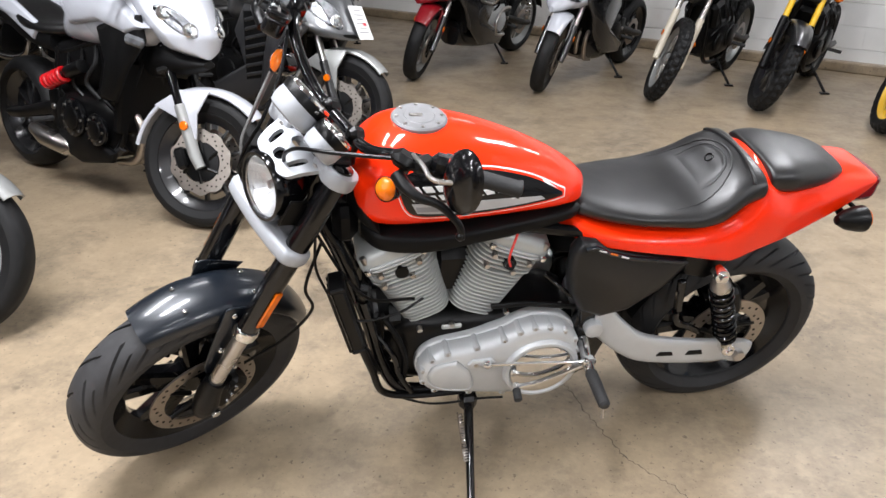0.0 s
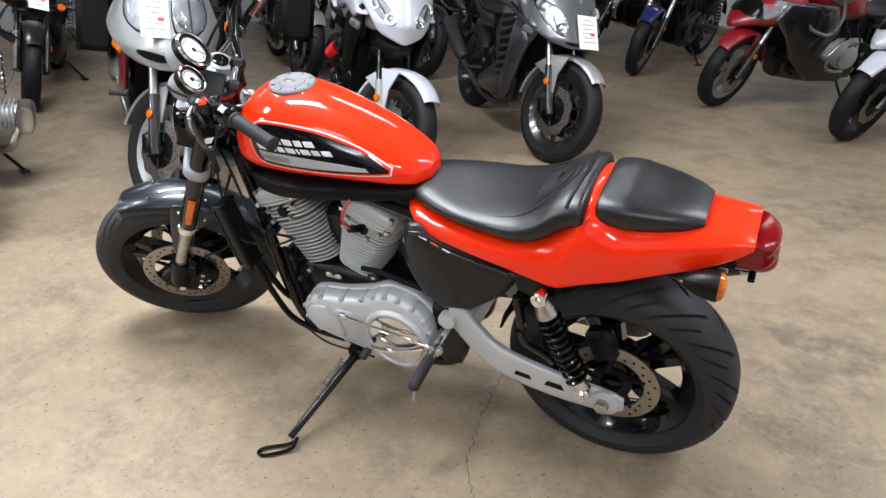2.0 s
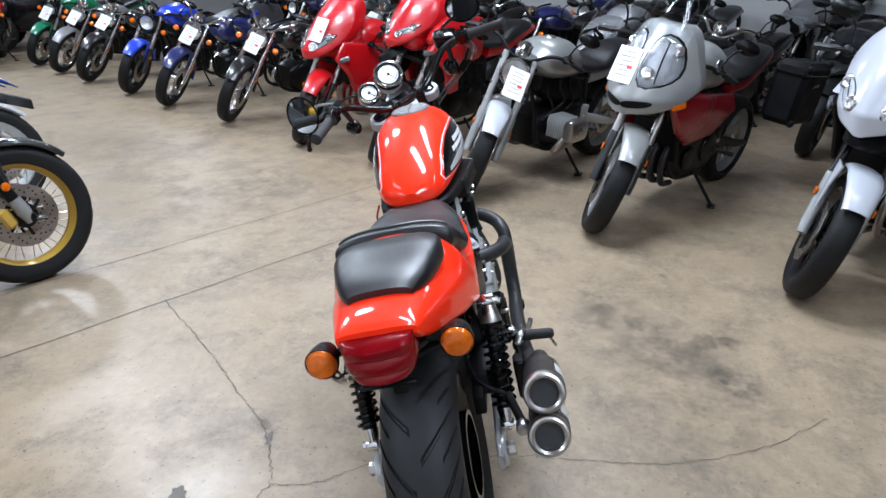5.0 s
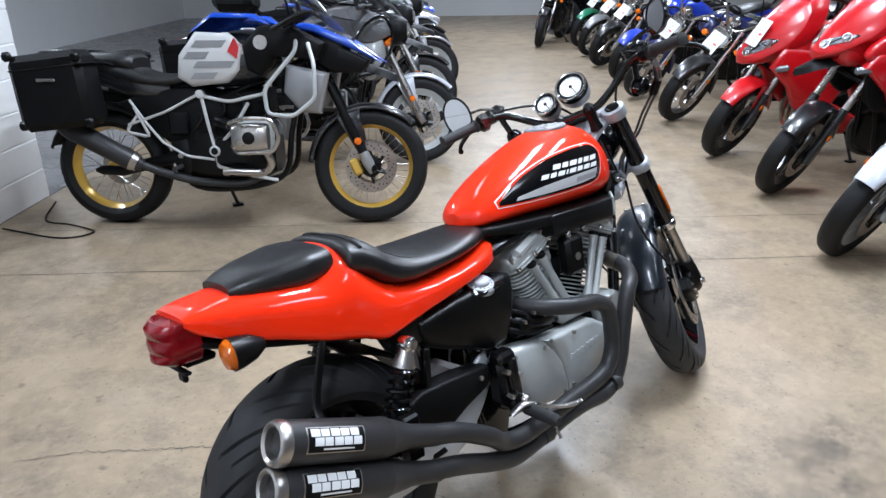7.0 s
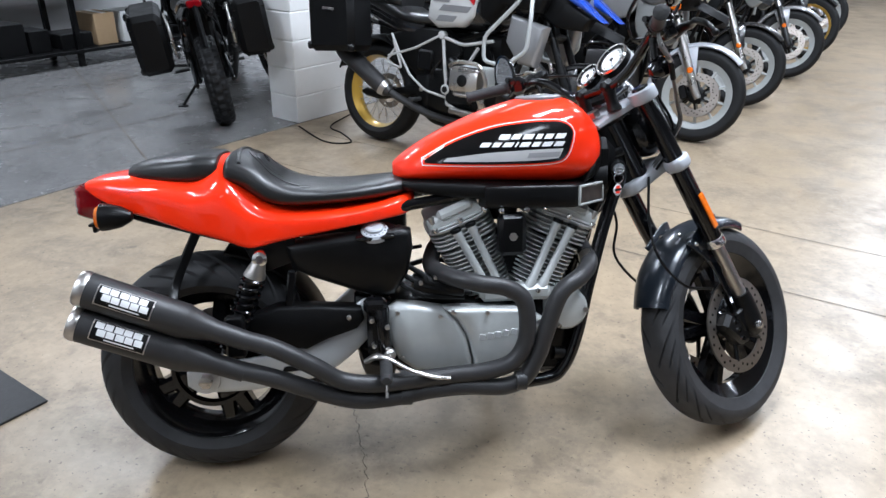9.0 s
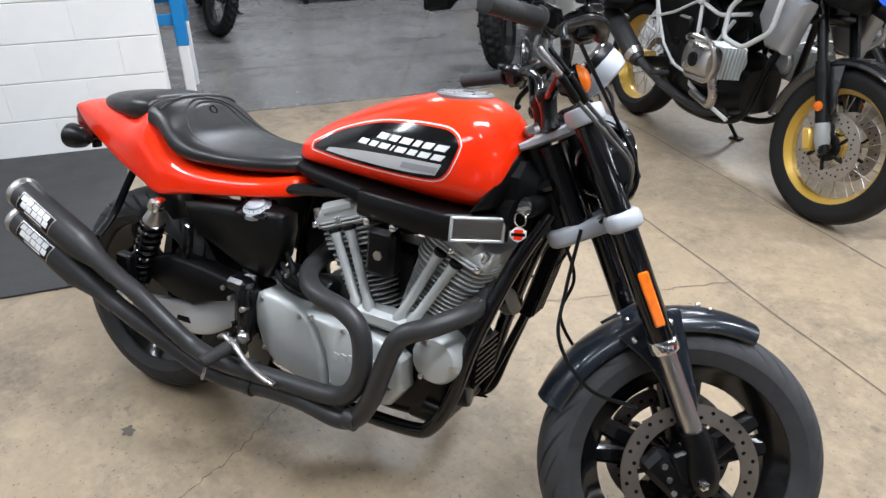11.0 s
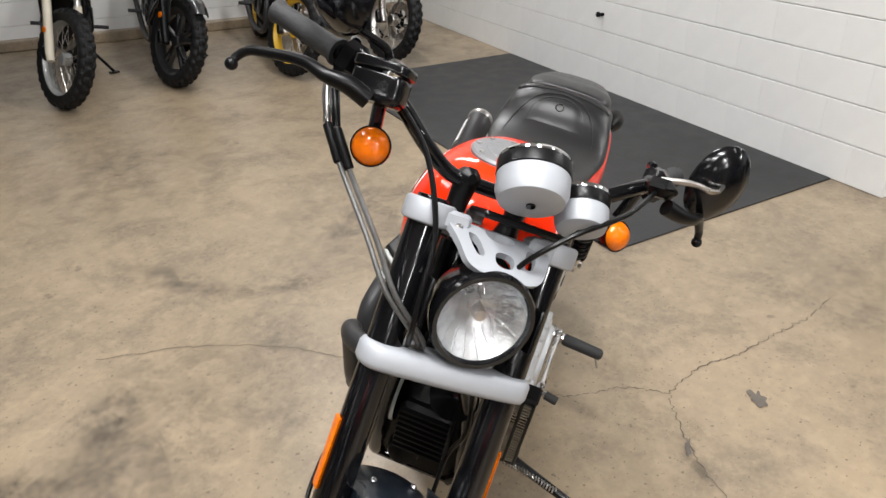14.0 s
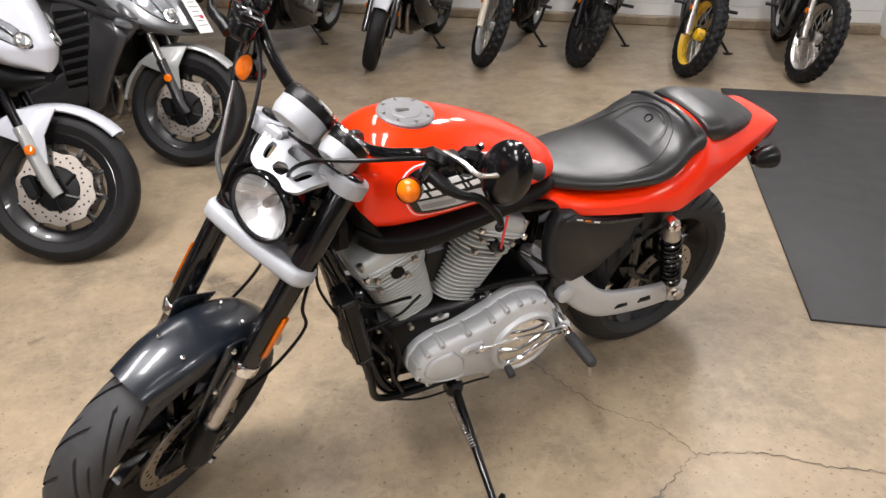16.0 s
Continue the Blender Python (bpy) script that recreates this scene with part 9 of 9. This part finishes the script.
# knob on the wall
kb = room(WU - 0.012, 4.22, 0.51)
hook = thing("wall_hook", "small black hook fixed to the white wall", "hook")
hook.matrix_world = Matrix.Translation(kb) @ pose(0, 0, 0, 0, 0, math.degrees(RA))
part("hook_body", Shape().rod((0.012, 0, 0), (-0.03, 0, 0), 0.012, n=14, bevel=0.003), M["blackmatte"], hook)
part("hook_tip", Shape().ball((-0.034, 0, 0.004), 0.018, 12), M["blackmatte"], hook)

# a cable on the floor by the pillar
s = Shape().tube([room(2.28, -1.05, 0.006), room(2.15, -0.70, 0.006), room(1.95, -0.62, 0.006), room(1.75, -0.50, 0.006), room(1.9, -0.40, 0.006), room(2.33, -0.55, 0.006)], 0.005, 8, fine=50)
tagged(part("power_cable", s, M["blackmatte"], None), "thin black cable lying on the concrete by the pillar", "cable")

# ---------- wall blocks ----------
BL, BH, GAP = 0.40, 0.20, 0.0045


def block_shape(shape, x, y, z, length, along_y):
    """One block: edges above and below chamfered, upright joints nearly closed."""
    h, e, t = (BH - GAP) / 2, 0.0024, 0.01
    prof = [(-t, -h + e), (-t + e, -h), (t, -h), (t, h), (-t + e, h), (-t, h - e)]
    half = length / 2 - 0.0005
    return shape.rings([[(x + p_, y + q_, z + r_) if along_y else (x + q_, y - p_ * -1, z + r_) for p_, r_ in prof] for q_ in (-half, half)])


def block_mesh(length):
    s_ = block_shape(Shape(), 0, 0, 0, length, True)
    me = bpy.data.meshes.new("block")
    me.from_pydata([tuple(v) for v in s_.v], [], s_.f)
    me.materials.append(M["block"])
    return me


whole, half_ = block_mesh(BL), block_mesh(BL / 2)
rest_e, rest_n = Shape(ROOM), Shape(ROOM)
for row in range(20):
    z = BH * (row + 0.5)
    v = WEND + (0 if row % 2 else -BL / 2)
    while v < V1 - 0.01:
        a, b = max(v, WEND), min(v + BL, V1 - 0.012)
        if b - a > 0.08:
            if row < 8 and b - a > BL - 0.01 and v < 6.3:
                ob = new("block", whole)
                ob.matrix_world = ROOM @ Matrix.Translation((WU + 0.010, (a + b) / 2, z))
                ob.parent = wall_e
            else:
                block_shape(rest_e, WU + 0.010, (a + b) / 2, z, b - a, True)
        v += BL
    u = U0 + (0 if row % 2 else -BL / 2)
    while u < WU - 0.01:
        a, b = max(u, U0), min(u + BL, WU - 0.002)
        if b - a > 0.08:
            if row < 6 and b - a > BL - 0.01 and u > -4.5:
                ob = new("block", whole)
                ob.matrix_world = ROOM @ Matrix.Translation(((a + b) / 2, V1 + 0.010, z)) @ Matrix.Rotation(radians(90), 4, "Z")
                ob.parent = wall_n
            else:
                block_shape(rest_n, (a + b) / 2, V1 + 0.010, z, b - a, False)
        u += BL
tagged(part("upper_blocks", rest_e, M["block"], wall_e), kind="stuff")
tagged(part("upper_blocks", rest_n, M["block"], wall_n), kind="stuff")


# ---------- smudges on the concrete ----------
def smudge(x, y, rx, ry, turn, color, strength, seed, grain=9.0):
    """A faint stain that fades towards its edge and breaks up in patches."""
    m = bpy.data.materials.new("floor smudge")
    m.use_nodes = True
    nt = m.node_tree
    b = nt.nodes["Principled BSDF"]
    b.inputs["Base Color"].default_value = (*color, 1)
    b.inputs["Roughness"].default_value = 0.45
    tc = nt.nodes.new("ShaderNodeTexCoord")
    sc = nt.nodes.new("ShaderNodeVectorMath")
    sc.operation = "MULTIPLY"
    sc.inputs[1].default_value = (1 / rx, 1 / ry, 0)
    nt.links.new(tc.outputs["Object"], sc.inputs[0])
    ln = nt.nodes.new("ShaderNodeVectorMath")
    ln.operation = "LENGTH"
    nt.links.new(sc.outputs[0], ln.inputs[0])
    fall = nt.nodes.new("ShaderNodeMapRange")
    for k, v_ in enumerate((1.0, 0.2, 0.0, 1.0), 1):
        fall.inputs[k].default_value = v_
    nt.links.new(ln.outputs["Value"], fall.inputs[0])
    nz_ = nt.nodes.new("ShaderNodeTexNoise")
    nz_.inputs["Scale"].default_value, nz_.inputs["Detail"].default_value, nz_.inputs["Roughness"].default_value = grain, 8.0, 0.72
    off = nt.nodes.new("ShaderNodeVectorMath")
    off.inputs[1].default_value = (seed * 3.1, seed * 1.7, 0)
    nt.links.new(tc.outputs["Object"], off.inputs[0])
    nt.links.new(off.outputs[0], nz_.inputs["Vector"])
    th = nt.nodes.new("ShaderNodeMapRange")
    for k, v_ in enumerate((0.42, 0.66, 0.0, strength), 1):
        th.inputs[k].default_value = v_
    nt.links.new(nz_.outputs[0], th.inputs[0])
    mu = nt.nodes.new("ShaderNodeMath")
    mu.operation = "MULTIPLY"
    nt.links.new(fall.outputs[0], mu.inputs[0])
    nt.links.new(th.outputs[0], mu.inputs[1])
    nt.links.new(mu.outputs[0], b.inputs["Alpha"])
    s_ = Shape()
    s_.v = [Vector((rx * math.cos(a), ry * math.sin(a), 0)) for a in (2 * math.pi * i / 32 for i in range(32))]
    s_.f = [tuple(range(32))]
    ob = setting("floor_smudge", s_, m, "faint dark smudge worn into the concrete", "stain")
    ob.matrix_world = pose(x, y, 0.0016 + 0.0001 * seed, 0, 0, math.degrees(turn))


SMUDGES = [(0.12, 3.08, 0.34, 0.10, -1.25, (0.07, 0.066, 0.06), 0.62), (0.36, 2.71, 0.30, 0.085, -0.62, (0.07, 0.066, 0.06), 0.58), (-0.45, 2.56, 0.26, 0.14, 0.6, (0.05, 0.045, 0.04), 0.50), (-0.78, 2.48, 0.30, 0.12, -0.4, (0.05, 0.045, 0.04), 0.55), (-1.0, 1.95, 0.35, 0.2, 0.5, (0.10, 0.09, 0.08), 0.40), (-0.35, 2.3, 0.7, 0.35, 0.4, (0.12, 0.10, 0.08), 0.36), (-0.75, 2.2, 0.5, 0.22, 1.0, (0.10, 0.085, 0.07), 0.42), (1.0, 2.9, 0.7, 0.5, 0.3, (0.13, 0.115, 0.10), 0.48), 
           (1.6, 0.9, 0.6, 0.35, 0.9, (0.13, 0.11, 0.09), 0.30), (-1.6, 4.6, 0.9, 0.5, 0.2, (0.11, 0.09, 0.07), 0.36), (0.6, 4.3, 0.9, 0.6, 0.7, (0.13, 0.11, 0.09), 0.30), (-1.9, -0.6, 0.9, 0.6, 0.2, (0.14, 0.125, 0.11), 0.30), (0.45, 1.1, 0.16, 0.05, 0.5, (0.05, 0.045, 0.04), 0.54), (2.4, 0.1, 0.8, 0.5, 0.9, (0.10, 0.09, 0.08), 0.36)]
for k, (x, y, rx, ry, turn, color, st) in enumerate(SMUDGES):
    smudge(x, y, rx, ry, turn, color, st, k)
